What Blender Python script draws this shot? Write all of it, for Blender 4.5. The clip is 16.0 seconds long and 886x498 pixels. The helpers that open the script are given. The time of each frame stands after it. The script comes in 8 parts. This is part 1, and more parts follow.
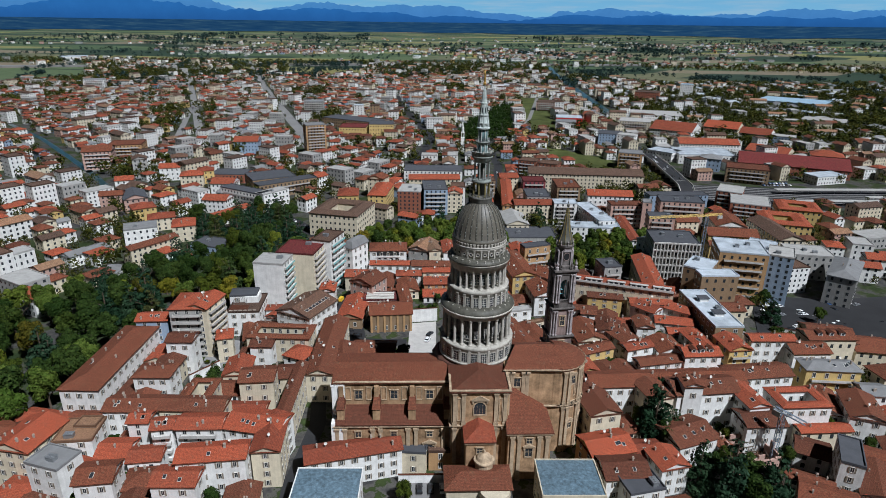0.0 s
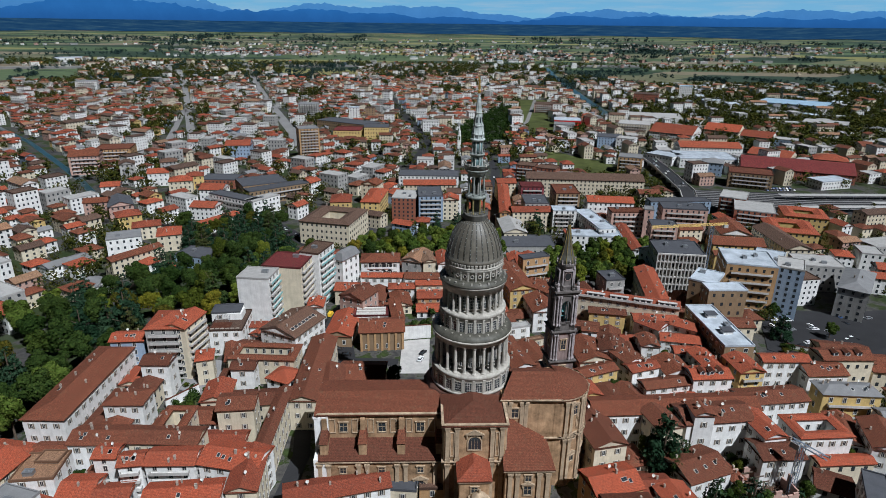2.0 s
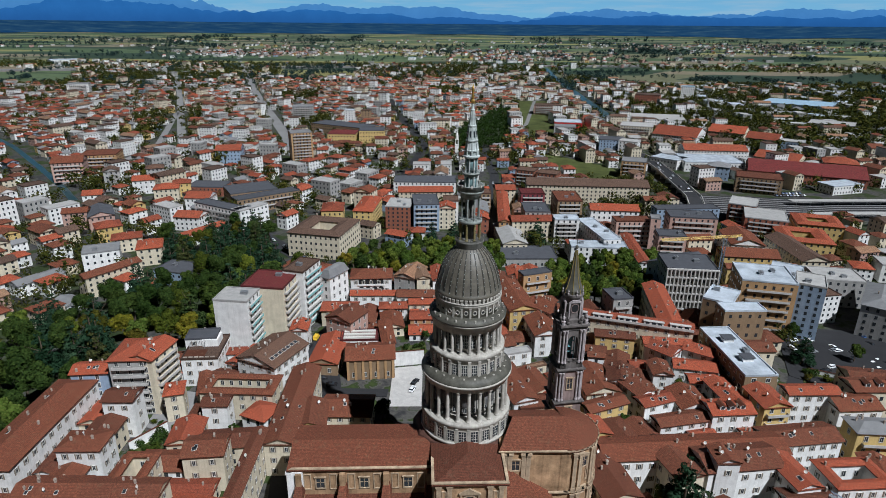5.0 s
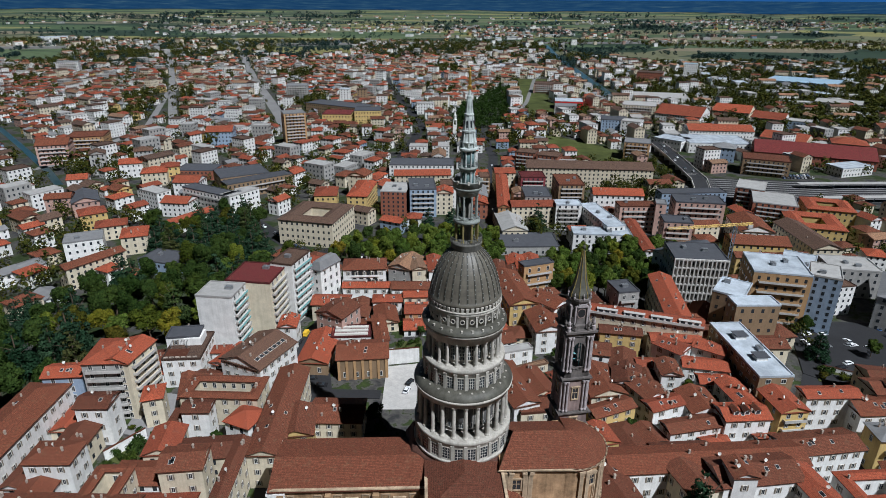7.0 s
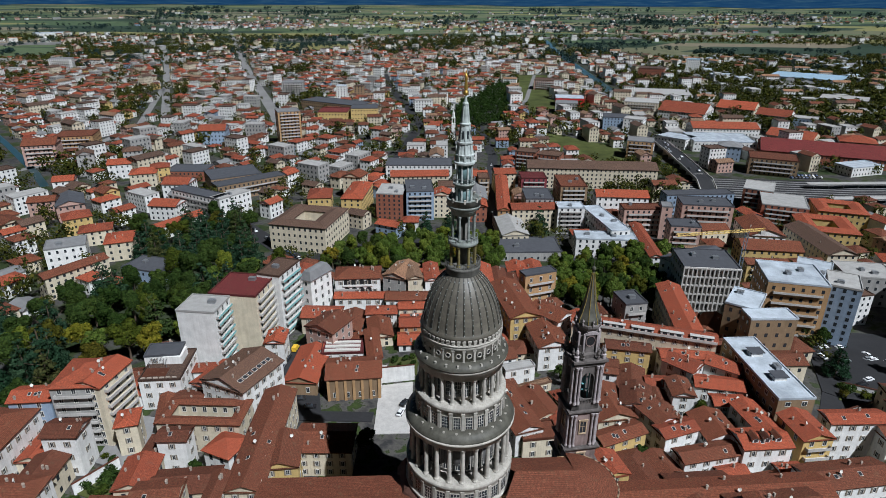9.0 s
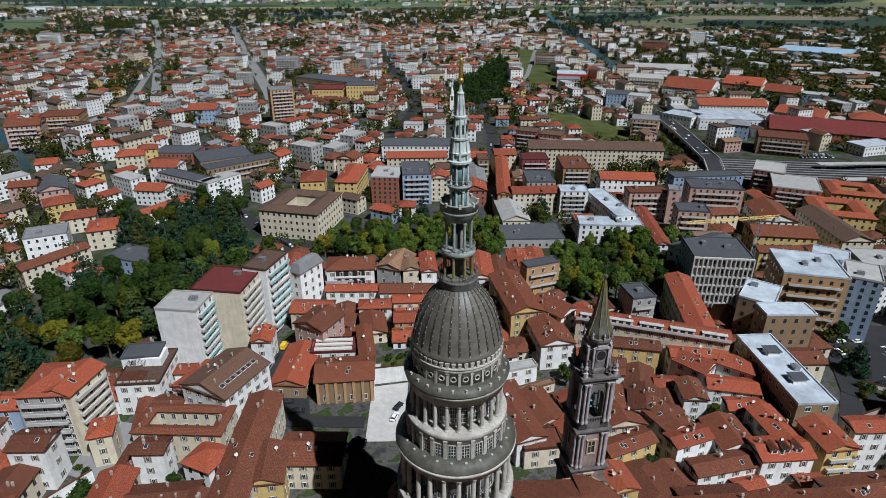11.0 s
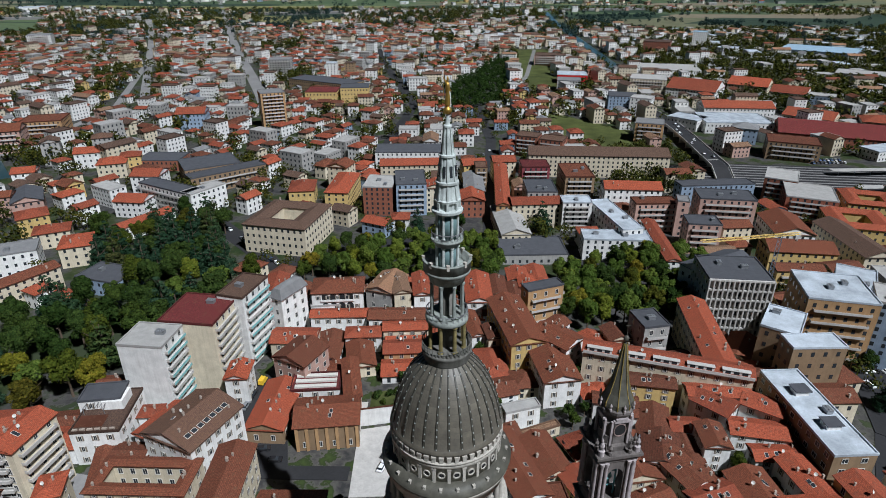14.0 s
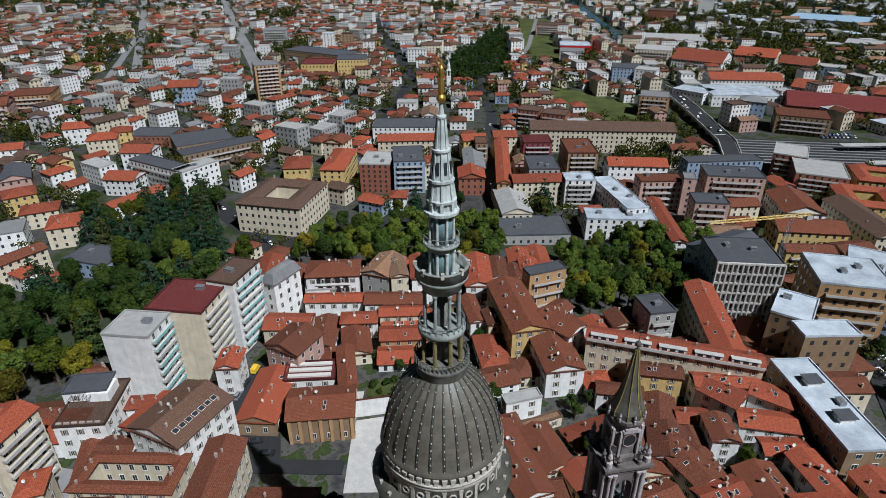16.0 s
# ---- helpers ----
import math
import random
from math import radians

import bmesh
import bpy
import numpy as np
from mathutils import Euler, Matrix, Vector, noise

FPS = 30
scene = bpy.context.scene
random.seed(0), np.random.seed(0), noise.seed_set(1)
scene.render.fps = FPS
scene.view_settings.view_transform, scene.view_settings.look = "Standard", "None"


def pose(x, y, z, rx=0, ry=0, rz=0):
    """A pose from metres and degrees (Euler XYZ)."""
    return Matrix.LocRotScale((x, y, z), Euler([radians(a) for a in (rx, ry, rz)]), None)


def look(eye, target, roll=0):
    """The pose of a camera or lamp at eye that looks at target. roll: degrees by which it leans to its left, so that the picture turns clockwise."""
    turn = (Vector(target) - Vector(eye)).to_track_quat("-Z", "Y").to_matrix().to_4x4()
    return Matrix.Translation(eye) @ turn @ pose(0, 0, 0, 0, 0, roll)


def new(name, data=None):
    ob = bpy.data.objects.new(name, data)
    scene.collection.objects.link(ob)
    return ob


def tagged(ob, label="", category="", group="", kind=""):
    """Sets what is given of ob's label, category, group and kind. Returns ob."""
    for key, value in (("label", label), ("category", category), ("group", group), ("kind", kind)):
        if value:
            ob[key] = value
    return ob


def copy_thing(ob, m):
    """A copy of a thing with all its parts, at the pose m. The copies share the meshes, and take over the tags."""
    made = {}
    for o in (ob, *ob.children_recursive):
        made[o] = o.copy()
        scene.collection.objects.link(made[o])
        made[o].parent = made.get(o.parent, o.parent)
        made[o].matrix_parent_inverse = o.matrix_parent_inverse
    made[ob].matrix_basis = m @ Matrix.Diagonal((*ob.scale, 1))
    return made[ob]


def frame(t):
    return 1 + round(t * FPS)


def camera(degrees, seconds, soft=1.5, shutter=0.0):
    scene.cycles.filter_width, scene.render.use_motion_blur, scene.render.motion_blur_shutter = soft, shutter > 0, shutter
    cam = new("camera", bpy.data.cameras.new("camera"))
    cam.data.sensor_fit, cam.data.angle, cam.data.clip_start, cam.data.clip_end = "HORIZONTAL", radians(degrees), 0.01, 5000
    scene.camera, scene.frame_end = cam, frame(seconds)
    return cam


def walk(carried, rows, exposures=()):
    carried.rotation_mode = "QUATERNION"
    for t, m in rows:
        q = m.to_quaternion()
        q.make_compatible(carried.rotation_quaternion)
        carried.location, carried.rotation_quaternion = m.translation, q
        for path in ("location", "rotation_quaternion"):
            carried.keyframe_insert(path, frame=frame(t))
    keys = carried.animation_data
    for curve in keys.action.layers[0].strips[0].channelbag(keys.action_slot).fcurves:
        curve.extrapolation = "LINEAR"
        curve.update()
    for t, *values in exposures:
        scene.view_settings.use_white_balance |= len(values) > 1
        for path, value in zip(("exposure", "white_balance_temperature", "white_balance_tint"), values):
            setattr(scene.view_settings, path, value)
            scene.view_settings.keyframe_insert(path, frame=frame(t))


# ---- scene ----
cam = camera(73.0, 16.0, 0.8)
PATH = [
    (0, (-15.543, -162.827, 129.653), (-15.485, -160.954, 128.952), 0.7),
    (0.5, (-14.988, -159.214, 129.822), (-14.927, -157.341, 129.123), 0.8),
    (1, (-14.471, -155.67, 129.93), (-14.408, -153.797, 129.23), 0.8),
    (1.5, (-13.977, -152.199, 129.99), (-13.912, -150.327, 129.291), 0.7),
    (2, (-13.495, -148.785, 130.015), (-13.43, -146.912, 129.317), 0.7),
    (2.5, (-13.009, -145.383, 130.008), (-12.944, -143.509, 129.311), 0.6),
    (3, (-12.478, -141.98, 129.96), (-12.412, -140.106, 129.263), 0.6),
    (3.5, (-11.918, -138.533, 130.008), (-11.853, -136.659, 129.312), 0.5),
    (4, (-11.371, -135.085, 130.027), (-11.306, -133.21, 129.332), 0.5),
    (6.5, (-9.438, -117.708, 129.887), (-9.37, -115.849, 129.154), 0.4),
    (7, (-9.03, -114.125, 129.859), (-8.961, -112.277, 129.096), 0.4),
    (7.5, (-8.616, -110.517, 129.836), (-8.547, -108.674, 129.063), 0.4),
    (8, (-8.18, -106.96, 129.811), (-8.111, -105.117, 129.038), 0.4),
    (8.5, (-7.805, -103.454, 129.768), (-7.735, -101.611, 128.995), 0.4),
    (9, (-7.416, -99.921, 129.724), (-7.346, -98.079, 128.948), 0.3),
    (11.5, (-5.237, -82.048, 129.377), (-5.167, -80.241, 128.521), 0.1),
    (12, (-4.749, -78.504, 129.355), (-4.678, -76.698, 128.499), 0.1),
    (12.5, (-4.307, -74.975, 129.363), (-4.236, -73.169, 128.507), 0.1),
    (13, (-3.916, -71.523, 129.395), (-3.845, -69.716, 128.539), 0.1),
    (13.5, (-3.477, -68.23, 129.394), (-3.406, -66.423, 128.54), -0.0),
    (14, (-3.1, -65.319, 129.394), (-3.028, -63.511, 128.542), -0.0),
    (14.5, (-2.776, -62.871, 129.323), (-2.704, -61.062, 128.473), -0.0),
    (15, (-2.465, -60.776, 129.208), (-2.394, -58.975, 128.341), -0.0),
    (15.5, (-2.234, -58.722, 129.123), (-2.163, -56.938, 128.221), -0.1),
    (16, (-2.058, -56.622, 129.122), (-1.989, -54.855, 128.188), -0.1),
]
walk(cam, [(t, look(eye, target, roll)) for t, eye, target, roll in PATH], [(0, 0.1, 5700, 9), (16, 0.1, 5700, 9)])

# ---- world, sun ----
SUN_DIR = Vector((0.372, -0.474, 0.798)).normalized()      # towards the sun
world = bpy.data.worlds.new("sky")
scene.world = world
world.use_nodes = True
wn = world.node_tree
sky = wn.nodes.new("ShaderNodeTexSky")
sky.sky_type = 'NISHITA'
sky.sun_disc = False
sky.sun_elevation = math.asin(SUN_DIR.z)
sky.sun_rotation = math.atan2(SUN_DIR.x, SUN_DIR.y)
sky.air_density, sky.dust_density, sky.ozone_density = 0.05, 0.0, 1.0
bg = wn.nodes["Background"]
bg.inputs["Strength"].default_value = 0.0165
wn.links.new(sky.outputs[0], bg.inputs["Color"])
sun_data = bpy.data.lights.new("sun", 'SUN')
sun_data.energy, sun_data.angle, sun_data.color = 5.0, radians(0.5), (1.0, 0.975, 0.94)
sun = new("sun", sun_data)
sun.matrix_world = look(SUN_DIR * 300, (0, 0, 0))

# ---- materials ----


def nodes_of(name):
    m = bpy.data.materials.new(name)
    m.use_nodes = True
    nt = m.node_tree
    b = nt.nodes["Principled BSDF"]
    return m, nt, b


def node(nt, kind, **inputs):
    n = nt.nodes.new(kind)
    for k, v in inputs.items():
        n.inputs[k.replace("_", " ")].default_value = v
    return n


def mix(nt, fac, a, b, blend='MIX'):
    n = nt.nodes.new("ShaderNodeMix")
    n.data_type, n.blend_type = 'RGBA', blend
    for sock, v in ((n.inputs[0], fac), (n.inputs[6], a), (n.inputs[7], b)):
        if isinstance(v, (int, float)):
            sock.default_value = v
        elif isinstance(v, tuple):
            sock.default_value = (*v, 1)
        else:
            nt.links.new(v, sock)
    return n.outputs[2]


def ramp(nt, fac, stops, constant=False):
    n = nt.nodes.new("ShaderNodeValToRGB")
    n.color_ramp.interpolation = 'CONSTANT' if constant else 'LINEAR'
    els = n.color_ramp.elements
    while len(els) < len(stops):
        els.new(0.5)
    for e, (p, c) in zip(els, stops):
        e.position, e.color = p, (c if len(c) == 4 else (*c, 1))
    nt.links.new(fac, n.inputs[0])
    return n.outputs[0]


def coords(nt, kind="Object"):
    return nt.nodes.new("ShaderNodeTexCoord").outputs[kind]


def noise_of(nt, vec, scale, detail=4.0, rough=0.6):
    n = node(nt, "ShaderNodeTexNoise", Scale=scale, Detail=detail, Roughness=rough)
    nt.links.new(vec, n.inputs["Vector"])
    return n.outputs["Fac"]


def bump(nt, b, height, strength=0.4, distance=0.05):
    n = node(nt, "ShaderNodeBump", Strength=strength, Distance=distance)
    nt.links.new(height, n.inputs["Height"])
    nt.links.new(n.outputs[0], b.inputs["Normal"])


def stone(name, colour, rough=0.85, scale=0.35, vary=0.2, streak=True, spread=0.12, bump_at=0.3):
    """Plaster or stone: grain, blotches, rain streaks and a shade of its own for each object."""
    m, nt, b = nodes_of(name)
    vec = coords(nt)
    big, fine = noise_of(nt, vec, scale, 5), noise_of(nt, vec, scale * 14, 3)
    dark = tuple(c * (1 - vary) for c in colour)
    c1 = mix(nt, ramp(nt, big, [(0.35, (0, 0, 0)), (0.68, (1, 1, 1))]), dark, colour)
    c1 = mix(nt, 0.22, c1, ramp(nt, fine, [(0.3, (0.55, 0.53, 0.5)), (0.7, (1.25, 1.25, 1.25))]), 'MULTIPLY')
    if streak:
        mp = node(nt, "ShaderNodeMapping", Scale=(1.3, 1.3, 0.07))
        nt.links.new(vec, mp.inputs[0])
        c1 = mix(nt, 0.3 if vary > 0.3 else 0.16, c1, ramp(nt, noise_of(nt, mp.outputs[0], 1.2, 4), [(0.36, (0.42, 0.4, 0.37)), (0.56, (1, 1, 1))]), 'MULTIPLY')
    info = nt.nodes.new("ShaderNodeObjectInfo")
    c1 = mix(nt, 1.0, c1, ramp(nt, info.outputs["Random"], [(0, (1 - spread,) * 3), (1, (1 + spread * 0.4,) * 3)]), 'MULTIPLY')
    nt.links.new(c1, b.inputs["Base Color"])
    b.inputs["Roughness"].default_value = rough
    b.inputs["Specular IOR Level"].default_value = 0.14 if rough > 0.8 else 0.4
    bump(nt, b, fine, bump_at, 0.03)
    return m


def tiles(name, light, dark, lichen=(0.14, 0.085, 0.05), rough=0.85):
    """Curved clay tiles in courses, with weathered patches; u runs along the eave and v up the slope, in metres."""
    m, nt, b = nodes_of(name)
    uv = coords(nt, "UV")
    ob = coords(nt)
    big, mid, fine = noise_of(nt, ob, 0.12, 4), noise_of(nt, ob, 0.7, 5, 0.7), noise_of(nt, uv, 1.7, 4, 0.75)
    br = node(nt, "ShaderNodeTexBrick", Scale=1.0, Mortar_Size=0.035, Bias=0.0, Brick_Width=0.22, Row_Height=0.42)
    br.inputs["Color1"].default_value, br.inputs["Color2"].default_value = (*light, 1), (*dark, 1)
    br.inputs["Mortar"].default_value = (*(c * 0.45 for c in dark), 1)
    nt.links.new(uv, br.inputs["Vector"])
    c1 = mix(nt, ramp(nt, big, [(0.3, (0, 0, 0)), (0.7, (0.55, 0.55, 0.55))]), br.outputs[0], tuple(c * 0.75 for c in dark))
    c1 = mix(nt, ramp(nt, mid, [(0.54, (0, 0, 0)), (0.74, (0.7, 0.7, 0.7))]), c1, lichen)
    c1 = mix(nt, 0.45, c1, ramp(nt, fine, [(0.34, (0.38, 0.37, 0.37)), (0.5, (0.95, 0.95, 0.95)), (0.66, (1.55, 1.5, 1.42))]), 'MULTIPLY')
    info = nt.nodes.new("ShaderNodeObjectInfo")
    c1 = mix(nt, 1.0, c1, ramp(nt, info.outputs["Random"], [(0, (0.72, 0.74, 0.78)), (0.5, (1, 1, 1)), (1, (1.16, 1.06, 1.0))]), 'MULTIPLY')
    nt.links.new(c1, b.inputs["Base Color"])
    b.inputs["Roughness"].default_value = rough
    b.inputs["Specular IOR Level"].default_value = 0.14
    wv = node(nt, "ShaderNodeTexWave", Scale=1.0)
    wv.inputs["Scale"].default_value = 1.43
    nt.links.new(uv, wv.inputs["Vector"])
    bump(nt, b, mix(nt, 0.4, wv.outputs[0], fine), 0.5, 0.08)
    return m


def plain(name, colour, rough=0.5, metal=0.0, vary=0.25, scale=2.0):
    m, nt, b = nodes_of(name)
    n = noise_of(nt, coords(nt), scale, 4)
    nt.links.new(mix(nt, n, tuple(c * (1 - vary) for c in colour), tuple(min(1, c * (1 + vary)) for c in colour)), b.inputs["Base Color"])
    b.inputs["Roughness"].default_value, b.inputs["Metallic"].default_value = rough, metal
    return m


def leaves(name, stops):
    m, nt, b = nodes_of(name)
    geo = nt.nodes.new("ShaderNodeNewGeometry")
    info = nt.nodes.new("ShaderNodeObjectInfo")
    c1 = ramp(nt, geo.outputs["Random Per Island"], stops)
    c1 = mix(nt, 1.0, c1, ramp(nt, info.outputs["Random"], [(0, (0.6, 0.72, 0.62)), (0.5, (1, 1, 1)), (0.78, (1.15, 1.05, 0.8)), (0.9, (1.5, 1.15, 0.6)), (1, (1.9, 1.0, 0.6))]), 'MULTIPLY')
    c1 = mix(nt, 0.6, c1, ramp(nt, noise_of(nt, coords(nt), 0.35, 3), [(0.3, (0.65, 0.68, 0.65)), (0.7, (1.2, 1.15, 1.1))]), 'MULTIPLY')
    nt.links.new(c1, b.inputs["Base Color"])
    b.inputs["Roughness"].default_value = 0.75
    b.inputs["Specular IOR Level"].default_value = 0.05
    return m


WALL = {
    "W": stone("white_plaster", (0.82, 0.81, 0.78)), "C": stone("cream_plaster", (0.68, 0.60, 0.45)),
    "Y": stone("yellow_plaster", (0.62, 0.45, 0.18)), "O": stone("ochre_plaster", (0.45, 0.28, 0.14)),
    "P": stone("pink_plaster", (0.52, 0.34, 0.28)), "G": stone("grey_plaster", (0.38, 0.37, 0.35)),
    "B": stone("brick_facing", (0.31, 0.12, 0.075)), "N": stone("brown_plaster", (0.29, 0.20, 0.12)),
    "U": stone("pale_blue_plaster", (0.30, 0.38, 0.49)), "M": stone("maroon_plaster", (0.24, 0.06, 0.07)),
    "A": stone("red_cladding", (0.60, 0.03, 0.03)),
}
ROOF = {
    "R": tiles("orange_red_tiles", (0.43, 0.105, 0.052), (0.29, 0.078, 0.042), (0.17, 0.09, 0.062)),
    "D": tiles("weathered_brown_red_tiles", (0.235, 0.082, 0.046), (0.15, 0.056, 0.033)),
    "N": tiles("brown_tiles", (0.17, 0.105, 0.075), (0.12, 0.075, 0.055)),
    "T": tiles("tan_tiles", (0.36, 0.22, 0.13), (0.27, 0.16, 0.10)),
    "M": tiles("dark_maroon_roofing", (0.20, 0.04, 0.04), (0.14, 0.035, 0.035)),
    "G": stone("grey_roofing", (0.22, 0.22, 0.22), streak=False), "K": stone("dark_slate_roofing", (0.085, 0.088, 0.098), streak=False),
    "L": stone("light_grey_roofing", (0.40, 0.39, 0.37), streak=False), "W": stone("white_roofing", (0.50, 0.55, 0.60), streak=False, vary=0.4, scale=0.15),
    "U": stone("blue_grey_sheet_roofing", (0.30, 0.42, 0.52), streak=False),
}
WALL_WORD = {"W": "white plastered", "C": "cream plastered", "Y": "yellow plastered", "O": "ochre plastered", "P": "pink plastered", "G": "grey plastered",
             "B": "red-brown brick", "N": "brown plastered", "U": "pale blue plastered", "M": "maroon fronted", "A": "bright red clad"}
ROOF_WORD = {"R": "an orange-red tiled roof", "D": "a weathered brown-red tiled roof", "N": "a brown tiled roof", "T": "a tan tiled roof", "M": "a dark maroon roof",
             "G": "a grey roof", "K": "a dark slate-grey roof", "L": "a light grey roof", "W": "a white roof", "U": "a blue-grey sheet roof"}
GLASS = plain("window_glass", (0.03, 0.035, 0.04), 0.12, 0.0, 0.3)
FRAME = plain("window_frame_paint", (0.55, 0.53, 0.48), 0.6)
SHUTTER = plain("shutter_paint", (0.20, 0.17, 0.13), 0.6)
CONCRETE = stone("balcony_concrete", (0.52, 0.50, 0.47))
CHIMNEY = stone("chimney_render", (0.42, 0.35, 0.29))
METAL = plain("grey_metal", (0.3, 0.31, 0.32), 0.45, 0.6)
BRICK = stone("church_brick", (0.5, 0.325, 0.185), scale=0.3, vary=0.6, bump_at=0.6)
BRICK_TRIM = stone("church_brick_trim", (0.56, 0.425, 0.285), scale=0.4, vary=0.5)
GRANITE = stone("pale_granite", (0.52, 0.49, 0.43), scale=0.5, vary=0.34)
SKIRT = stone("reddish_roof_slabs", (0.13, 0.065, 0.048), scale=0.5, vary=0.4)
# Granite darkened by colour for the shade behind the colonnade.
DRUM_SHADE = stone("drum_stone_painted_shade", (0.20, 0.195, 0.19), scale=0.5, vary=0.4)
GREY_STONE = stone("weathered_grey_stone", (0.19, 0.185, 0.165), scale=0.5, vary=0.45)
LEAD = stone("dark_roof_slabs", (0.112, 0.107, 0.084), scale=0.6, vary=0.45, rough=0.6)
BELL_GREEN = plain("verdigris", (0.16, 0.38, 0.40), 0.6)
WHITE_STONE = stone("white_spire_stone", (0.56, 0.61, 0.585), scale=0.8, vary=0.4)
LANTERN_STONE = stone("pale_lantern_stone", (0.33, 0.36, 0.33), scale=0.8, vary=0.45)
OLIVE_STONE = stone("olive_lichen_stone", (0.24, 0.20, 0.085), scale=0.8, vary=0.4)
GOLD_RIB = stone("dull_gilt_rib", (0.36, 0.27, 0.08), scale=0.8, vary=0.4)
SPIRE_GLASS = plain("green_stage_glass", (0.13, 0.20, 0.20), 0.25)
# Flat black that paints the shade inside arches and round openings.
OPENING_SHADE = plain("painted_opening_shade", (0.008, 0.008, 0.009), 0.9)
TOWER_STONE = stone("tower_dark_stone", (0.18, 0.16, 0.15), scale=0.4, vary=0.5)
TOWER_PINK = stone("tower_pink_stone", (0.32, 0.24, 0.22), scale=0.4, vary=0.45)
TOWER_PALE = stone("tower_pale_stone", (0.47, 0.42, 0.42), scale=0.5, vary=0.4)
GOLD = plain("gilded_bronze", (0.50, 0.31, 0.07), 0.4, 0.8)
BRONZE = plain("green_bronze", (0.16, 0.26, 0.24), 0.6, 0.2)
BARK = stone("bark", (0.12, 0.09, 0.065), scale=3)
LEAF = leaves("broad_leaves", [(0, (0.016, 0.030, 0.007)), (0.5, (0.028, 0.050, 0.010)), (1, (0.048, 0.072, 0.016))])
GRASS = stone("rough_grass", (0.085, 0.10, 0.03), scale=0.05, vary=0.5, streak=False)
NEEDLE = leaves("dark_needles", [(0, (0.012, 0.030, 0.016)), (0.6, (0.022, 0.048, 0.026)), (1, (0.04, 0.07, 0.04))])
# Bluer, darker greens: the haze of distance painted into the leaf colour.
FAR_LEAF = leaves("far_foliage_haze_tint", [(0, (0.012, 0.026, 0.026)), (0.5, (0.018, 0.036, 0.034)), (1, (0.03, 0.052, 0.044))])
PLANE_LEAF = leaves("plane_tree_leaves", [(0, (0.05, 0.08, 0.012)), (0.5, (0.075, 0.11, 0.018)), (1, (0.11, 0.14, 0.028))])
GARDEN_LEAF = leaves("garden_leaves", [(0, (0.010, 0.022, 0.008)), (0.5, (0.020, 0.040, 0.012)), (1, (0.045, 0.065, 0.018))])
ASPHALT = stone("asphalt", (0.036, 0.036, 0.038), scale=0.1, streak=False)
PALE_ROAD = stone("pale_road", (0.24, 0.235, 0.23), scale=0.05, streak=False)
WATER = plain("canal_water", (0.02, 0.05, 0.06), 0.35)
BLUE_GLASS = stone("mottled_blue_roof_sheet", (0.17, 0.25, 0.31), rough=0.45, scale=1.1, vary=0.6, streak=False)

# Scales the town and church body about the camera's mid-path place, to fit its view; the ground ends 7 m higher.
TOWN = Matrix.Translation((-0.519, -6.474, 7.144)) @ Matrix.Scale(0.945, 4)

# ---- mesh helpers ----


def link(name, bm, mats, parent=None, label="", smooth=False):
    me = bpy.data.meshes.new(name)
    if smooth:
        for f in bm.faces:
            f.smooth = True
    bm.to_mesh(me)
    bm.free()
    for m in mats if isinstance(mats, (list, tuple)) else [mats]:
        me.materials.append(m)
    ob = new(name, me)
    if parent:
        ob.parent = parent
    return tagged(ob, label)


def part(name, bm, material, parent, label="", smooth=False):
    return link(name, bm, material, parent, label, smooth)


def place_part(name, me, parent, m):
    ob = new(name, me)
    ob.parent = parent
    ob.matrix_basis = m
    return ob


def thing(name, x, y, z, rz=0):
    e = new(name)
    e.empty_display_size = 0.5
    e.matrix_basis = pose(x, y, z, 0, 0, rz)
    return e


def box(bm, x0, x1, y0, y1, z0, z1, mi=0, bottom=True):
    v = [bm.verts.new((x, y, z)) for z in (z0, z1) for x, y in ((x0, y0), (x1, y0), (x1, y1), (x0, y1))]
    fs = [(4, 5, 6, 7), (0, 1, 5, 4), (1, 2, 6, 5), (2, 3, 7, 6), (3, 0, 4, 7)]
    if bottom:
        fs.append((3, 2, 1, 0))
    for f in fs:
        bm.faces.new([v[i] for i in f]).material_index = mi


def lathe(bm, profile, n=32, mi=0, cap=True, a0=0.0, a1=2 * math.pi, cx=0.0, cy=0.0):
    """Turns (radius, height) pairs round the axis at cx, cy."""
    full = abs(a1 - a0 - 2 * math.pi) < 1e-6
    cols = n if full else n + 1
    rings = []
    for r, z in profile:
        rings.append([bm.verts.new((cx + r * math.cos(a0 + (a1 - a0) * i / n), cy + r * math.sin(a0 + (a1 - a0) * i / n), z)) for i in range(cols)])
    for a, b in zip(rings, rings[1:]):
        for i in range(n):
            j = (i + 1) % cols
            bm.faces.new((a[i], a[j], b[j], b[i])).material_index = mi
    if cap and full:
        bm.faces.new(rings[-1]).material_index = mi
        bm.faces.new(rings[0][::-1]).material_index = mi


def mesh_of(name, bm, mats):
    me = bpy.data.meshes.new(name)
    bm.to_mesh(me)
    bm.free()
    for m in mats:
        me.materials.append(m)
    return me


def poly(bm, pts, uvlay=None, uvs=None, mi=0):
    f = bm.faces.new([bm.verts.new(p) for p in pts])
    f.material_index = mi
    if uvlay:
        for l, t in zip(f.loops, uvs):
            l[uvlay].uv = t
    return f


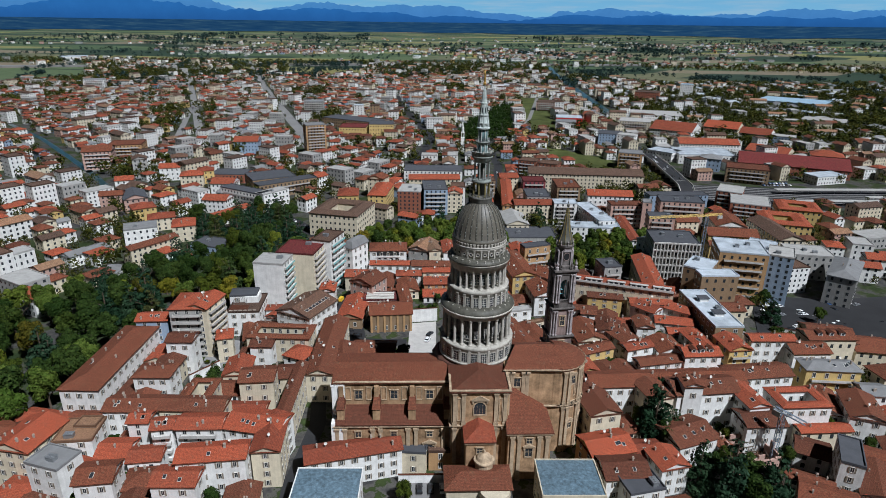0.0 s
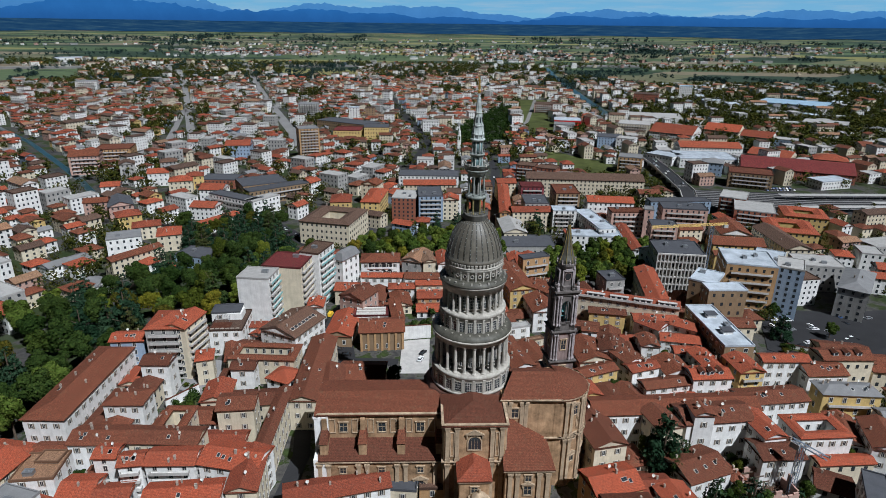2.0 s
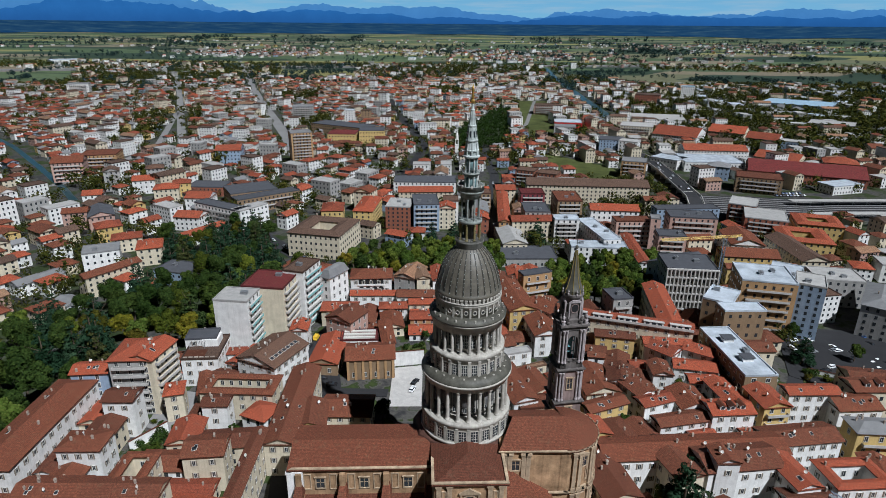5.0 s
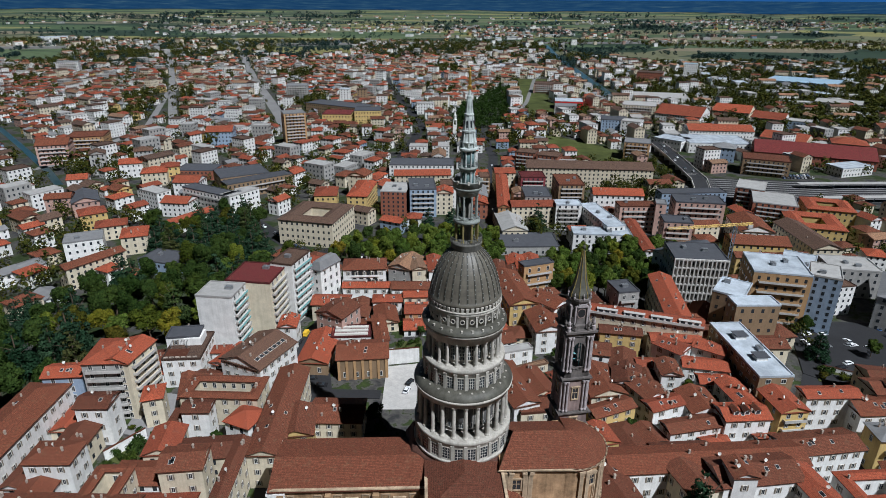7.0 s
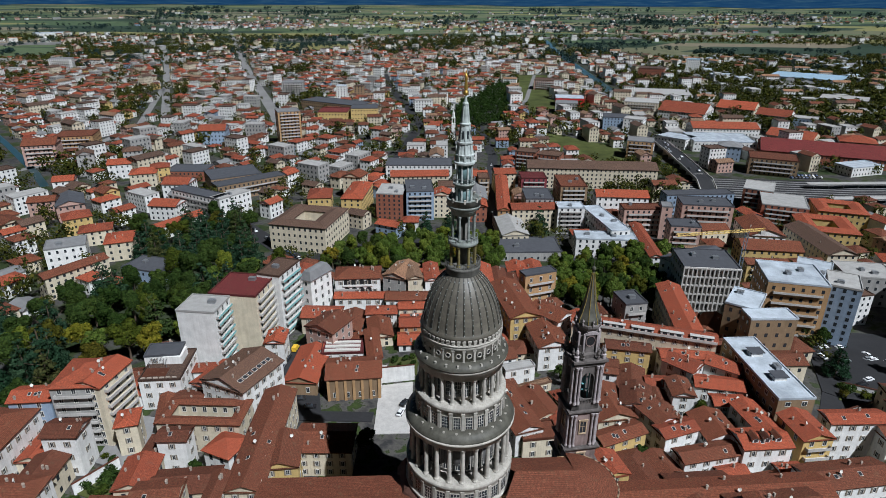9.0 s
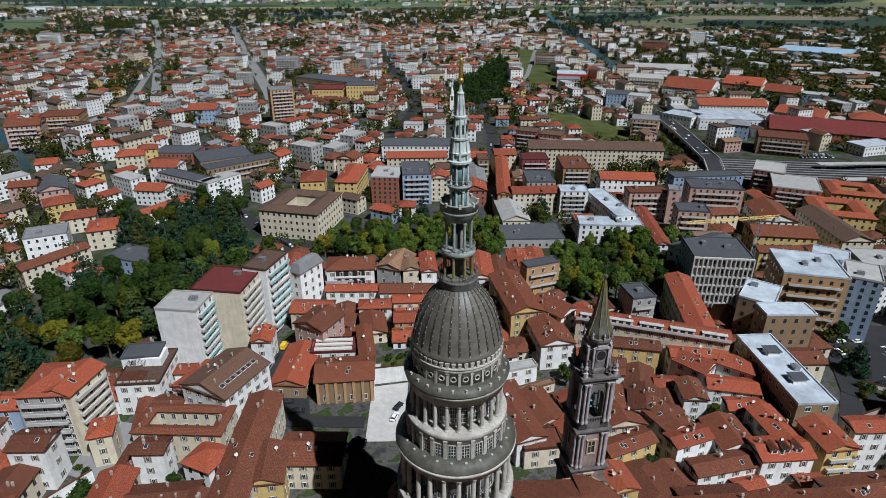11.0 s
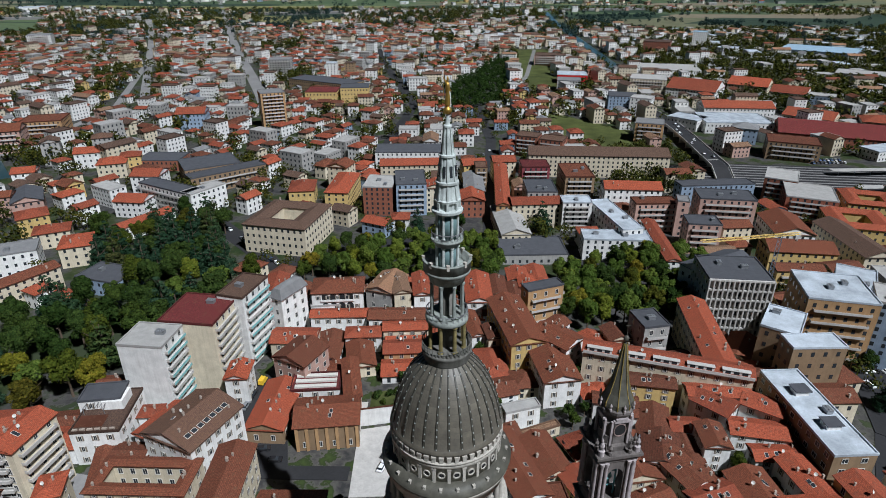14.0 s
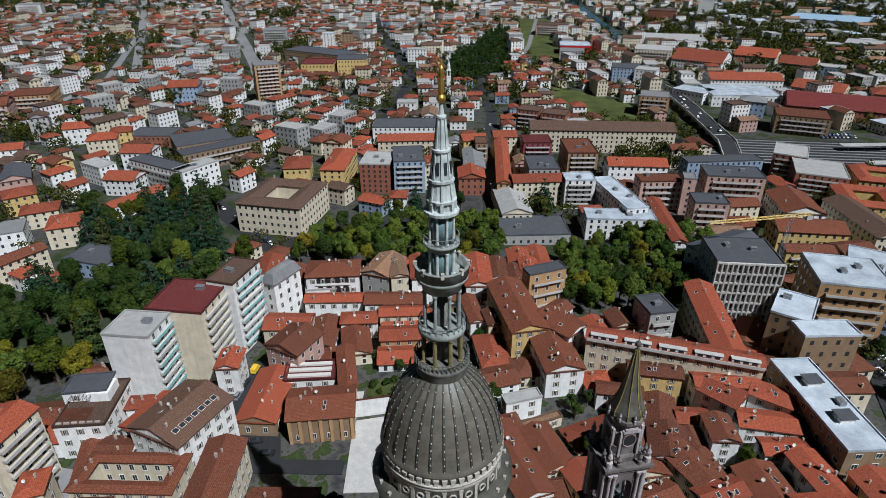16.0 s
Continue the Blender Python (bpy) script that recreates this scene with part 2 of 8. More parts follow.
def slope(bm, lay, pts, mi=0):
    """A roof plane whose first two points are its eave; the texture runs along the eave and up the slope."""
    p = [Vector(q) for q in pts]
    u = (p[1] - p[0]).normalized()
    n = (p[1] - p[0]).cross(p[-1] - p[0]).normalized()
    v = n.cross(u)
    off = p[0].x * 0.37 + p[0].y * 0.73
    poly(bm, p, lay, [((q - p[0]).dot(u) + off, (q - p[0]).dot(v)) for q in p], mi)


# ---- ground ----
CX, CY, TRUE_R = -8.0, -110.0, 2300.0


def smooth(a, b, x):
    u = min(1.0, max(0.0, (x - a) / (b - a)))
    return u * u * (3 - 2 * u)


def near_height(x, y):
    """The old town stands on a low rise above the plain."""
    return -8.0 * smooth(110, 230, math.hypot(x, y - 10))


def fold(x, y):
    """Past TRUE_R the plain is folded up and shrunk towards the camera to fit its view: place, height and scale there.
    """
    dx, dy = x - CX, y - CY
    d = math.hypot(dx, dy)
    if d <= TRUE_R:
        return x, y, near_height(x, y), 1.0
    e = TRUE_R + 2500.0 * (1 - TRUE_R / d)
    s = e / d
    return CX + dx * s, CY + dy * s, 146.0 - 154.0 * s, s


def ground_z(x, y):
    return near_height(x, y)


def ground_material():
    m, nt, b = nodes_of("plain_and_town_ground")
    uv = coords(nt, "UV")
    # farm plots
    mp = node(nt, "ShaderNodeMapping", Scale=(0.55, 1.5, 1), Rotation=(0, 0, 0.35))
    nt.links.new(uv, mp.inputs[0])
    vo = node(nt, "ShaderNodeTexVoronoi", Scale=0.3, Randomness=0.85)
    vo.distance = 'CHEBYCHEV'
    nt.links.new(mp.outputs[0], vo.inputs["Vector"])
    sep = nt.nodes.new("ShaderNodeSeparateColor")
    nt.links.new(vo.outputs["Color"], sep.inputs[0])
    plots = ramp(nt, sep.outputs[0], [(0, (0.034, 0.052, 0.034)), (0.2, (0.13, 0.13, 0.075)), (0.38, (0.07, 0.10, 0.05)), (0.55, (0.20, 0.19, 0.075)),
                                      (0.65, (0.09, 0.12, 0.06)), (0.78, (0.19, 0.16, 0.11)), (0.86, (0.03, 0.048, 0.03))], True)
    rough_n = noise_of(nt, uv, 3.0, 6, 0.7)
    plots = mix(nt, 0.7, plots, ramp(nt, rough_n, [(0.3, (0.55, 0.55, 0.55)), (0.7, (1.2, 1.2, 1.2))]), 'MULTIPLY')
    # yards, gardens and paving between the houses
    n2 = noise_of(nt, uv, 5.5, 4, 0.65)
    n3 = noise_of(nt, uv, 40.0, 3)
    town = ramp(nt, n2, [(0.38, (0.04, 0.04, 0.04)), (0.47, (0.065, 0.062, 0.058)), (0.55, (0.035, 0.045, 0.018)), (0.66, (0.022, 0.036, 0.013))])
    town = mix(nt, 0.6, town, ramp(nt, n3, [(0.3, (0.6, 0.6, 0.6)), (0.7, (1.3, 1.3, 1.3))]), 'MULTIPLY')
    ln = nt.nodes.new("ShaderNodeVectorMath")
    ln.operation = 'LENGTH'
    nt.links.new(uv, ln.inputs[0])
    paved = ramp(nt, noise_of(nt, uv, 18.0, 4), [(0.35, (0.035, 0.035, 0.035)), (0.52, (0.085, 0.08, 0.072)), (0.56, (0.03, 0.042, 0.015)), (0.7, (0.045, 0.065, 0.02))])
    town = mix(nt, ramp(nt, node_scale(nt, ln.outputs["Value"], 0.25), [(0.38, (0, 0, 0)), (0.46, (1, 1, 1))]), paved, town)
    wob = node(nt, "ShaderNodeMath")
    wob.operation = 'MULTIPLY_ADD'
    nt.links.new(noise_of(nt, uv, 0.25, 3), wob.inputs[0])
    wob.inputs[1].default_value = 9.0
    nt.links.new(ln.outputs["Value"], wob.inputs[2])
    nt.links.new(mix(nt, ramp(nt, node_scale(nt, wob.outputs[0], 1 / 40), [(0.47, (0, 0, 0)), (0.53, (1, 1, 1))]), town, plots), b.inputs["Base Color"])
    b.inputs["Roughness"].default_value = 0.95
    b.inputs["Specular IOR Level"].default_value = 0.1
    return m


def node_scale(nt, sock, k):
    n = node(nt, "ShaderNodeMath")
    n.operation = 'MULTIPLY'
    n.inputs[1].default_value = k
    nt.links.new(sock, n.inputs[0])
    return n.outputs[0]


def build_ground():
    bm = bmesh.new()
    lay = bm.loops.layers.uv.new("UVMap")
    radii = [0.0, 30, 60, 90]
    while radii[-1] < 2300:
        radii.append(radii[-1] + (15 if radii[-1] < 480 else radii[-1] * 0.05))
    while radii[-1] < 60000:
        radii.append(radii[-1] * 1.09)
    n = 180
    true, ring = {}, []
    for r in radii:
        row = []
        for i in range(n if r else 1):
            a = 2 * math.pi * i / n
            tx, ty = CX + r * math.cos(a), CY + r * math.sin(a)
            x, y, z, s = fold(tx, ty)
            v = bm.verts.new((x, y, z))
            true[v] = (tx / 100, ty / 100)
            row.append(v)
        ring.append(row)
    for a, b in zip(ring, ring[1:]):
        for i in range(n):
            j = (i + 1) % n
            vs = (a[0], b[i], b[j]) if len(a) == 1 else (a[i], b[i], b[j], a[j])
            f = bm.faces.new(vs)
            f.smooth = True
            for l in f.loops:
                l[lay].uv = true[l.vert]
    g = link("ground", bm, ground_material())
    tagged(g, "flat plain of yards, gardens and farm plots under the town", "ground", kind="structure")


build_ground()


def slabbed_dome():
    """Courses of stone slabs in rings over the dome, each course a little lighter or darker."""
    m, nt, b = nodes_of("dome_slab_courses")
    vec = coords(nt)
    sep = nt.nodes.new("ShaderNodeSeparateXYZ")
    nt.links.new(vec, sep.inputs[0])
    course = node_scale(nt, sep.outputs["Z"], 1.25)
    fr = node(nt, "ShaderNodeMath")
    fr.operation = 'FRACT'
    nt.links.new(course, fr.inputs[0])
    fl = node(nt, "ShaderNodeMath")
    fl.operation = 'FLOOR'
    nt.links.new(course, fl.inputs[0])
    an = node(nt, "ShaderNodeMath")
    an.operation = 'ARCTAN2'
    nt.links.new(sep.outputs["Y"], an.inputs[0]), nt.links.new(sep.outputs["X"], an.inputs[1])
    sl = node(nt, "ShaderNodeMath")
    sl.operation = 'FLOOR'
    nt.links.new(node_scale(nt, an.outputs[0], 28 / (2 * math.pi)), sl.inputs[0])
    cb = nt.nodes.new("ShaderNodeCombineXYZ")
    nt.links.new(fl.outputs[0], cb.inputs[0]), nt.links.new(sl.outputs[0], cb.inputs[1])
    wn2 = nt.nodes.new("ShaderNodeTexWhiteNoise")
    wn2.noise_dimensions = '2D'
    nt.links.new(cb.outputs[0], wn2.inputs["Vector"])
    c1 = ramp(nt, wn2.outputs["Value"], [(0, (0.092, 0.083, 0.066)), (0.6, (0.104, 0.094, 0.076)), (1, (0.122, 0.110, 0.088))])
    c1 = mix(nt, 0.7, c1, ramp(nt, noise_of(nt, vec, 0.9, 6, 0.7), [(0.3, (0.6, 0.6, 0.6)), (0.7, (1.3, 1.28, 1.2))]), 'MULTIPLY')
    c1 = mix(nt, 0.85, c1, ramp(nt, fr.outputs[0], [(0.0, (0.55, 0.55, 0.55)), (0.05, (1, 1, 1)), (0.97, (1.05, 1.05, 1.05)), (1.0, (0.6, 0.6, 0.6))]), 'MULTIPLY')
    nt.links.new(c1, b.inputs["Base Color"])
    b.inputs["Roughness"].default_value = 0.5
    bump(nt, b, fr.outputs[0], 0.35, 0.04)
    return m


DOME_SLABS = slabbed_dome()


def strip(name, pts, width, mat, label, category, lift=0.15):
    """A road or canal along a line of true ground points."""
    bm = bmesh.new()
    dense = []
    for (x0, y0), (x1, y1) in zip(pts, pts[1:]):
        k = max(1, int(math.hypot(x1 - x0, y1 - y0) / 12))
        dense += [(x0 + (x1 - x0) * i / k, y0 + (y1 - y0) * i / k) for i in range(k)]
    dense.append(pts[-1])
    left, right = [], []
    for i, (x, y) in enumerate(dense):
        a, b = dense[max(0, i - 1)], dense[min(len(dense) - 1, i + 1)]
        d = Vector((b[0] - a[0], b[1] - a[1], 0)).normalized()
        for side, row in ((1, left), (-1, right)):
            px, py, pz, s = fold(x - d.y * side * width / 2, y + d.x * side * width / 2)
            row.append((bm.verts.new((px, py, pz + lift)), bm.verts.new((px, py, pz - 1.0))))
    for i in range(len(dense) - 1):
        bm.faces.new((left[i][0], left[i + 1][0], right[i + 1][0], right[i][0]))
        bm.faces.new((left[i][0], left[i][1], left[i + 1][1], left[i + 1][0]))
        bm.faces.new((right[i + 1][0], right[i + 1][1], right[i][1], right[i][0]))
    bmesh.ops.recalc_face_normals(bm, faces=bm.faces)
    return tagged(link(name, bm, mat), label, category, kind="structure")


ROADS = {
    "avenue": ([(-150, 535), (-194, 682), (-330, 1085), (-553, 1795), (-957, 3103)], 15, PALE_ROAD),
    "side_avenue": ([(-300, 600), (-342, 710), (-536, 1219), (-699, 1630)], 11, PALE_ROAD),
    "north_road": ([(-30, 440), (-8, 602), (-30, 754), (-60, 925), (-75, 1100)], 10, ASPHALT),
    "boulevard": ([(-150, 330), (-128, 277), (-75, 210), (-30, 238), (40, 236), (110, 205), (200, 150)], 11, ASPHALT),
    "straight_street": ([(33, 215), (42, 291), (48, 358), (60, 450), (60, 700)], 9, ASPHALT),
    "church_street": ([(-52, -80), (-56, -22), (-53, 8), (-60, 55), (-58, 98), (-50, 135), (-45, 180), (-40, 236)], 5.5, ASPHALT),
    "station_road": ([(110, 20), (150, 75), (180, 110), (260, 120), (400, 60)], 22, ASPHALT),
    "ring_road": ([(-1900, 1650), (60, 2134), (931, 2202), (2200, 2149)], 22, PALE_ROAD),
    "lane": ([(-400, 330), (-335, 430), (-330, 600), (-420, 900)], 8, PALE_ROAD),
}
for key, (pts, width, mat) in ROADS.items():
    strip("road_" + key, pts, width, mat, "raised motorway across the plain" if key == "ring_road" else "asphalt road between rows of houses", "road", 6.0 if key == "ring_road" else 0.15)
CANALS = {"canal_east": [(295, 860), (302, 915), (321, 1122), (366, 1598), (430, 2096)], "canal_west": [(-300, 360), (-335, 406), (-402, 486), (-493, 592), (-600, 700)]}
for key, pts in CANALS.items():
    strip("water_" + key, pts, 16 if "east" in key else 6, WATER, "narrow dark canal between grassy banks", "canal")
strip("rail_yard", [(200, 350), (330, 330), (700, 330)], 60, ASPHALT, "railway yard of dark ballast beside the sheds", "railway", 0.1)
for k in range(9):
    o = -24 + k * 6
    strip("rail_track", [(196 + o * 0.4, 352 + o), (330, 330 + o), (700, 330 + o)], 1.7, PALE_ROAD, "steel railway track on dark ballast", "railway", 0.3)
strip("gravel_path", [(121, 690), (150, 800), (211, 1082)], 6, PALE_ROAD, "pale gravel path across a grassy field", "path", 0.2)

# ---- houses ----
PLAN = []          # arguments of the larger houses
FOOT = []          # footprints taken: x, y, half width, half depth, cos, sin
SQUARE, SEEN = {}, [0]
WINDOWS = {}


def taken(x, y, gap):
    while SEEN[0] < len(FOOT):          # sort new footprints into squares of 50 m
        f = FOOT[SEEN[0]]
        r = math.hypot(f[2], f[3]) + 22
        for i in range(int((f[0] - r) // 50), int((f[0] + r) // 50) + 1):
            for j in range(int((f[1] - r) // 50), int((f[1] + r) // 50) + 1):
                SQUARE.setdefault((i, j), []).append(f)
        SEEN[0] += 1
    for fx, fy, hw, hd, c, s in SQUARE.get((int(x // 50), int(y // 50)), ()):
        dx, dy = x - fx, y - fy
        if abs(dx * c + dy * s) < hw + gap and abs(-dx * s + dy * c) < hd + gap:
            return True
    return False


def window_mesh(kind):
    """One window looking along -y, its sill at z = 0."""
    if kind in WINDOWS:
        return WINDOWS[kind]
    w, h = {"tall": (1.1, 1.9), "small": (0.9, 1.2), "wide": (1.6, 1.5), "shut": (0.85, 1.6)}[kind]
    bm = bmesh.new()
    o, f, r = 0.13, -0.12, -0.03          # frame width, its front, the pane set back
    xs = [-w / 2, -0.04, 0.04, w / 2]
    ring = [(-w / 2 - o, -o), (w / 2 + o, -o), (w / 2 + o, h + o), (-w / 2 - o, h + o)]
    inn = [(-w / 2, 0), (w / 2, 0), (w / 2, h), (-w / 2, h)]
    for k in range(4):
        m = (k + 1) % 4
        (ax, az), (bx, bz), (cx, cz), (dx, dz) = ring[k], ring[m], inn[m], inn[k]
        poly(bm, [(ax, f, az), (bx, f, bz), (cx, f, cz), (dx, f, dz)])
        poly(bm, [(dx, f, dz), (cx, f, cz), (cx, r, cz), (dx, r, dz)])
        poly(bm, [(ax, 0.02, az), (bx, 0.02, bz), (bx, f, bz), (ax, f, az)])
    for k in range(3):
        poly(bm, [(xs[k], r, 0), (xs[k + 1], r, 0), (xs[k + 1], r, h), (xs[k], r, h)], mi=0 if k == 1 else 1)
    if kind == "shut":
        for sx in (-1, 1):
            a, c = sx * (w / 2 + o), sx * (w / 2 + o + 0.42)
            for pts in ([(a, f, -o), (c, f, -o), (c, f, h + o), (a, f, h + o)], [(c, f, -o), (c, 0.02, -o), (c, 0.02, h + o), (c, f, h + o)],
                        [(a, f, h + o), (c, f, h + o), (c, 0.02, h + o), (a, 0.02, h + o)], [(a, 0.02, -o), (c, 0.02, -o), (c, f, -o), (a, f, -o)]):
                poly(bm, pts if sx > 0 else pts[::-1], mi=2)
    bmesh.ops.remove_doubles(bm, verts=bm.verts, dist=0.001)
    WINDOWS[kind] = mesh_of("window", bm, [FRAME, GLASS, SHUTTER])
    return WINDOWS[kind]


def facade_slots(w, d, h, st, step=3.0):
    """Window places on the three sides that face the open town: x, y, z, turn."""
    fl = h / st
    for side, length, turn in (("s", w, 0), ("e", d, 90), ("w", d, -90)):
        n = max(1, int((length - 1.2) / step))
        for k in range(st):
            for i in range(n):
                o = (i - (n - 1) / 2) * (length - 1.2) / n
                z = k * fl + fl * 0.28
                if side == "s":
                    yield o, -d / 2, z, turn
                elif side == "e":
                    yield w / 2, o, z, turn
                else:
                    yield -w / 2, -o, z, turn


def window_boxes(bm, slots, mi, w=1.15, h=1.6, leaf=False):
    for x, y, z, turn in slots:
        if leaf:          # far off: one pane set proud of the wall
            s, c = math.sin(radians(turn)), math.cos(radians(turn))
            px, py = x + s * 0.05, y - c * 0.05
            poly(bm, [(px - c * w / 2, py - s * w / 2, z), (px + c * w / 2, py + s * w / 2, z), (px + c * w / 2, py + s * w / 2, z + h), (px - c * w / 2, py - s * w / 2, z + h)], mi=mi)
            continue
        if turn == 0:
            box(bm, x - w / 2, x + w / 2, y - 0.06, y + 0.02, z, z + h, mi, False)
        elif turn == 90:
            box(bm, x - 0.02, x + 0.06, y - w / 2, y + w / 2, z, z + h, mi, False)
        else:
            box(bm, x - 0.06, x + 0.02, y - w / 2, y + w / 2, z, z + h, mi, False)


def walls_mesh(bm, w, d, h, inner=None):
    if inner:
        iw, idp, oy = inner
        sides = [[bm.verts.new((x * a, y * b, z)) for x, y in ((-1, -1), (1, -1), (1, 1), (-1, 1))] for a, b, z in ((w / 2, d / 2, -2.5), (w / 2, d / 2, h), (iw / 2, idp / 2, h), (iw / 2, idp / 2, -2.5))]
        for lo, hi in zip(sides, sides[1:]):
            for i in range(4):
                bm.faces.new((lo[i], lo[(i + 1) % 4], hi[(i + 1) % 4], hi[i]))
    else:
        box(bm, -w / 2, w / 2, -d / 2, d / 2, -2.5, h)


def roof_mesh(bm, w, d, h, kind, pitch=0.36, over=0.55):
    """Eaves at h: gable, hip, flat or a ring round a court. Returns the ridge height."""
    lay = bm.loops.layers.uv.new("UVMap")
    W, D = w / 2 + over, d / 2 + over
    t = 0.22
    if kind in ("flat", "glass"):
        for x0, x1, y0, y1 in ((-w / 2 - 0.12, w / 2 + 0.12, -d / 2 - 0.12, -d / 2 + 0.22), (-w / 2 - 0.12, w / 2 + 0.12, d / 2 - 0.22, d / 2 + 0.12),
                               (-w / 2 - 0.12, -w / 2 + 0.22, -d / 2 + 0.22, d / 2 - 0.22), (w / 2 - 0.22, w / 2 + 0.12, -d / 2 + 0.22, d / 2 - 0.22)):
            box(bm, x0, x1, y0, y1, h - 0.25, h + 0.55)
        slope(bm, lay, [(-w / 2 + 0.1, -d / 2 + 0.1, h + 0.12), (w / 2 - 0.1, -d / 2 + 0.1, h + 0.12), (w / 2 - 0.1, d / 2 - 0.1, h + 0.12), (-w / 2 + 0.1, d / 2 - 0.1, h + 0.12)])
        return h
    if kind == "mansard":
        k, up = 1.5, 3.4
        o = [(-W, -D), (W, -D), (W, D), (-W, D)]
        m = [(x - math.copysign(k, x), y - math.copysign(k, y)) for x, y in o]
        q = [(x * 0.35, y * 0.6) for x, y in m]
        for i in range(4):
            j = (i + 1) % 4
            slope(bm, lay, [(*o[i], h), (*o[j], h), (*m[j], h + up), (*m[i], h + up)])
            slope(bm, lay, [(*m[i], h + up), (*m[j], h + up), (*q[j], h + up + 0.9), (*q[i], h + up + 0.9)])
            poly(bm, [(*o[i], h - t), (*o[j], h - t), (*o[j], h), (*o[i], h)])
        slope(bm, lay, [(*p, h + up + 0.9) for p in q])
        return h + up + 0.9
    if kind.startswith("court"):
        k = min(w, d) * 0.16
        top = h + k * pitch
        iw, idp = W - 2 * k, D - 2 * k
        iw, idp = max(iw, 2.0), max(idp, 2.0)
        o = [(-W, -D), (W, -D), (W, D), (-W, D)]
        mw, md = (W + iw) / 2, (D + idp) / 2
        mid = [(-mw, -md), (mw, -md), (mw, md), (-mw, md)]
        inn = [(-iw, -idp), (iw, -idp), (iw, idp), (-iw, idp)]
        for i in range(4):
            j = (i + 1) % 4
            slope(bm, lay, [(*o[i], h), (*o[j], h), (*mid[j], top), (*mid[i], top)])
            slope(bm, lay, [(*inn[j], h + 0.1), (*inn[i], h + 0.1), (*mid[i], top), (*mid[j], top)])
            poly(bm, [(*o[i], h - t), (*o[j], h - t), (*o[j], h), (*o[i], h)])
            poly(bm, [(*inn[j], h - t), (*inn[i], h - t), (*inn[i], h + 0.1), (*inn[j], h + 0.1)])
        return top
    flip = D > W
    a, b = (D, W) if flip else (W, D)
    top = h + b * pitch
    sw = (lambda p: (-p[1], p[0], p[2])) if flip else (lambda p: p)
    r = a - b * 0.95 if kind == "hip" else a
    r = max(r, 0.05)
    slope(bm, lay, [sw(p) for p in ((-a, -b, h), (a, -b, h), (r, 0, top), (-r, 0, top))])
    slope(bm, lay, [sw(p) for p in ((a, b, h), (-a, b, h), (-r, 0, top), (r, 0, top))])
    if kind == "hip":
        slope(bm, lay, [sw(p) for p in ((a, -b, h), (a, b, h), (r, 0, top))])
        slope(bm, lay, [sw(p) for p in ((-a, b, h), (-a, -b, h), (-r, 0, top))])
    e = [(-a, -b), (a, -b), (a, b), (-a, b)]
    for i in range(4):
        j = (i + 1) % 4
        if kind == "hip" or i in (0, 2):
            poly(bm, [sw((*e[i], h - t)), sw((*e[j], h - t)), sw((*e[j], h)), sw((*e[i], h))])
    poly(bm, [sw((x, y, h - t)) for x, y in reversed(e)])
    if kind == "gable":
        for s in (-1, 1):          # closed gable ends in the plane of the wall, under the verge
            xs = s * (a - over)
            pts = [sw(p) for p in ((xs, -b + over, h - 0.1), (xs, b - over, h - 0.1), (xs, 0, top - 0.12))]
            poly(bm, pts if s > 0 else pts[::-1], mi=1)
    return top


def chimney_mesh():
    bm = bmesh.new()
    box(bm, -0.4, 0.4, -0.3, 0.3, -0.9, 1.1)
    box(bm, -0.5, 0.5, -0.4, 0.4, 1.1, 1.25)
    for x in (-0.22, 0.22):
        box(bm, x - 0.13, x + 0.13, -0.13, 0.13, 1.25, 1.6)
    box(bm, -0.45, 0.45, -0.35, 0.35, 1.6, 1.68)
    return mesh_of("chimney", bm, [CHIMNEY])


def skylight_mesh():
    bm = bmesh.new()
    box(bm, -0.5, 0.5, -0.65, 0.65, -0.05, 0.10, 0)
    box(bm, -0.42, 0.42, -0.57, 0.57, 0.10, 0.13, 1)
    return mesh_of("skylight", bm, [FRAME, GLASS])


def dish_mesh():
    bm = bmesh.new()
    lathe(bm, [(0.02, 0.0), (0.30, 0.05), (0.50, 0.16), (0.46, 0.17), (0.28, 0.08), (0.02, 0.03)], 12, cap=False)
    bmesh.ops.rotate(bm, verts=bm.verts, cent=(0, 0, 0), matrix=Matrix.Rotation(radians(62), 3, 'X'))
    bmesh.ops.translate(bm, verts=bm.verts, vec=(0, 0, 1.1))
    box(bm, -0.04, 0.04, -0.04, 0.04, -0.8, 1.1)
    return mesh_of("satellite_dish", bm, [FRAME])


def dormer_mesh():
    bm = bmesh.new()
    box(bm, -0.9, 0.9, -0.2, 2.4, -0.4, 1.3, 0)
    box(bm, -0.55, 0.55, -0.26, -0.2, 0.1, 1.15, 1)
    for s in (-1, 1):
        pts = [(s * 1.15, -0.45, 1.2), (0, -0.45, 1.85), (0, 3.4, 1.85), (s * 1.15, 2.6, 1.2)]
        poly(bm, pts if s > 0 else pts[::-1], mi=2)
        pts = [(s * 1.15, -0.45, 1.08), (0, -0.45, 1.73), (0, -0.45, 1.85), (s * 1.15, -0.45, 1.2)]
        poly(bm, pts if s > 0 else pts[::-1], mi=2)
    poly(bm, [(-0.9, -0.2, 1.3), (0.9, -0.2, 1.3), (0, -0.2, 1.75)], mi=0)
    return mesh_of("dormer", bm, [WALL["W"], GLASS, ROOF["D"]])


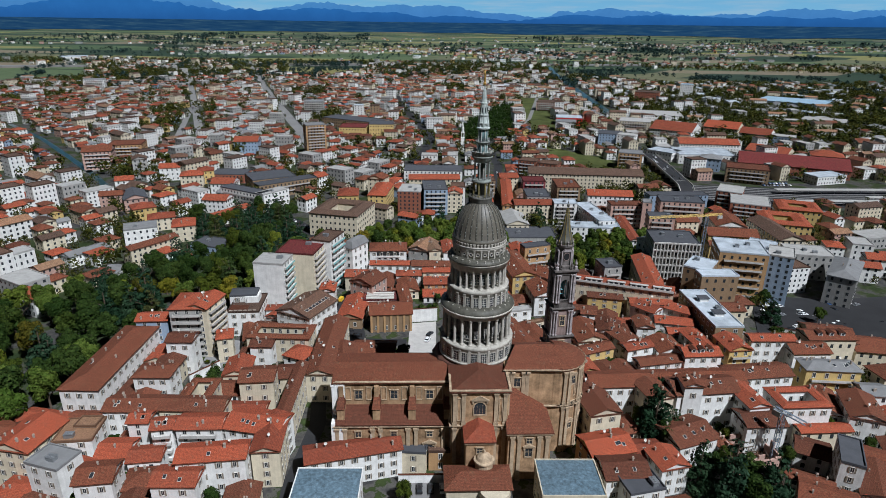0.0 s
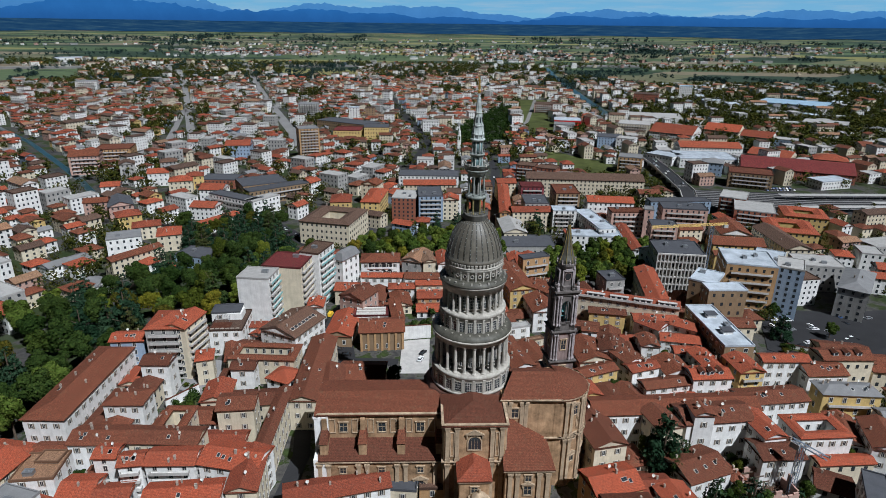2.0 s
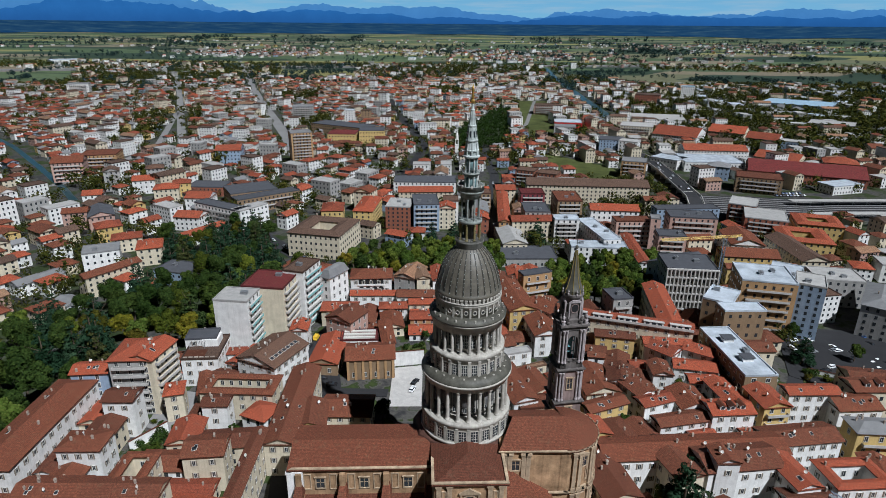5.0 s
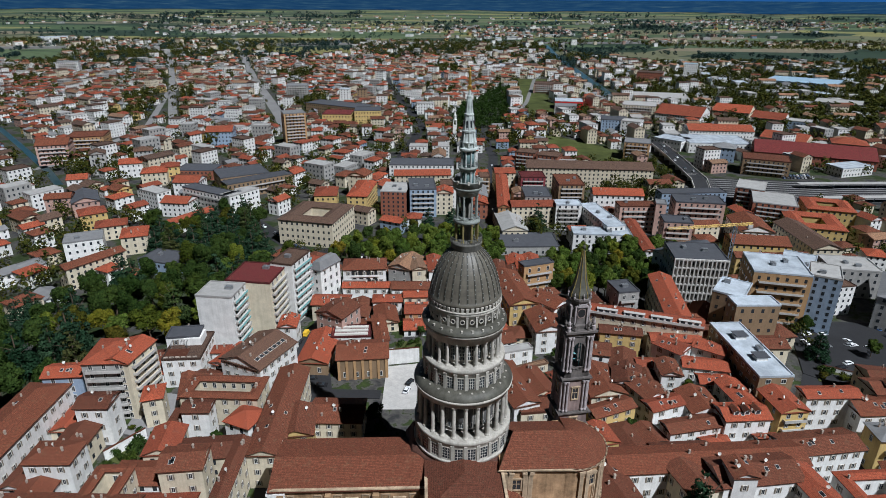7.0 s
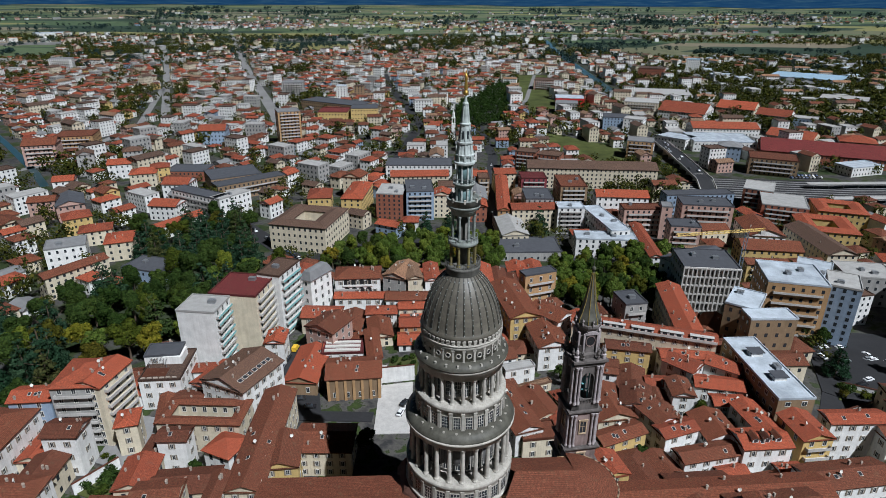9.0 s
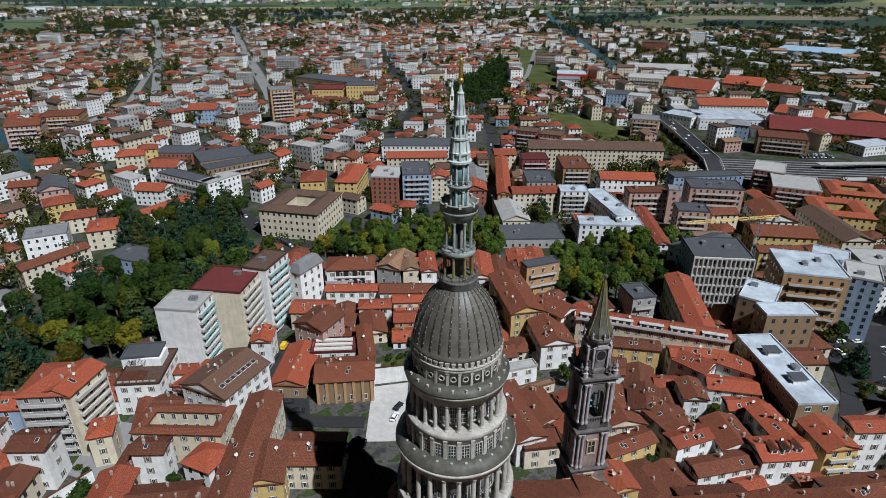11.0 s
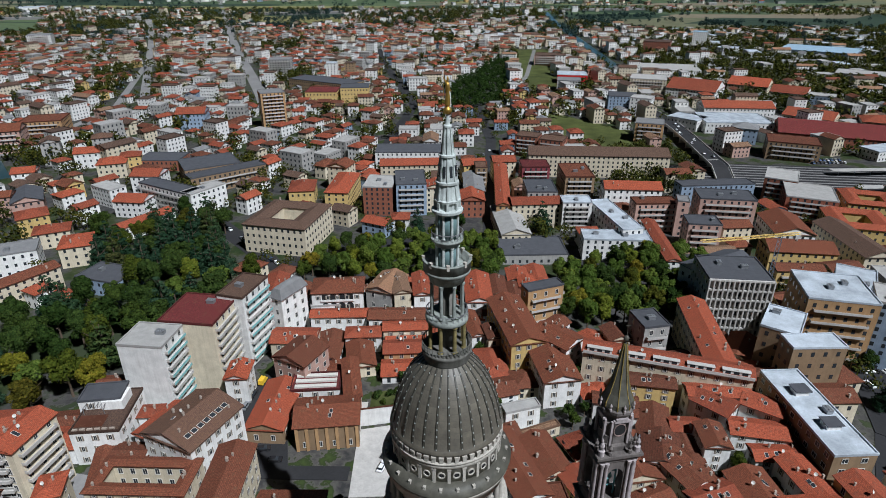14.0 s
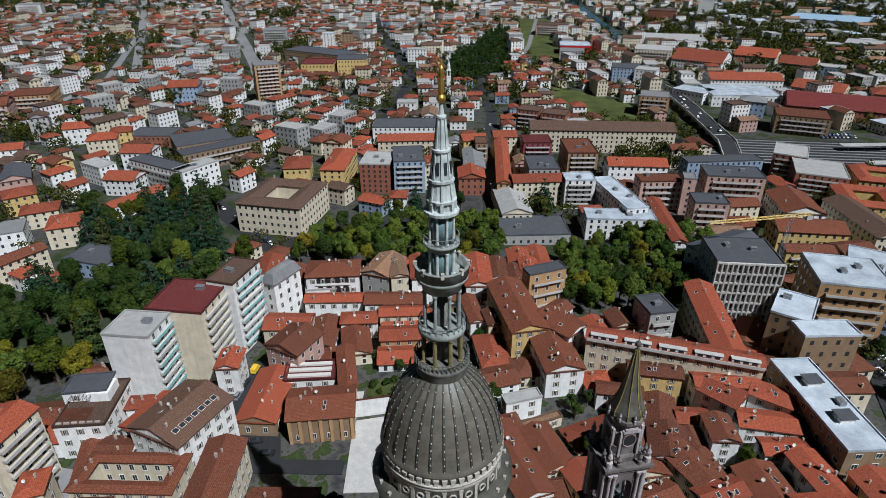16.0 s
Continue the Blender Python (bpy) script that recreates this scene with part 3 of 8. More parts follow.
def vent_mesh():
    bm = bmesh.new()
    box(bm, -1.3, 1.3, -0.9, 0.9, -0.1, 1.1)
    box(bm, -1.4, 1.4, -1.0, 1.0, 1.1, 1.2)
    for x in (-0.8, 0.0, 0.8):
        lathe(bm, [(0.3, 1.2), (0.3, 1.4), (0.1, 1.45)], 8, cx=x)
    return mesh_of("roof_plant", bm, [METAL])


CHIMNEY_ME, SKY_ME, DISH_ME, DORMER_ME, VENT_ME = chimney_mesh(), skylight_mesh(), dish_mesh(), dormer_mesh(), vent_mesh()
rnd = random.Random(11)


def roof_height_at(x, y, w, d, h, pitch=0.36, over=0.55):
    W, D = w / 2 + over, d / 2 + over
    b, t = (D, abs(y)) if W >= D else (W, abs(x))
    return h + (b - t) * pitch


TEAL = plain("teal_balcony_paint", (0.20, 0.42, 0.42), 0.6)


def balcony_mesh(length, front=None):
    bm = bmesh.new()
    box(bm, -length / 2, length / 2, -1.25, 0, -0.16, 0)
    box(bm, -length / 2, length / 2, -1.25, -1.15, 0, 0.85, 1)
    for s in (-1, 1):
        box(bm, s * length / 2 - 0.05, s * length / 2 + 0.05, -1.15, 0, 0, 0.85)
    return mesh_of("balcony", bm, [CONCRETE, front or CONCRETE])


def house(x, y, w, d, rot, h, roof, wc, rc, st, kind, quick=False):
    """A building: walls, roof, windows and what stands on its roof. Front edge along local x, heights from its ground."""
    near = math.hypot(x, y - 20) < 142 and not quick
    z0 = ground_z(x, y)
    if not quick:
        PLAN.append((x, y, w, d, rot, h, roof, wc, rc))
    c, s = math.cos(radians(rot)), math.sin(radians(rot))
    FOOT.append((x, y, w / 2, d / 2, c, s))
    bm = bmesh.new()
    inner = None
    if roof.startswith("court"):
        k = min(w, d) * 0.16
        inner = (max(w - 4 * k + 2.0, 4), max(d - 4 * k + 2.0, 4), 0)
    walls_mesh(bm, w, d, h, inner)
    slots = list(facade_slots(w, d, h, st, 3.7 if near else 3.3))
    if kind == "side_balcony_block":
        slots = [q for q in slots if q[3] == 90]
    if kind == "tall_block":
        slots = [q for q in slots if q[3] == 90 or (q[3] == 0 and abs(q[0]) < 1.8)]
    if kind == "theatre":
        slots = [q for q in slots if q[2] < h / st]
    if not near:
        window_boxes(bm, slots, 1)
    if not roof.startswith(("flat", "glass")):      # cornice under the eave
        for x0, x1, y0, y1 in ((-w / 2 - 0.2, w / 2 + 0.2, -d / 2 - 0.2, -d / 2 - 0.003), (w / 2 + 0.003, w / 2 + 0.2, -d / 2, d / 2), (-w / 2 - 0.2, -w / 2 - 0.003, -d / 2, d / 2)):
            box(bm, x0, x1, y0, y1, h - 0.6, h - 0.23, 0)
    root = link(kind, bm, [WALL[wc], GLASS])
    root.matrix_basis = pose(x, y, z0, 0, 0, rot)
    word = {"palazzo": "old town palace", "town_house": "town house", "apartment_house": "apartment house", "balcony_block": "apartment block with balconies", "side_balcony_block": "apartment block with side balconies", "tall_block": "tall apartment block", "hall": "long low hall",
            "cloister": "cloister wing", "office_block": "office block", "theatre": "hall with flat pilasters", "college": "college building round a court", "villa": "detached villa",
            "grid_block": "block with concrete grid", "dormer_house": "dormered town house", "glass_hall": "hall under blue roof glass", "loggia_house": "loggia house", "skylight_house": "town house with roof windows", "terrace_house": "terraced house",
            "attic_house": "long apartment row"}[kind]
    tagged(root, "%s %s" % (WALL_WORD[wc], word) if kind == "glass_hall" else "%s %s with %s" % (WALL_WORD[wc], word, ROOF_WORD[rc]), "building" if kind in ("hall", "office_block", "theatre", "college", "grid_block") else "house")
    bm = bmesh.new()
    if kind == "glass_hall":
        roof_mesh(bm, w, d, h, "hip", 0.09, 0.1)
        for x0, x1, y0, y1 in ((-w / 2 - 0.4, w / 2 + 0.4, -d / 2 - 0.4, -d / 2 - 0.1), (-w / 2 - 0.4, w / 2 + 0.4, d / 2 + 0.1, d / 2 + 0.4), (-w / 2 - 0.4, -w / 2 - 0.1, -d / 2 - 0.1, d / 2 + 0.1), (w / 2 + 0.1, w / 2 + 0.4, -d / 2 - 0.1, d / 2 + 0.1)):
            box(bm, x0, x1, y0, y1, h - 0.6, h + 0.3, 1)
    else:
        roof_mesh(bm, w, d, h, roof)
    bmesh.ops.remove_doubles(bm, verts=bm.verts, dist=0.002)
    part("roof", bm, [BLUE_GLASS if kind == "glass_hall" else ROOF[rc], WALL[wc]], root)
    sloped = roof in ("gable", "hip")
    if near:
        wk = "wide" if kind in ("office_block",) else ("shut" if wc in "WYC" and st <= 4 and kind != "balcony_block" else "tall")
        for sx, sy, sz, turn in slots:
            place_part("window", window_mesh(wk), root, pose(sx, sy, sz, 0, 0, turn))
        if inner:
            for k in range(st):
                for i in range(max(1, int(inner[0] / 3))):
                    n = max(1, int(inner[0] / 3))
                    place_part("window", window_mesh("tall"), root, pose((i - (n - 1) / 2) * inner[0] / n, inner[1] / 2, k * h / st + 0.8))
    if kind in ("side_balcony_block", "tall_block"):
        me2, me3 = balcony_mesh(max(3.0, d * 0.86)), balcony_mesh(max(3.0, d * 0.86), TEAL)
        for k in range(1, st):
            place_part("balcony", me3 if kind == "side_balcony_block" and k % 3 else me2, root, pose(w / 2, 0, k * h / st + 0.05, 0, 0, 90))
    if kind == "balcony_block":
        me = balcony_mesh(max(3.0, w * 0.8))
        me2 = balcony_mesh(max(3.0, d * 0.7))
        for k in range(1, st):
            place_part("balcony", me, root, pose(0, -d / 2, k * h / st + 0.05))
            if near:
                place_part("balcony", me2, root, pose(w / 2, 0, k * h / st + 0.05, 0, 0, 90))
    if kind == "grid_block":
        n = 13
        for i in range(n + 1):
            bm = bmesh.new()
            gx = -w / 2 + w * i / n
            box(bm, gx - 0.25, gx + 0.25, -d / 2 - 1.1, -d / 2 - 0.02, 0, h)
            part("concrete_fin", bm, CONCRETE, root)
        for k in range(st + 1):
            bm = bmesh.new()
            box(bm, -w / 2, w / 2, -d / 2 - 1.0, -d / 2 - 0.02, k * h / st - 0.4, k * h / st + 0.3)
            part("floor_band", bm, CONCRETE, root)
    if kind == "theatre":
        for i in range(7):
            px = -w / 2 + 0.6 + (w - 1.2) * i / 6
            bm = bmesh.new()
            box(bm, px - 0.45, px + 0.45, -d / 2 - 0.35, -d / 2, 0, h - 0.6)
            part("pilaster", bm, WALL["O"], root)
    if near or math.hypot(x, y) < 330:
        if sloped or roof.startswith("court"):
            for i in range(rnd.randint(1, 3) + int(w * d / 110) if near else rnd.randint(1, 3)):
                px, py = rnd.uniform(-0.42, 0.42) * w, rnd.uniform(-0.42, 0.42) * d
                if roof.startswith("court"):
                    kk = min(w, d) * 0.16
                    px, py = rnd.choice((-1, 1)) * (w / 2 - kk), rnd.uniform(-0.4, 0.4) * d
                    pz = h + kk * 0.36
                else:
                    pz = roof_height_at(px, py, w, d, h) + 0.1
                    if roof == "hip" and max(abs(px) - (w / 2 - d / 2), abs(py) - (d / 2 - w / 2)) > 0 and abs(px) > 0.25 * w and abs(py) > 0.25 * d:
                        continue
                place_part("chimney", CHIMNEY_ME, root, pose(px, py, pz, 0, 0, rnd.choice((0, 90))) @ Matrix.Scale(rnd.uniform(0.5, 0.8), 4))
            if near and sloped:
                flip = d > w
                for i in range(rnd.randint(0, 3)):
                    px, py = rnd.uniform(-0.3, 0.3) * w, -rnd.uniform(0.15, 0.3) * d
                    if flip:
                        px, py = rnd.choice((-1, 1)) * rnd.uniform(0.15, 0.3) * w, rnd.uniform(-0.35, 0.35) * d
                    tilt = math.degrees(math.atan(0.36))
                    place_part("skylight", SKY_ME, root, pose(px, py, roof_height_at(px, py, w, d, h), 0 if flip else tilt, (tilt if px > 0 else -tilt) if flip else 0, 0))
                if rnd.random() < 0.8:
                    px, py = rnd.uniform(-0.3, 0.3) * w, rnd.uniform(-0.3, 0.3) * d
                    place_part("satellite_dish", DISH_ME, root, pose(px, py, roof_height_at(px, py, w, d, h), 0, 0, rnd.uniform(-40, 40)))
        elif roof == "flat" and min(w, d) > 8 and kind != "glass_hall":
            for i in range(1 + int(w * d / 400)):
                place_part("roof_plant", VENT_ME, root, pose(rnd.uniform(-0.3, 0.3) * w, rnd.uniform(-0.3, 0.3) * d, h + 0.2, 0, 0, rnd.choice((0, 90))))
    if roof == "glass":
        for i in range(3):
            bm = bmesh.new()
            yy = -d * 0.3 + i * d * 0.3
            box(bm, -w * 0.42, w * 0.42, yy - 0.7, yy + 0.7, h + 0.13, h + 0.7)
            part("skylight", bm, [FRAME], root, "white framed roof light")
    if kind == "skylight_house":
        tilt = math.degrees(math.atan(0.36))
        for i in range(7):
            py = (i - 3) * d * 0.115
            place_part("roof_window", SKY_ME, root, pose(w * 0.3, py, roof_height_at(w * 0.3, py, w, d, h), 0, tilt, 0) @ Matrix.Diagonal((1.5, 1.3, 1.0, 1)))
    if kind == "attic_house":
        n = max(3, int(w / 9))
        for i in range(n):          # white attic boxes with terraces in front of the roof slope
            bm = bmesh.new()
            gx, half = -w / 2 + w * (i + 0.5) / n, w / n * 0.38
            box(bm, gx - half, gx + half, -d / 2 + 0.4, -d / 2 + 1.9, h - 0.2, h + 1.5)
            box(bm, gx - half - 0.2, gx + half + 0.2, -d / 2 + 0.2, -d / 2 + 2.0, h + 1.5, h + 1.62, 2)
            for k in range(3):
                px = gx + (k - 1) * half * 0.62
                box(bm, px - half * 0.2, px + half * 0.2, -d / 2 + 0.36, -d / 2 + 0.4, h + 0.2, h + 1.3, 1)
            part("attic", bm, [WALL["W"], GLASS, CONCRETE], root, "white attic storey")
        bm = bmesh.new()
        box(bm, -w / 2, w / 2, -d / 2 - 0.9, -d / 2 - 0.75, h, h + 0.9)
        box(bm, -w / 2, w / 2, -d / 2 - 0.9, -d / 2 + 0.6, h - 0.15, h)
        part("terrace", bm, CONCRETE, root)
    if kind == "loggia_house":
        for k in range(st):
            for i in range(4):
                gx, z = (i - 1.5) * w * 0.16, k * h / st + 0.5
                bm = bmesh.new()
                r, top = w * 0.065, z + h / st * 0.5
                rim = [(gx - r, z), (gx + r, z)] + [(gx + r * math.cos(math.pi * q / 10), top + r * math.sin(math.pi * q / 10)) for q in range(11)]
                f = [bm.verts.new((px, -d / 2 - 0.07, pz)) for px, pz in rim]
                b = [bm.verts.new((px, -d / 2 - 0.01, pz)) for px, pz in rim]
                bm.faces.new(f)
                for q in range(len(rim)):
                    bm.faces.new((f[q], b[q], b[(q + 1) % len(rim)], f[(q + 1) % len(rim)]))
                # a black plate on the wall stands for the shade in the bay
                part("loggia_arch", bm, OPENING_SHADE, root, "black arched plate painted as a shaded loggia bay")
            bm = bmesh.new()
            box(bm, -w * 0.33, w * 0.33, -d / 2 - 0.5, -d / 2 - 0.02, k * h / st + 0.25, k * h / st + 0.42)
            box(bm, -w * 0.33, w * 0.33, -d / 2 - 0.5, -d / 2 - 0.42, k * h / st + 0.42, k * h / st + 1.2)
            part("parapet", bm, WALL["W"], root)
    if kind == "terrace_house":
        bm = bmesh.new()          # penthouse, pergola and planters
        box(bm, -w * 0.1, w * 0.35, d * 0.0, d * 0.35, h + 0.12, h + 3.0)
        part("penthouse", bm, WALL["W"], root)
        bm = bmesh.new()
        for i in range(6):
            px = -w * 0.4 + i * w * 0.08
            box(bm, px - 0.06, px + 0.06, -d * 0.1, d * 0.3, h + 2.5, h + 2.65)
        for px in (-w * 0.42, 0.0):
            for py in (-d * 0.1, d * 0.3):
                box(bm, px - 0.07, px + 0.07, py - 0.07, py + 0.07, h + 0.1, h + 2.5)
        part("pergola", bm, METAL, root)
        for i in range(6):
            bm = bmesh.new()
            px = -w * 0.4 + i * w * 0.15
            box(bm, px - 0.7, px + 0.7, -d / 2 + 0.5, -d / 2 + 1.1, h + 0.12, h + 0.7)
            part("planter", bm, CHIMNEY, root)
        bm = bmesh.new()
        box(bm, -w / 2 + 0.3, w * 0.1, -d * 0.38, -d * 0.12, h + 0.125, h + 0.2)
        part("terrace_tiles", bm, ROOF["D"], root)
    if kind == "office_block" and near:
        for i in range(1 + int(max(w, d) / 24)):
            bm = bmesh.new()          # stair head with a sloping sheet roof
            u = (i + 0.5) / (1 + int(max(w, d) / 24)) - 0.5
            cx, cy = (u * w * 0.8, 0) if w > d else (0, u * d * 0.8)
            box(bm, cx - 2.0, cx + 2.0, cy - 1.6, cy + 1.6, h + 0.1, h + 1.7)
            box(bm, cx - 2.5, cx + 2.5, cy - 2.1, cy + 2.1, h + 1.7, h + 1.9, 1)
            part("stair_head", bm, [WALL["W"], ROOF["K"]], root)
    if kind == "dormer_house":
        for i in range(3):
            px = (i - 1) * w * 0.24
            place_part("dormer", DORMER_ME, root, pose(px, -d * 0.3, roof_height_at(px, -d * 0.3, w, d, h)))
    return root


house(68.8, 15.2, 55.3, 9.9, 2.2, 13.6, "gable", "W", "D", 3, "cloister")
house(79.0, 9.1, 22.4, 11.1, 5.2, 14.7, "gable", "W", "D", 3, "palazzo")
house(61.9, 7.1, 8.5, 11.1, 12.8, 14.1, "gable", "C", "D", 3, "cloister")
house(105.4, 39.9, 9.3, 11.9, 4.9, 13.6, "gable", "Y", "R", 4, "balcony_block")
house(-31.7, 81.0, 18.6, 13.1, 3.6, 8.8, "gable", "N", "D", 2, "theatre")
house(-49.2, 88.5, 11.4, 22.8, -5.4, 5.7, "gable", "N", "R", 1, "hall")
house(-37.7, 98.0, 15.8, 9.2, 1.8, 6.7, "glass", "W", "M", 2, "hall")
house(-26.3, 97.9, 5.0, 20.3, 8.7, 8.3, "gable", "P", "D", 2, "hall")
house(-44.2, 108.5, 12.9, 13.0, -28.8, 11.5, "gable", "P", "D", 3, "town_house")
house(-37.3, 157.0, 20.6, 13.0, 2.1, 12.7, "hip", "W", "D", 3, "loggia_house")
house(-38.3, 152.9, 19.8, 5.0, 4.8, 6.5, "flat", "W", "L", 1, "hall")
house(-35.2, 140.2, 21.5, 6.0, -0.8, 8.1, "gable", "W", "R", 2, "town_house")
house(-12.1, 137.9, 22.1, 8.0, -2.3, 8.3, "gable", "W", "D", 2, "town_house")
house(-24.8, 127.1, 12.7, 6.9, 1.0, 6.9, "hip", "W", "R", 2, "loggia_house")
house(-8.7, 130.1, 17.5, 6.0, 1.1, 7.4, "gable", "C", "R", 2, "town_house")
house(-9.0, 126.9, 14.8, 6.0, 1.5, 3.6, "gable", "O", "R", 1, "town_house")
house(-17.1, 157.0, 11.4, 16.6, -22.4, 13.4, "gable", "G", "T", 3, "town_house")
house(-11.9, 154.6, 6.7, 16.1, 10.0, 13.7, "gable", "C", "T", 3, "town_house")
house(-3.1, 155.0, 6.5, 18.3, 2.7, 13.1, "gable", "W", "R", 3, "town_house")
house(-63.0, 100.4, 6.9, 9.3, 0.7, 10.4, "gable", "W", "R", 3, "town_house")
house(-67.6, 72.3, 17.3, 19.7, -26.4, 14.5, "gable", "W", "N", 4, "skylight_house")
house(-95.8, 80.7, 13.5, 18.7, 2.7, 11.6, "flat", "W", "N", 3, "terrace_house")
house(-98.2, 85.2, 11.8, 7.9, 5.7, 15.0, "flat", "W", "K", 4, "apartment_house")
house(-87.6, 98.4, 14.4, 12.6, -8.4, 26.1, "flat", "W", "L", 9, "side_balcony_block")
house(-77.2, 113.0, 18.6, 18.5, -9.7, 26.8, "flat", "C", "M", 9, "tall_block")
house(-66.0, 126.0, 10.0, 16.6, -17.7, 28.5, "flat", "W", "N", 9, "side_balcony_block")
house(-53.2, 137.9, 5.2, 13.6, -31.0, 20.0, "mansard", "W", "G", 5, "apartment_house")
house(31.0, 122.8, 12.4, 31.8, 8.8, 13.7, "gable", "Y", "D", 4, "town_house")
house(40.6, 99.8, 12.1, 19.1, 6.4, 10.4, "gable", "W", "D", 3, "town_house")
house(44.1, 140.4, 15.5, 5.6, 18.7, 18.9, "flat", "O", "K", 4, "balcony_block")
house(44.4, 112.6, 10.4, 15.1, 40.6, 13.1, "gable", "W", "D", 4, "town_house")
house(75.1, 94.0, 51.3, 7.5, -19.5, 15.7, "gable", "C", "R", 4, "attic_house")
house(77.6, 116.1, 9.4, 11.4, 8.7, 17.5, "flat", "G", "K", 4, "balcony_block")
house(68.3, 88.4, 15.5, 6.0, -12.3, 11.5, "gable", "Y", "D", 4, "apartment_house")
house(85.5, 79.1, 11.0, 9.2, -48.9, 10.4, "gable", "W", "R", 3, "town_house")
house(99.4, 77.3, 11.0, 7.7, -37.5, 10.6, "gable", "W", "R", 3, "town_house")
house(88.0, 83.2, 18.7, 6.0, -5.5, 11.0, "gable", "W", "R", 3, "town_house")
house(93.9, 69.1, 15.7, 7.5, -13.0, 8.3, "gable", "W", "R", 3, "town_house")
house(79.3, 66.3, 7.1, 9.8, -5.5, 8.8, "gable", "W", "D", 3, "town_house")
house(92.7, 59.3, 10.4, 6.0, -5.8, 8.3, "gable", "W", "R", 3, "town_house")
house(62.2, 60.8, 9.5, 12.3, -17.5, 9.9, "gable", "W", "D", 3, "town_house")
house(27.0, 82.7, 11.4, 4.0, 14.3, 7.3, "flat", "W", "L", 2, "town_house")
house(32.0, 76.7, 12.7, 2.5, 20.5, 3.6, "flat", "C", "T", 1, "hall")
house(109.6, 69.9, 11.9, 36.4, 0.8, 14.4, "flat", "N", "W", 4, "office_block")
house(123.6, 95.3, 17.6, 8.0, -1.0, 22.0, "flat", "N", "W", 5, "office_block")
house(122.4, 110.0, 12.1, 17.1, -37.8, 21.7, "flat", "N", "W", 5, "office_block")
house(149.9, 126.5, 23.5, 22.2, -15.1, 28.0, "flat", "O", "W", 6, "balcony_block")
house(122.3, 147.4, 24.3, 21.1, -8.0, 25.3, "flat", "G", "K", 6, "grid_block")
house(126.5, 166.5, 15.6, 29.4, -63.8, 19.4, "gable", "W", "K", 3, "hall")
house(113.2, 58.3, 15.2, 4.1, 18.5, 7.5, "flat", "N", "L", 3, "hall")
house(121.6, 42.3, 17.6, 6.0, -0.4, 15.0, "gable", "W", "R", 4, "apartment_house")
house(91.1, 37.4, 14.3, 8.5, 2.1, 11.5, "gable", "W", "R", 3, "dormer_house")
house(68.7, 44.0, 12.0, 6.0, 17.8, 10.4, "gable", "W", "R", 3, "town_house")
house(74.8, 35.3, 18.2, 6.0, 10.2, 8.8, "gable", "W", "D", 3, "town_house")
house(52.5, 59.8, 12.6, 17.8, 6.4, 8.3, "gable", "C", "D", 3, "town_house")
house(51.4, 43.4, 15.4, 6.0, 20.9, 9.4, "gable", "Y", "D", 3, "town_house")
house(64.9, 53.2, 13.6, 7.9, -67.5, 10.4, "gable", "W", "D", 3, "town_house")
house(40.4, 5.7, 10.4, 22.0, 10.3, 13.1, "gable", "C", "D", 3, "cloister")
house(73.4, 5.6, 6.2, 6.9, -0.8, 18.4, "gable", "W", "D", 3, "town_house")
house(92.6, 3.6, 7.2, 13.8, 7.7, 14.1, "gable", "W", "R", 3, "town_house")
house(109.2, 2.3, 16.6, 11.4, 2.1, 14.1, "courtr", "W", "R", 3, "palazzo")
house(106.1, 22.7, 23.5, 9.3, 5.8, 11.5, "gable", "W", "D", 3, "town_house")
house(134.5, 24.6, 19.6, 8.0, -5.1, 13.5, "hip", "Y", "G", 3, "balcony_block")
house(134.2, 38.6, 14.9, 9.6, 1.6, 13.1, "gable", "W", "D", 3, "town_house")
house(147.4, 46.4, 19.0, 8.8, -0.7, 15.8, "gable", "C", "D", 3, "dormer_house")
house(39.4, -16.0, 14.0, 10.8, 13.1, 10.4, "gable", "O", "R", 3, "town_house")
house(67.3, -8.3, 14.6, 12.8, 18.9, 8.8, "gable", "W", "D", 2, "town_house")
house(93.1, -4.6, 13.1, 9.6, 1.9, 11.0, "gable", "W", "D", 3, "town_house")
house(-132.4, 33.0, 13.2, 45.3, -2.1, 13.9, "hip", "W", "D", 3, "palazzo")
house(-111.1, 44.7, 9.8, 8.0, -0.7, 14.2, "gable", "W", "D", 3, "palazzo")
house(-112.4, 23.0, 12.7, 8.9, -0.8, 12.6, "hip", "W", "D", 3, "palazzo")
house(-110.9, 3.2, 17.1, 9.0, -0.9, 12.5, "gable", "W", "D", 3, "palazzo")
house(-91.0, 2.1, 20.4, 8.1, -2.7, 13.1, "gable", "C", "D", 3, "palazzo")
house(-92.1, 10.3, 9.0, 12.6, -0.9, 13.1, "courtr", "C", "D", 3, "palazzo")
house(-75.1, 19.3, 11.5, 9.5, 4.4, 13.1, "gable", "C", "D", 3, "palazzo")
house(-61.2, 12.0, 3.9, 29.6, -0.9, 13.1, "gable", "C", "D", 3, "palazzo")
house(-79.9, 43.8, 8.3, 6.0, -0.7, 12.0, "gable", "W", "D", 3, "town_house")
house(-75.1, 55.4, 25.4, 11.9, -4.0, 11.0, "court", "C", "D", 3, "palazzo")
house(-120.8, -6.6, 6.5, 5.0, -1.0, 12.8, "flat", "W", "T", 4, "apartment_house")
house(-121.9, -9.9, 11.3, 11.4, 5.5, 12.3, "flat", "W", "T", 4, "town_house")
house(-105.0, -5.7, 6.1, 6.0, 1.1, 13.6, "gable", "W", "R", 5, "town_house")
house(-96.6, -8.9, 6.2, 6.2, 6.9, 13.6, "gable", "W", "R", 5, "balcony_block")
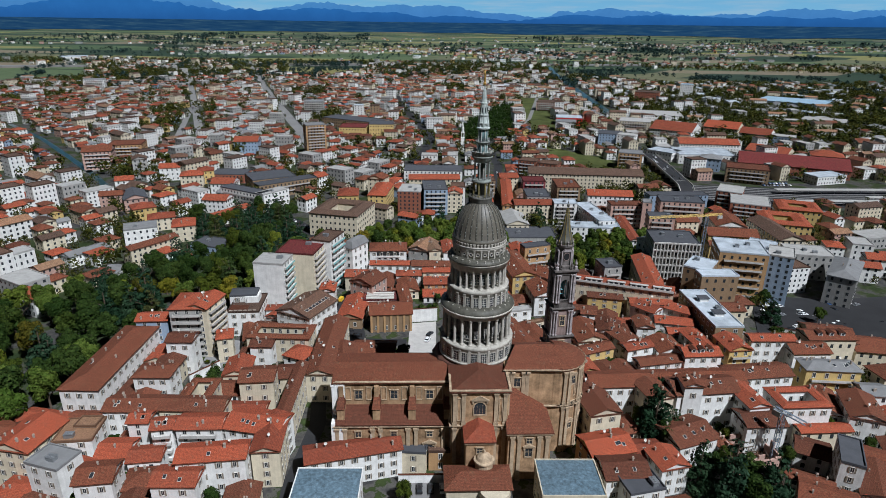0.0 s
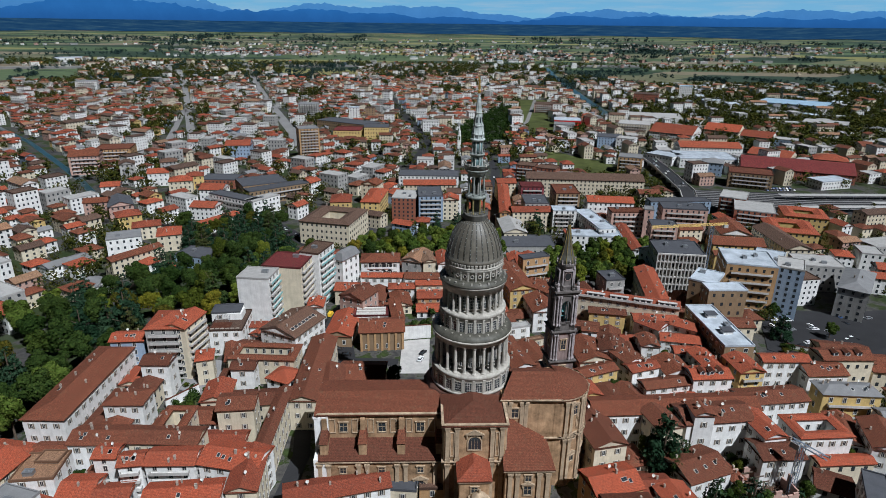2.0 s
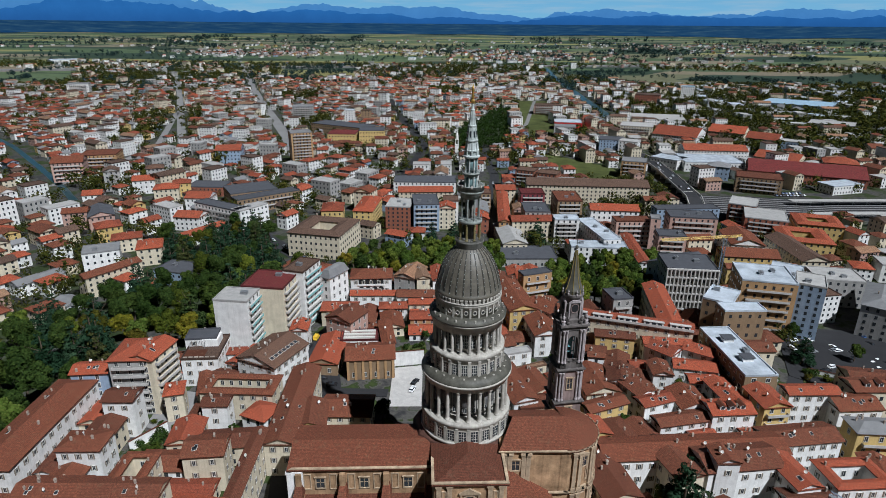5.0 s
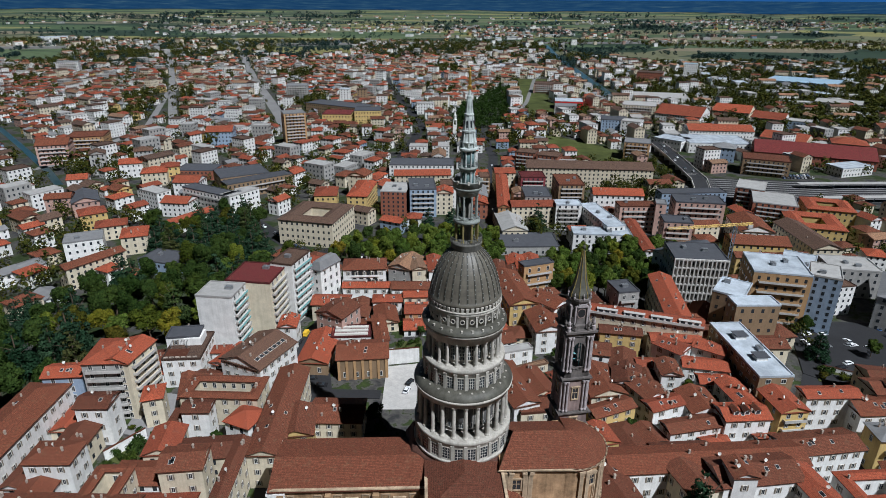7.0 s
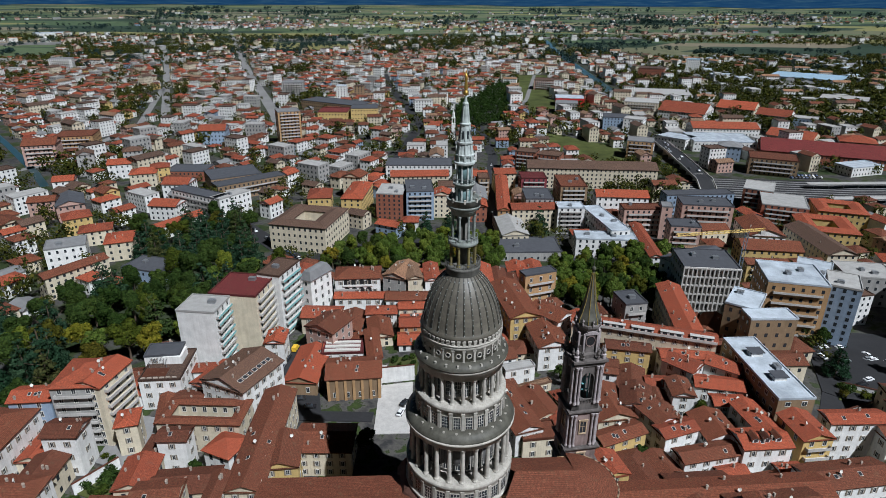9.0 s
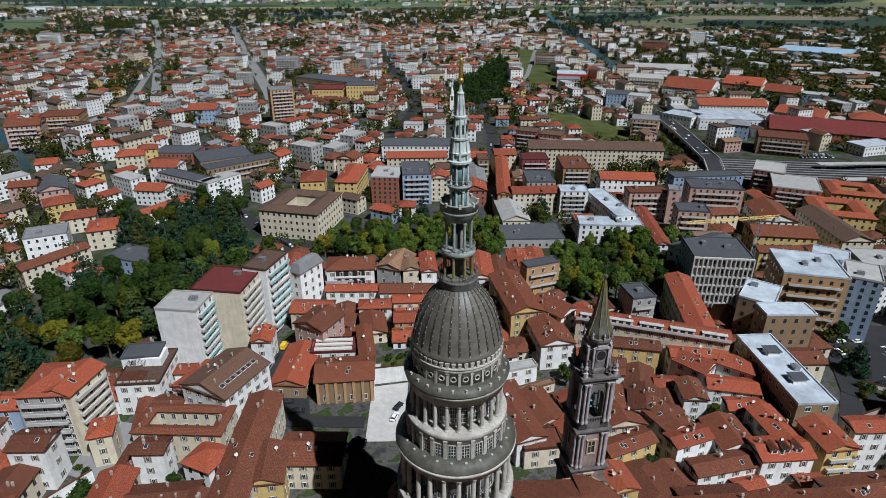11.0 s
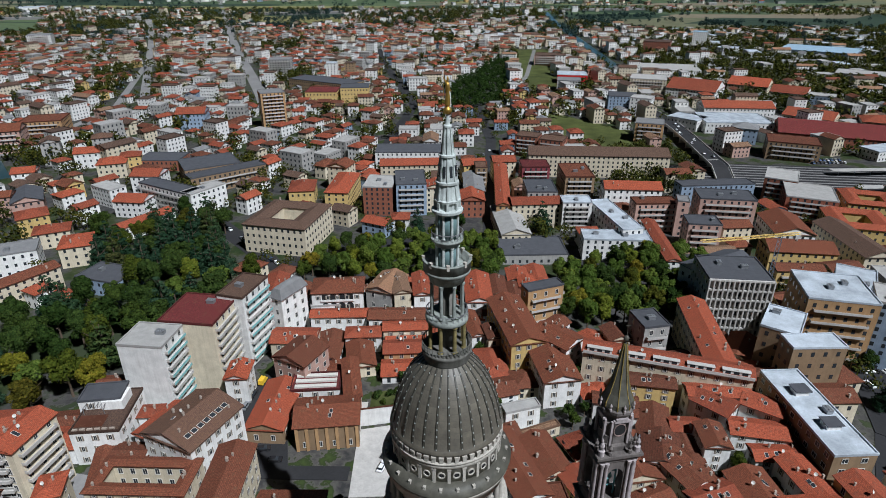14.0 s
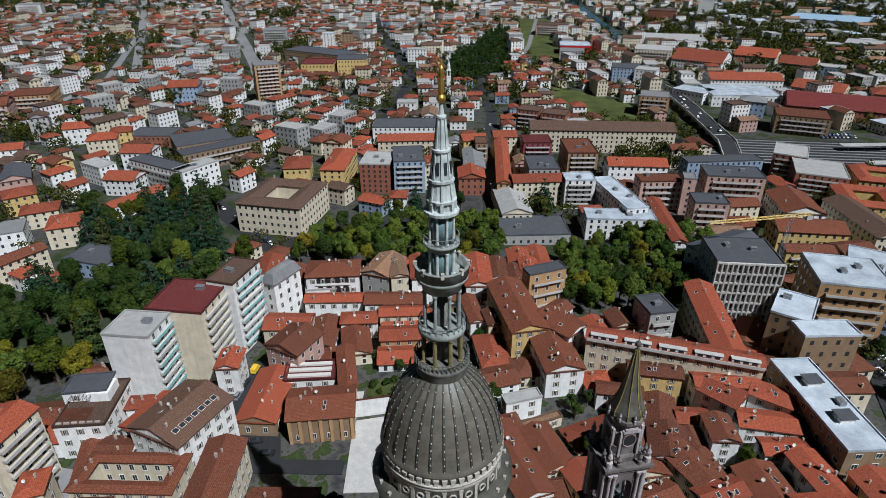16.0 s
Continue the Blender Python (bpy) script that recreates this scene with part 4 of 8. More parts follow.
house(-85.3, -8.0, 13.5, 7.7, 0.5, 13.6, "gable", "W", "R", 5, "balcony_block")
house(-67.9, -7.4, 17.3, 11.1, -12.5, 13.1, "gable", "W", "R", 4, "town_house")
house(-63.0, -12.9, 18.0, 8.1, 92.8, 13.1, "gable", "C", "R", 4, "town_house")
house(-112.1, 61.0, 13.7, 15.4, 2.3, 22.3, "hip", "G", "R", 7, "balcony_block")
house(-106.7, 60.9, 14.5, 9.1, 78.1, 22.2, "gable", "C", "R", 8, "balcony_block")
house(-127.7, 59.4, 12.2, 8.1, 3.5, 16.7, "gable", "U", "R", 5, "apartment_house")
house(-135.3, -12.7, 13.0, 15.2, -11.5, 14, "gable", "C", "R", 4, "town_house")
house(-120.5, -25.5, 11.2, 8.3, -17.6, 15, "flat", "W", "G", 4, "apartment_house")
house(-106.3, -29.7, 9.7, 8.9, 6.6, 13, "gable", "W", "D", 3, "town_house")
house(-83.9, -31.5, 11.8, 8.0, -0.8, 13, "gable", "W", "R", 3, "town_house")
house(-76.5, -23.9, 18.8, 8.0, 5.2, 15, "gable", "W", "R", 4, "town_house")
house(-49.3, 124.2, 15.7, 9.9, -3.4, 8, "gable", "C", "R", 2, "town_house")
house(-8.6, 118.1, 16.1, 8.0, 1.4, 6, "gable", "O", "R", 2, "town_house")
house(-53.8, 42.5, 9.5, 43.2, -1.0, 12, "gable", "C", "D", 3, "town_house")
house(-36.3, 44.4, 16.2, 12.1, -2.2, 9, "gable", "C", "D", 3, "town_house")
house(-47.6, 37.1, 10.1, 14.0, 5.2, 11, "gable", "Y", "D", 3, "town_house")
house(-37.7, -16.7, 28.4, 8.0, 13.2, 10, "gable", "W", "R", 3, "town_house")
house(-19.0, -11.3, 7.7, 11.2, -5.9, 8, "flat", "C", "K", 2, "hall")
house(-11.2, -11.4, 7.3, 8.0, -0.7, 7, "flat", "O", "N", 2, "town_house")
house(155.2, 56.7, 17.3, 15.7, -11.9, 12, "gable", "C", "D", 3, "town_house")
house(169.3, 50.5, 14.8, 14.3, -11.1, 11, "gable", "C", "D", 3, "town_house")
house(96.8, 112.1, 9.5, 43.9, -9.5, 15, "gable", "C", "R", 4, "apartment_house")
house(95.1, 48.0, 7.6, 13.8, 7.0, 11, "gable", "W", "R", 3, "town_house")
house(81.7, 46.5, 10.5, 12.6, 4.4, 9, "gable", "W", "D", 3, "town_house")
house(44.4, 30.9, 7.9, 9.2, 12.5, 9, "gable", "Y", "R", 3, "town_house")
house(170.5, 142.0, 14.3, 24.9, -35.1, 24, "flat", "G", "W", 6, "apartment_house")
house(169.5, 121.1, 12.0, 16.4, -30.5, 28, "flat", "U", "L", 9, "apartment_house")
house(211.6, 128.5, 13.3, 34.0, -40.0, 17, "hip", "G", "G", 5, "office_block")
house(210.2, 160.4, 23.8, 18.4, -11.4, 15, "flat", "G", "L", 4, "office_block")
house(-74.6, 243.8, 34.7, 36.8, -14.7, 16, "courtn", "C", "N", 4, "college")
house(-78.5, 307.9, 15.7, 22.2, 4.1, 10, "hip", "Y", "R", 2, "villa")
house(-51.3, 298.5, 13.9, 38.8, -6.5, 15, "hip", "Y", "R", 5, "apartment_house")
house(-55.9, 331.1, 13.8, 14.0, -18.8, 17, "gable", "C", "D", 5, "apartment_house")
house(-27.2, 290.3, 17.7, 22.6, -7.3, 18, "flat", "B", "L", 6, "apartment_house")
house(-8.9, 291.5, 18.2, 27.6, 3.1, 20, "flat", "U", "K", 6, "balcony_block")
house(6.4, 289.3, 12.5, 13.1, -2.1, 16, "gable", "C", "R", 5, "apartment_house")
house(-8.8, 381.9, 53.3, 23.2, -2.0, 13, "flat", "W", "K", 4, "office_block")
house(-8.6, 346.7, 43.5, 15.1, 1.6, 13, "gable", "C", "R", 4, "apartment_house")
house(28.4, 282.2, 15.3, 17.7, -2.1, 11, "gable", "B", "R", 3, "town_house")
house(31.8, 307.7, 12.4, 36.4, -2.1, 11, "gable", "C", "G", 3, "town_house")
house(34.3, 341.6, 15.9, 14.3, 8.0, 14, "gable", "Y", "R", 4, "apartment_house")
house(38.1, 325.5, 7.9, 14.0, -0.5, 17, "flat", "N", "N", 5, "balcony_block")
house(55.9, 345.1, 15.8, 14.2, 3.1, 15, "gable", "C", "R", 5, "apartment_house")
house(84.8, 408.1, 17.7, 15.9, -24.4, 16, "flat", "B", "N", 5, "balcony_block")
house(102.3, 396.3, 18.8, 16.9, -27.0, 16, "flat", "B", "N", 5, "balcony_block")
house(48.7, 296.6, 8.0, 79.0, -5.7, 14, "gable", "O", "R", 4, "apartment_house")
house(63.8, 261.6, 28.8, 12.9, 1.8, 15, "gable", "C", "R", 5, "apartment_house")
house(47.3, 248.1, 15.5, 41.7, 1.7, 9, "gable", "C", "L", 2, "hall")
house(54.2, 218.0, 34.0, 22.2, 0.1, 6, "flat", "G", "K", 1, "hall")
house(69.9, 281.1, 17.8, 23.3, -2.1, 17, "flat", "G", "K", 5, "balcony_block")
house(75.3, 329.6, 18.7, 16.8, -1.6, 16, "flat", "M", "M", 5, "balcony_block")
house(86.2, 257.0, 16.6, 11.4, -2.1, 17, "flat", "W", "W", 6, "balcony_block")
house(97.6, 216.8, 34.0, 12.5, -6.3, 12, "flat", "W", "W", 4, "office_block")
house(103.6, 239.1, 11.4, 44.0, 8.1, 15, "flat", "W", "W", 4, "office_block")
house(124.8, 277.0, 33.4, 15.3, -6.8, 18, "gable", "W", "R", 5, "apartment_house")
house(125.8, 356.4, 99.3, 21.3, -5.8, 16, "gable", "C", "N", 5, "apartment_house")
house(98.3, 307.7, 18.4, 28.6, -2.1, 18, "flat", "N", "D", 6, "balcony_block")
house(130.5, 253.2, 24.4, 11.3, -0.4, 17, "flat", "P", "D", 5, "balcony_block")
house(143.1, 245.0, 6.3, 9.2, -15.6, 21, "flat", "P", "G", 6, "apartment_house")
house(169.3, 250.5, 30.1, 17.1, -10.4, 21, "flat", "P", "K", 6, "balcony_block")
house(145.3, 223.5, 16.7, 13.1, -9.5, 17, "flat", "P", "K", 5, "balcony_block")
house(183.6, 291.5, 47.7, 10.8, 2.8, 14, "flat", "U", "K", 4, "office_block")
house(118.9, 211.4, 6.6, 50.4, -5.9, 12, "gable", "W", "R", 4, "town_house")
house(181.3, 196.4, 30.6, 16.1, -9.5, 14, "gable", "Y", "D", 4, "apartment_house")
house(165.2, 170.1, 20.6, 8.0, -5.5, 16, "gable", "Y", "D", 5, "balcony_block")
house(231.5, 299.6, 18.9, 24.6, -32.2, 16, "flat", "B", "L", 5, "balcony_block")
house(231.9, 270.0, 27.0, 29.6, -25.6, 15, "flat", "B", "L", 5, "balcony_block")
house(194.1, 228.4, 19.7, 28.6, -10.4, 12, "gable", "W", "D", 3, "town_house")
house(216.3, 206.3, 16.0, 44.5, -2.1, 13, "gable", "C", "N", 4, "apartment_house")
house(267.0, 265.4, 28.7, 27.1, -20.7, 12, "court", "Y", "R", 3, "town_house")
house(239.6, 236.8, 30.6, 32.2, -18.7, 11, "court", "Y", "R", 3, "town_house")
house(289.5, 484.0, 59.0, 42.2, -8.4, 10, "flat", "W", "W", 2, "hall")
house(249.9, 491.0, 29.6, 23.6, -48.5, 10, "flat", "W", "W", 2, "hall")
house(314.3, 530.1, 67.5, 26.3, -7.3, 12, "gable", "W", "R", 3, "apartment_house")
house(360.8, 434.1, 99.5, 43.7, -24.9, 9, "gable", "B", "M", 2, "hall")
house(373.7, 498.4, 43.2, 30.2, -45.0, 9, "gable", "C", "R", 2, "hall")
house(415.0, 461.3, 31.1, 24.9, -28.7, 12, "hip", "C", "R", 2, "hall")
house(292.6, 391.6, 37.2, 27.1, -25.3, 14, "flat", "N", "D", 4, "balcony_block")
house(279.0, 440.0, 20.3, 18.2, -28.8, 13, "hip", "U", "G", 3, "villa")
house(196.6, 445.2, 23.2, 20.9, -20.8, 17, "flat", "O", "G", 5, "balcony_block")
house(-253.3, 389.4, 17.5, 15.8, 15.9, 12, "gable", "W", "R", 3, "town_house")
house(-224.4, 364.8, 18.9, 17.0, 15.7, 11, "hip", "C", "R", 3, "villa")
house(-216.9, 377.9, 14.0, 14.0, 18.0, 12, "hip", "Y", "R", 3, "villa")
house(-185.3, 333.1, 18.8, 16.9, -3.0, 12, "gable", "W", "R", 3, "town_house")
house(-196.3, 384.5, 31.2, 21.5, -3.8, 8, "flat", "B", "K", 2, "hall")
house(-153.5, 357.3, 37.3, 29.5, 28.5, 12, "flat", "N", "K", 3, "balcony_block")
house(-135.6, 337.9, 52.1, 12.3, 37.0, 12, "flat", "N", "K", 3, "balcony_block")
house(-135.7, 291.3, 25.3, 9.8, 54.1, 15, "flat", "W", "L", 4, "apartment_house")
house(-158.3, 296.4, 42.6, 11.4, -31.6, 15, "flat", "W", "K", 4, "balcony_block")
house(-177.2, 288.9, 18.5, 15.4, -8.4, 10, "gable", "W", "R", 3, "town_house")
house(-160.5, 261.4, 32.5, 9.4, 56.0, 8, "gable", "W", "R", 2, "town_house")
house(-223.5, 262.7, 15.6, 14.9, 33.2, 11, "hip", "Y", "R", 3, "villa")
house(-203.1, 245.1, 17.4, 13.4, 23.2, 9, "hip", "C", "R", 3, "villa")
house(-179.1, 223.9, 14.2, 17.6, 19.4, 11, "hip", "C", "R", 3, "villa")
house(-203.3, 213.4, 19.7, 15.4, 23.7, 12, "flat", "W", "G", 3, "apartment_house")
house(-183.1, 182.1, 31.2, 9.0, 54.8, 12, "gable", "C", "D", 4, "apartment_house")
house(-149.4, 192.5, 23.3, 16.0, -19.0, 8, "flat", "U", "K", 2, "hall")
house(-157.7, 171.3, 9.8, 9.8, -19.9, 8, "gable", "U", "R", 2, "town_house")
house(-274.3, 344.5, 14.0, 14.0, 17.3, 11, "gable", "W", "R", 3, "town_house")
house(-284.3, 396.9, 12.6, 14.0, 25.3, 18, "gable", "G", "N", 5, "apartment_house")
house(-254.9, 417.0, 14.6, 14.0, 22.0, 16, "hip", "G", "N", 5, "apartment_house")
house(-341.4, 435.7, 25.8, 23.2, 16.7, 18, "gable", "P", "D", 5, "balcony_block")
house(-332.7, 477.8, 33.0, 29.7, 13.1, 17, "flat", "O", "D", 5, "balcony_block")
house(-215.5, 510.1, 25.6, 22.7, 6.3, 15, "gable", "U", "R", 4, "apartment_house")
house(-258.0, 288.9, 15.8, 12.2, 16.0, 13, "gable", "P", "D", 4, "apartment_house")
house(-243.5, 293.1, 16.4, 27.0, 29.3, 11, "gable", "P", "K", 3, "town_house")
house(-139.1, 504.8, 21.7, 19.5, 20.5, 34, "flat", "O", "G", 11, "balcony_block")
house(-188.1, 784.4, 29.5, 26.6, 5.8, 26, "flat", "G", "G", 9, "balcony_block")
house(-108.3, 615.7, 34.0, 30.6, -2.0, 15, "flat", "Y", "M", 3, "villa")
house(-73.4, 621.5, 31.0, 27.9, 2.0, 18, "flat", "Y", "K", 4, "villa")
house(-116.8, 698.4, 90.6, 33.0, -31.6, 12, "flat", "N", "K", 3, "apartment_house")
house(-118.2, 773.3, 13.8, 14.0, -1.9, 22, "flat", "W", "W", 7, "apartment_house")
house(-95.2, 787.0, 14.0, 14.0, -1.9, 20, "flat", "N", "N", 7, "apartment_house")
house(199.4, 742.4, 38.2, 30.6, -11.2, 11, "flat", "A", "W", 2, "hall")
house(182.1, 684.9, 28.4, 25.5, -13.0, 13, "flat", "G", "G", 4, "balcony_block")
house(212.1, 570.4, 29.0, 26.1, -14.3, 16, "flat", "U", "K", 5, "apartment_house")
house(198.4, 901.4, 37.8, 34.0, -15.4, 15, "flat", "P", "N", 5, "balcony_block")
house(278.6, 678.6, 41.8, 37.6, -21.0, 16, "flat", "C", "L", 5, "balcony_block")
house(224.6, 545.7, 20.7, 18.7, -30.2, 18, "flat", "W", "L", 5, "apartment_house")
house(321.1, 639.6, 54.1, 48.7, -37.4, 11, "gable", "W", "R", 3, "apartment_house")
house(396.5, 659.8, 43.8, 39.4, -37.4, 11, "gable", "C", "R", 3, "apartment_house")
house(416.2, 608.2, 36.3, 32.7, -40.0, 11, "gable", "W", "R", 3, "apartment_house")
house(442.3, 590.8, 26.9, 21.5, -35.7, 10, "flat", "U", "L", 2, "hall")
house(528.7, 1110.1, 24.8, 22.3, -22.4, 28, "flat", "W", "U", 8, "apartment_house")
house(419.3, 1030.9, 44.3, 39.8, -25.2, 20, "flat", "B", "N", 6, "apartment_house")
house(-706.4, 1145.9, 38.5, 34.7, 19.6, 24, "flat", "W", "G", 8, "balcony_block")
house(689.7, 991.8, 115.3, 92.2, -42.2, 10, "flat", "U", "U", 2, "hall")
house(588.3, 737.8, 57.8, 46.3, -38.0, 10, "flat", "G", "L", 2, "hall")
house(160.2, 1268.9, 55.4, 44.3, -26.9, 10, "flat", "W", "W", 2, "hall")
house(216.5, 1269.6, 75.4, 60.3, -1.7, 10, "flat", "C", "N", 2, "hall")
house(353.3, 803.7, 78.4, 62.8, -15.7, 9, "flat", "W", "L", 2, "hall")
house(41.1, -27.4, 12.7, 9.7, 2.0, 11, "gable", "W", "D", 3, "town_house")
house(44.0, -32.5, 10.6, 9.9, 11.9, 11, "flat", "W", "K", 3, "town_house")
house(56.0, -22.4, 8.8, 9.0, 12.1, 10, "gable", "W", "R", 3, "town_house")
house(52.1, -15.7, 8.8, 8.0, 2.0, 8, "gable", "O", "R", 2, "town_house")
house(109.1, -25.0, 6.0, 13.7, -29.6, 14, "flat", "W", "K", 4, "apartment_house")
house(130.8, 0.8, 10.5, 15.5, -19.2, 12, "gable", "W", "D", 3, "town_house")
house(143.8, 13.2, 8.7, 8.0, -5.8, 11, "gable", "W", "G", 3, "town_house")
house(24.2, -32.5, 16.6, 13.8, -0.8, 12, "flat", "C", "G", 3, "glass_hall")
house(-42.9, -32.8, 17.8, 11.4, -0.8, 11, "flat", "W", "G", 3, "glass_hall")
house(20.3, 155.1, 10.2, 24.0, -1.3, 11, "gable", "W", "R", 3, "town_house")
house(27.8, 47.9, 11.4, 8.0, 5.7, 7, "flat", "C", "D", 2, "town_house")
house(21.1, 57.9, 9.3, 25.6, 16.8, 9, "gable", "W", "D", 2, "town_house")
house(-1315.5, 2213.0, 110.3, 88.2, 37.9, 14, "flat", "W", "W", 2, "hall")
house(-97.5, 52.9, 6.0, 8.0, 14.5, 11, "hip", "C", "R", 3, "villa")


# ---- the church ----
church = thing("domed_church", 0, 0, 0)
tagged(church, "brick church with red tiled roofs and a tall colonnaded dome", "church")


def ch(name, bm, mat, label="", smooth=False, parent=None):
    return part(name, bm, mat, parent or church, label, smooth)


def bodies():
    bm = bmesh.new()
    box(bm, -43.2, -7, -8.3, 8.3, -2, 27.3)
    ch("nave", bm, BRICK)
    bm = bmesh.new()
    box(bm, -43.2, -8, -13.2, -8.3, -2, 15.5)
    box(bm, -43.2, -8, 8.3, 13.2, -2, 15.5)
    ch("aisle", bm, BRICK)
    bm = bmesh.new()
    box(bm, -8.2, 8.7, -16.5, 16.5, -2, 29.2)
    ch("transept", bm, BRICK)
    bm = bmesh.new()
    box(bm, 8.7, 26, -6.5, 9.5, -2, 30.5)
    lathe(bm, [(8.8, -2), (8.8, 30.5)], 28, cx=26, cy=2.0)
    ch("choir", bm, BRICK)
    bm = bmesh.new()
    box(bm, 8.7, 21.5, -19.5, -6.5, -2, 17)
    ch("sacristy", bm, BRICK)
    bm = bmesh.new()
    box(bm, -4.2, 3.8, -24, -16.5, -2, 17.5)
    ch("chapel", bm, BRICK)
    bm = bmesh.new()
    box(bm, -10, 8, -33, -24, -2, 8.5)
    lathe(bm, [(4.2, -2), (4.2, 8.5)], 20, cx=3.5, cy=-33)
    ch("low_annex", bm, WALL["C"], "cream plastered annex")
    bm = bmesh.new()
    box(bm, -44.5, -43.2, -8.8, 8.8, -2, 27.1)
    box(bm, -44.5, -40.2, -13.5, -8.3, -2, 16.0)
    box(bm, -44.5, -40.6, -9.0, -8.3, 16.0, 26.9)
    for z in (7.5, 15.6, 26.3):
        box(bm, -44.8, -43.2, -9.1, 9.1, z, z + 0.6)
    for y in (-8.2, -5.0, -1.9, 1.9, 5.0, 8.2):
        box(bm, -44.7, -44.4, y - 0.45, y + 0.45, 0, 26.4)
    ch("west_front", bm, WALL["W"], "pale stone west front")


bodies()


def church_roof(name, fn, mat=None):
    bm = bmesh.new()
    lay = bm.loops.layers.uv.new("UVMap")
    fn(bm, lay)
    ch(name, bm, mat or ROOF["D"], "weathered red tiled roof")


def gable_x(x0, x1, y0, y1, z, rise, hip0=False, hip1=False):
    def fn(bm, lay):
        ym, o = (y0 + y1) / 2, 0.7
        a0, a1, b0, b1 = x0 - (o if hip0 else 0), x1 + (o if hip1 else 0), y0 - o, y1 + o
        run = (y1 - y0) / 2
        r0, r1 = x0 + (run * 0.9 if hip0 else 0), x1 - (run * 0.9 if hip1 else 0)
        slope(bm, lay, [(a0, b0, z), (a1, b0, z), (r1, ym, z + rise), (r0, ym, z + rise)])
        slope(bm, lay, [(a1, b1, z), (a0, b1, z), (r0, ym, z + rise), (r1, ym, z + rise)])
        slope(bm, lay, [(a1, b0, z), (a1, b1, z), (r1, ym, z + rise)])
        slope(bm, lay, [(a0, b1, z), (a0, b0, z), (r0, ym, z + rise)])
        poly(bm, [(a0, b0, z - 0.3), (a1, b0, z - 0.3), (a1, b0, z), (a0, b0, z)])
        poly(bm, [(a1, b0, z - 0.3), (a1, b1, z - 0.3), (a1, b1, z), (a1, b0, z)])
        poly(bm, [(a0, b1, z - 0.3), (a0, b0, z - 0.3), (a0, b0, z), (a0, b1, z)])
        poly(bm, [(a0, b1, z - 0.3), (a1, b1, z - 0.3), (a1, b0, z - 0.3), (a0, b0, z - 0.3)])
    return fn


def gable_y(x0, x1, y0, y1, z, rise, hip0=True):
    def fn(bm, lay):
        xm, o = (x0 + x1) / 2, 0.7
        run = (x1 - x0) / 2
        r0 = y0 + (run * 0.9 if hip0 else 0)
        a0, a1, b0, b1 = x0 - o, x1 + o, y0 - o, y1
        slope(bm, lay, [(a1, b0, z), (a1, b1, z), (xm, b1, z + rise), (xm, r0, z + rise)])
        slope(bm, lay, [(a0, b1, z), (a0, b0, z), (xm, r0, z + rise), (xm, b1, z + rise)])
        slope(bm, lay, [(a0, b0, z), (a1, b0, z), (xm, r0, z + rise)])
        poly(bm, [(a1, b1, z), (a0, b1, z), (xm, b1, z + rise)])
        for p, q in (((a0, b0), (a1, b0)), ((a1, b0), (a1, b1)), ((a0, b1), (a0, b0))):
            poly(bm, [(*p, z - 0.3), (*q, z - 0.3), (*q, z), (*p, z)])
        poly(bm, [(a0, b1, z - 0.3), (a1, b1, z - 0.3), (a1, b0, z - 0.3), (a0, b0, z - 0.3)])
    return fn


church_roof("nave_roof", gable_x(-44.4, -8, -8.3, 8.3, 27.5, 2.1))
church_roof("transept_roof", gable_y(-8.2, 8.7, -16.5, 0, 29.4, 2.8))
church_roof("transept_roof", lambda bm, lay: [slope(bm, lay, [(9.4, 0, 29.4), (9.4, 17, 29.4), (0.2, 10, 32.2), (0.2, 0, 32.2)]), slope(bm, lay, [(-8.9, 17, 29.4), (-8.9, 0, 29.4), (0.2, 0, 32.2), (0.2, 10, 32.2)]),
                                              slope(bm, lay, [(9.4, 17, 29.4), (-8.9, 17, 29.4), (0.2, 10, 32.2)])])


def choir_roof(bm, lay):
    slope(bm, lay, [(8, -7.2, 30.7), (26, -7.2, 30.7), (25.5, 1.8, 34.6), (12.5, 1.8, 34.6)])
    slope(bm, lay, [(26, 10.2, 30.7), (8, 10.2, 30.7), (12.5, 1.8, 34.6), (25.5, 1.8, 34.6)])
    n = 18
    for i in range(n):
        a0, a1 = -math.pi / 2 + math.pi * i / n, -math.pi / 2 + math.pi * (i + 1) / n
        p = [(26 + 9.5 * math.cos(a), 2.0 + 9.5 * math.sin(a), 30.7) for a in (a0, a1)]
        slope(bm, lay, [p[0], p[1], (25.5, 1.8, 34.6)])
        poly(bm, [(p[0][0], p[0][1], 30.3), (p[1][0], p[1][1], 30.3), p[1], p[0]])


church_roof("choir_roof", choir_roof)
church_roof("sacristy_roof", lambda bm, lay: [slope(bm, lay, [(8.0, -20.2, 17.3), (22.2, -20.2, 17.3), (9.5, -8.0, 25.5), (8.0, -8.0, 25.5)]), slope(bm, lay, [(22.2, -20.2, 17.3), (22.2, -6.4, 17.3), (9.5, -6.4, 25.5), (9.5, -8.0, 25.5)]),
                                              poly(bm, [(8.0, -20.2, 16.9), (22.2, -20.2, 16.9), (22.2, -20.2, 17.3), (8.0, -20.2, 17.3)]), poly(bm, [(22.2, -20.2, 16.9), (22.2, -6.4, 16.9), (22.2, -6.4, 17.3), (22.2, -20.2, 17.3)])])
church_roof("chapel_roof", gable_y(-4.2, 3.8, -24, -16.5, 17.8, 2.6), ROOF["R"])
church_roof("annex_roof", gable_x(-10, 8, -33, -24, 8.8, 2.2, True, True))
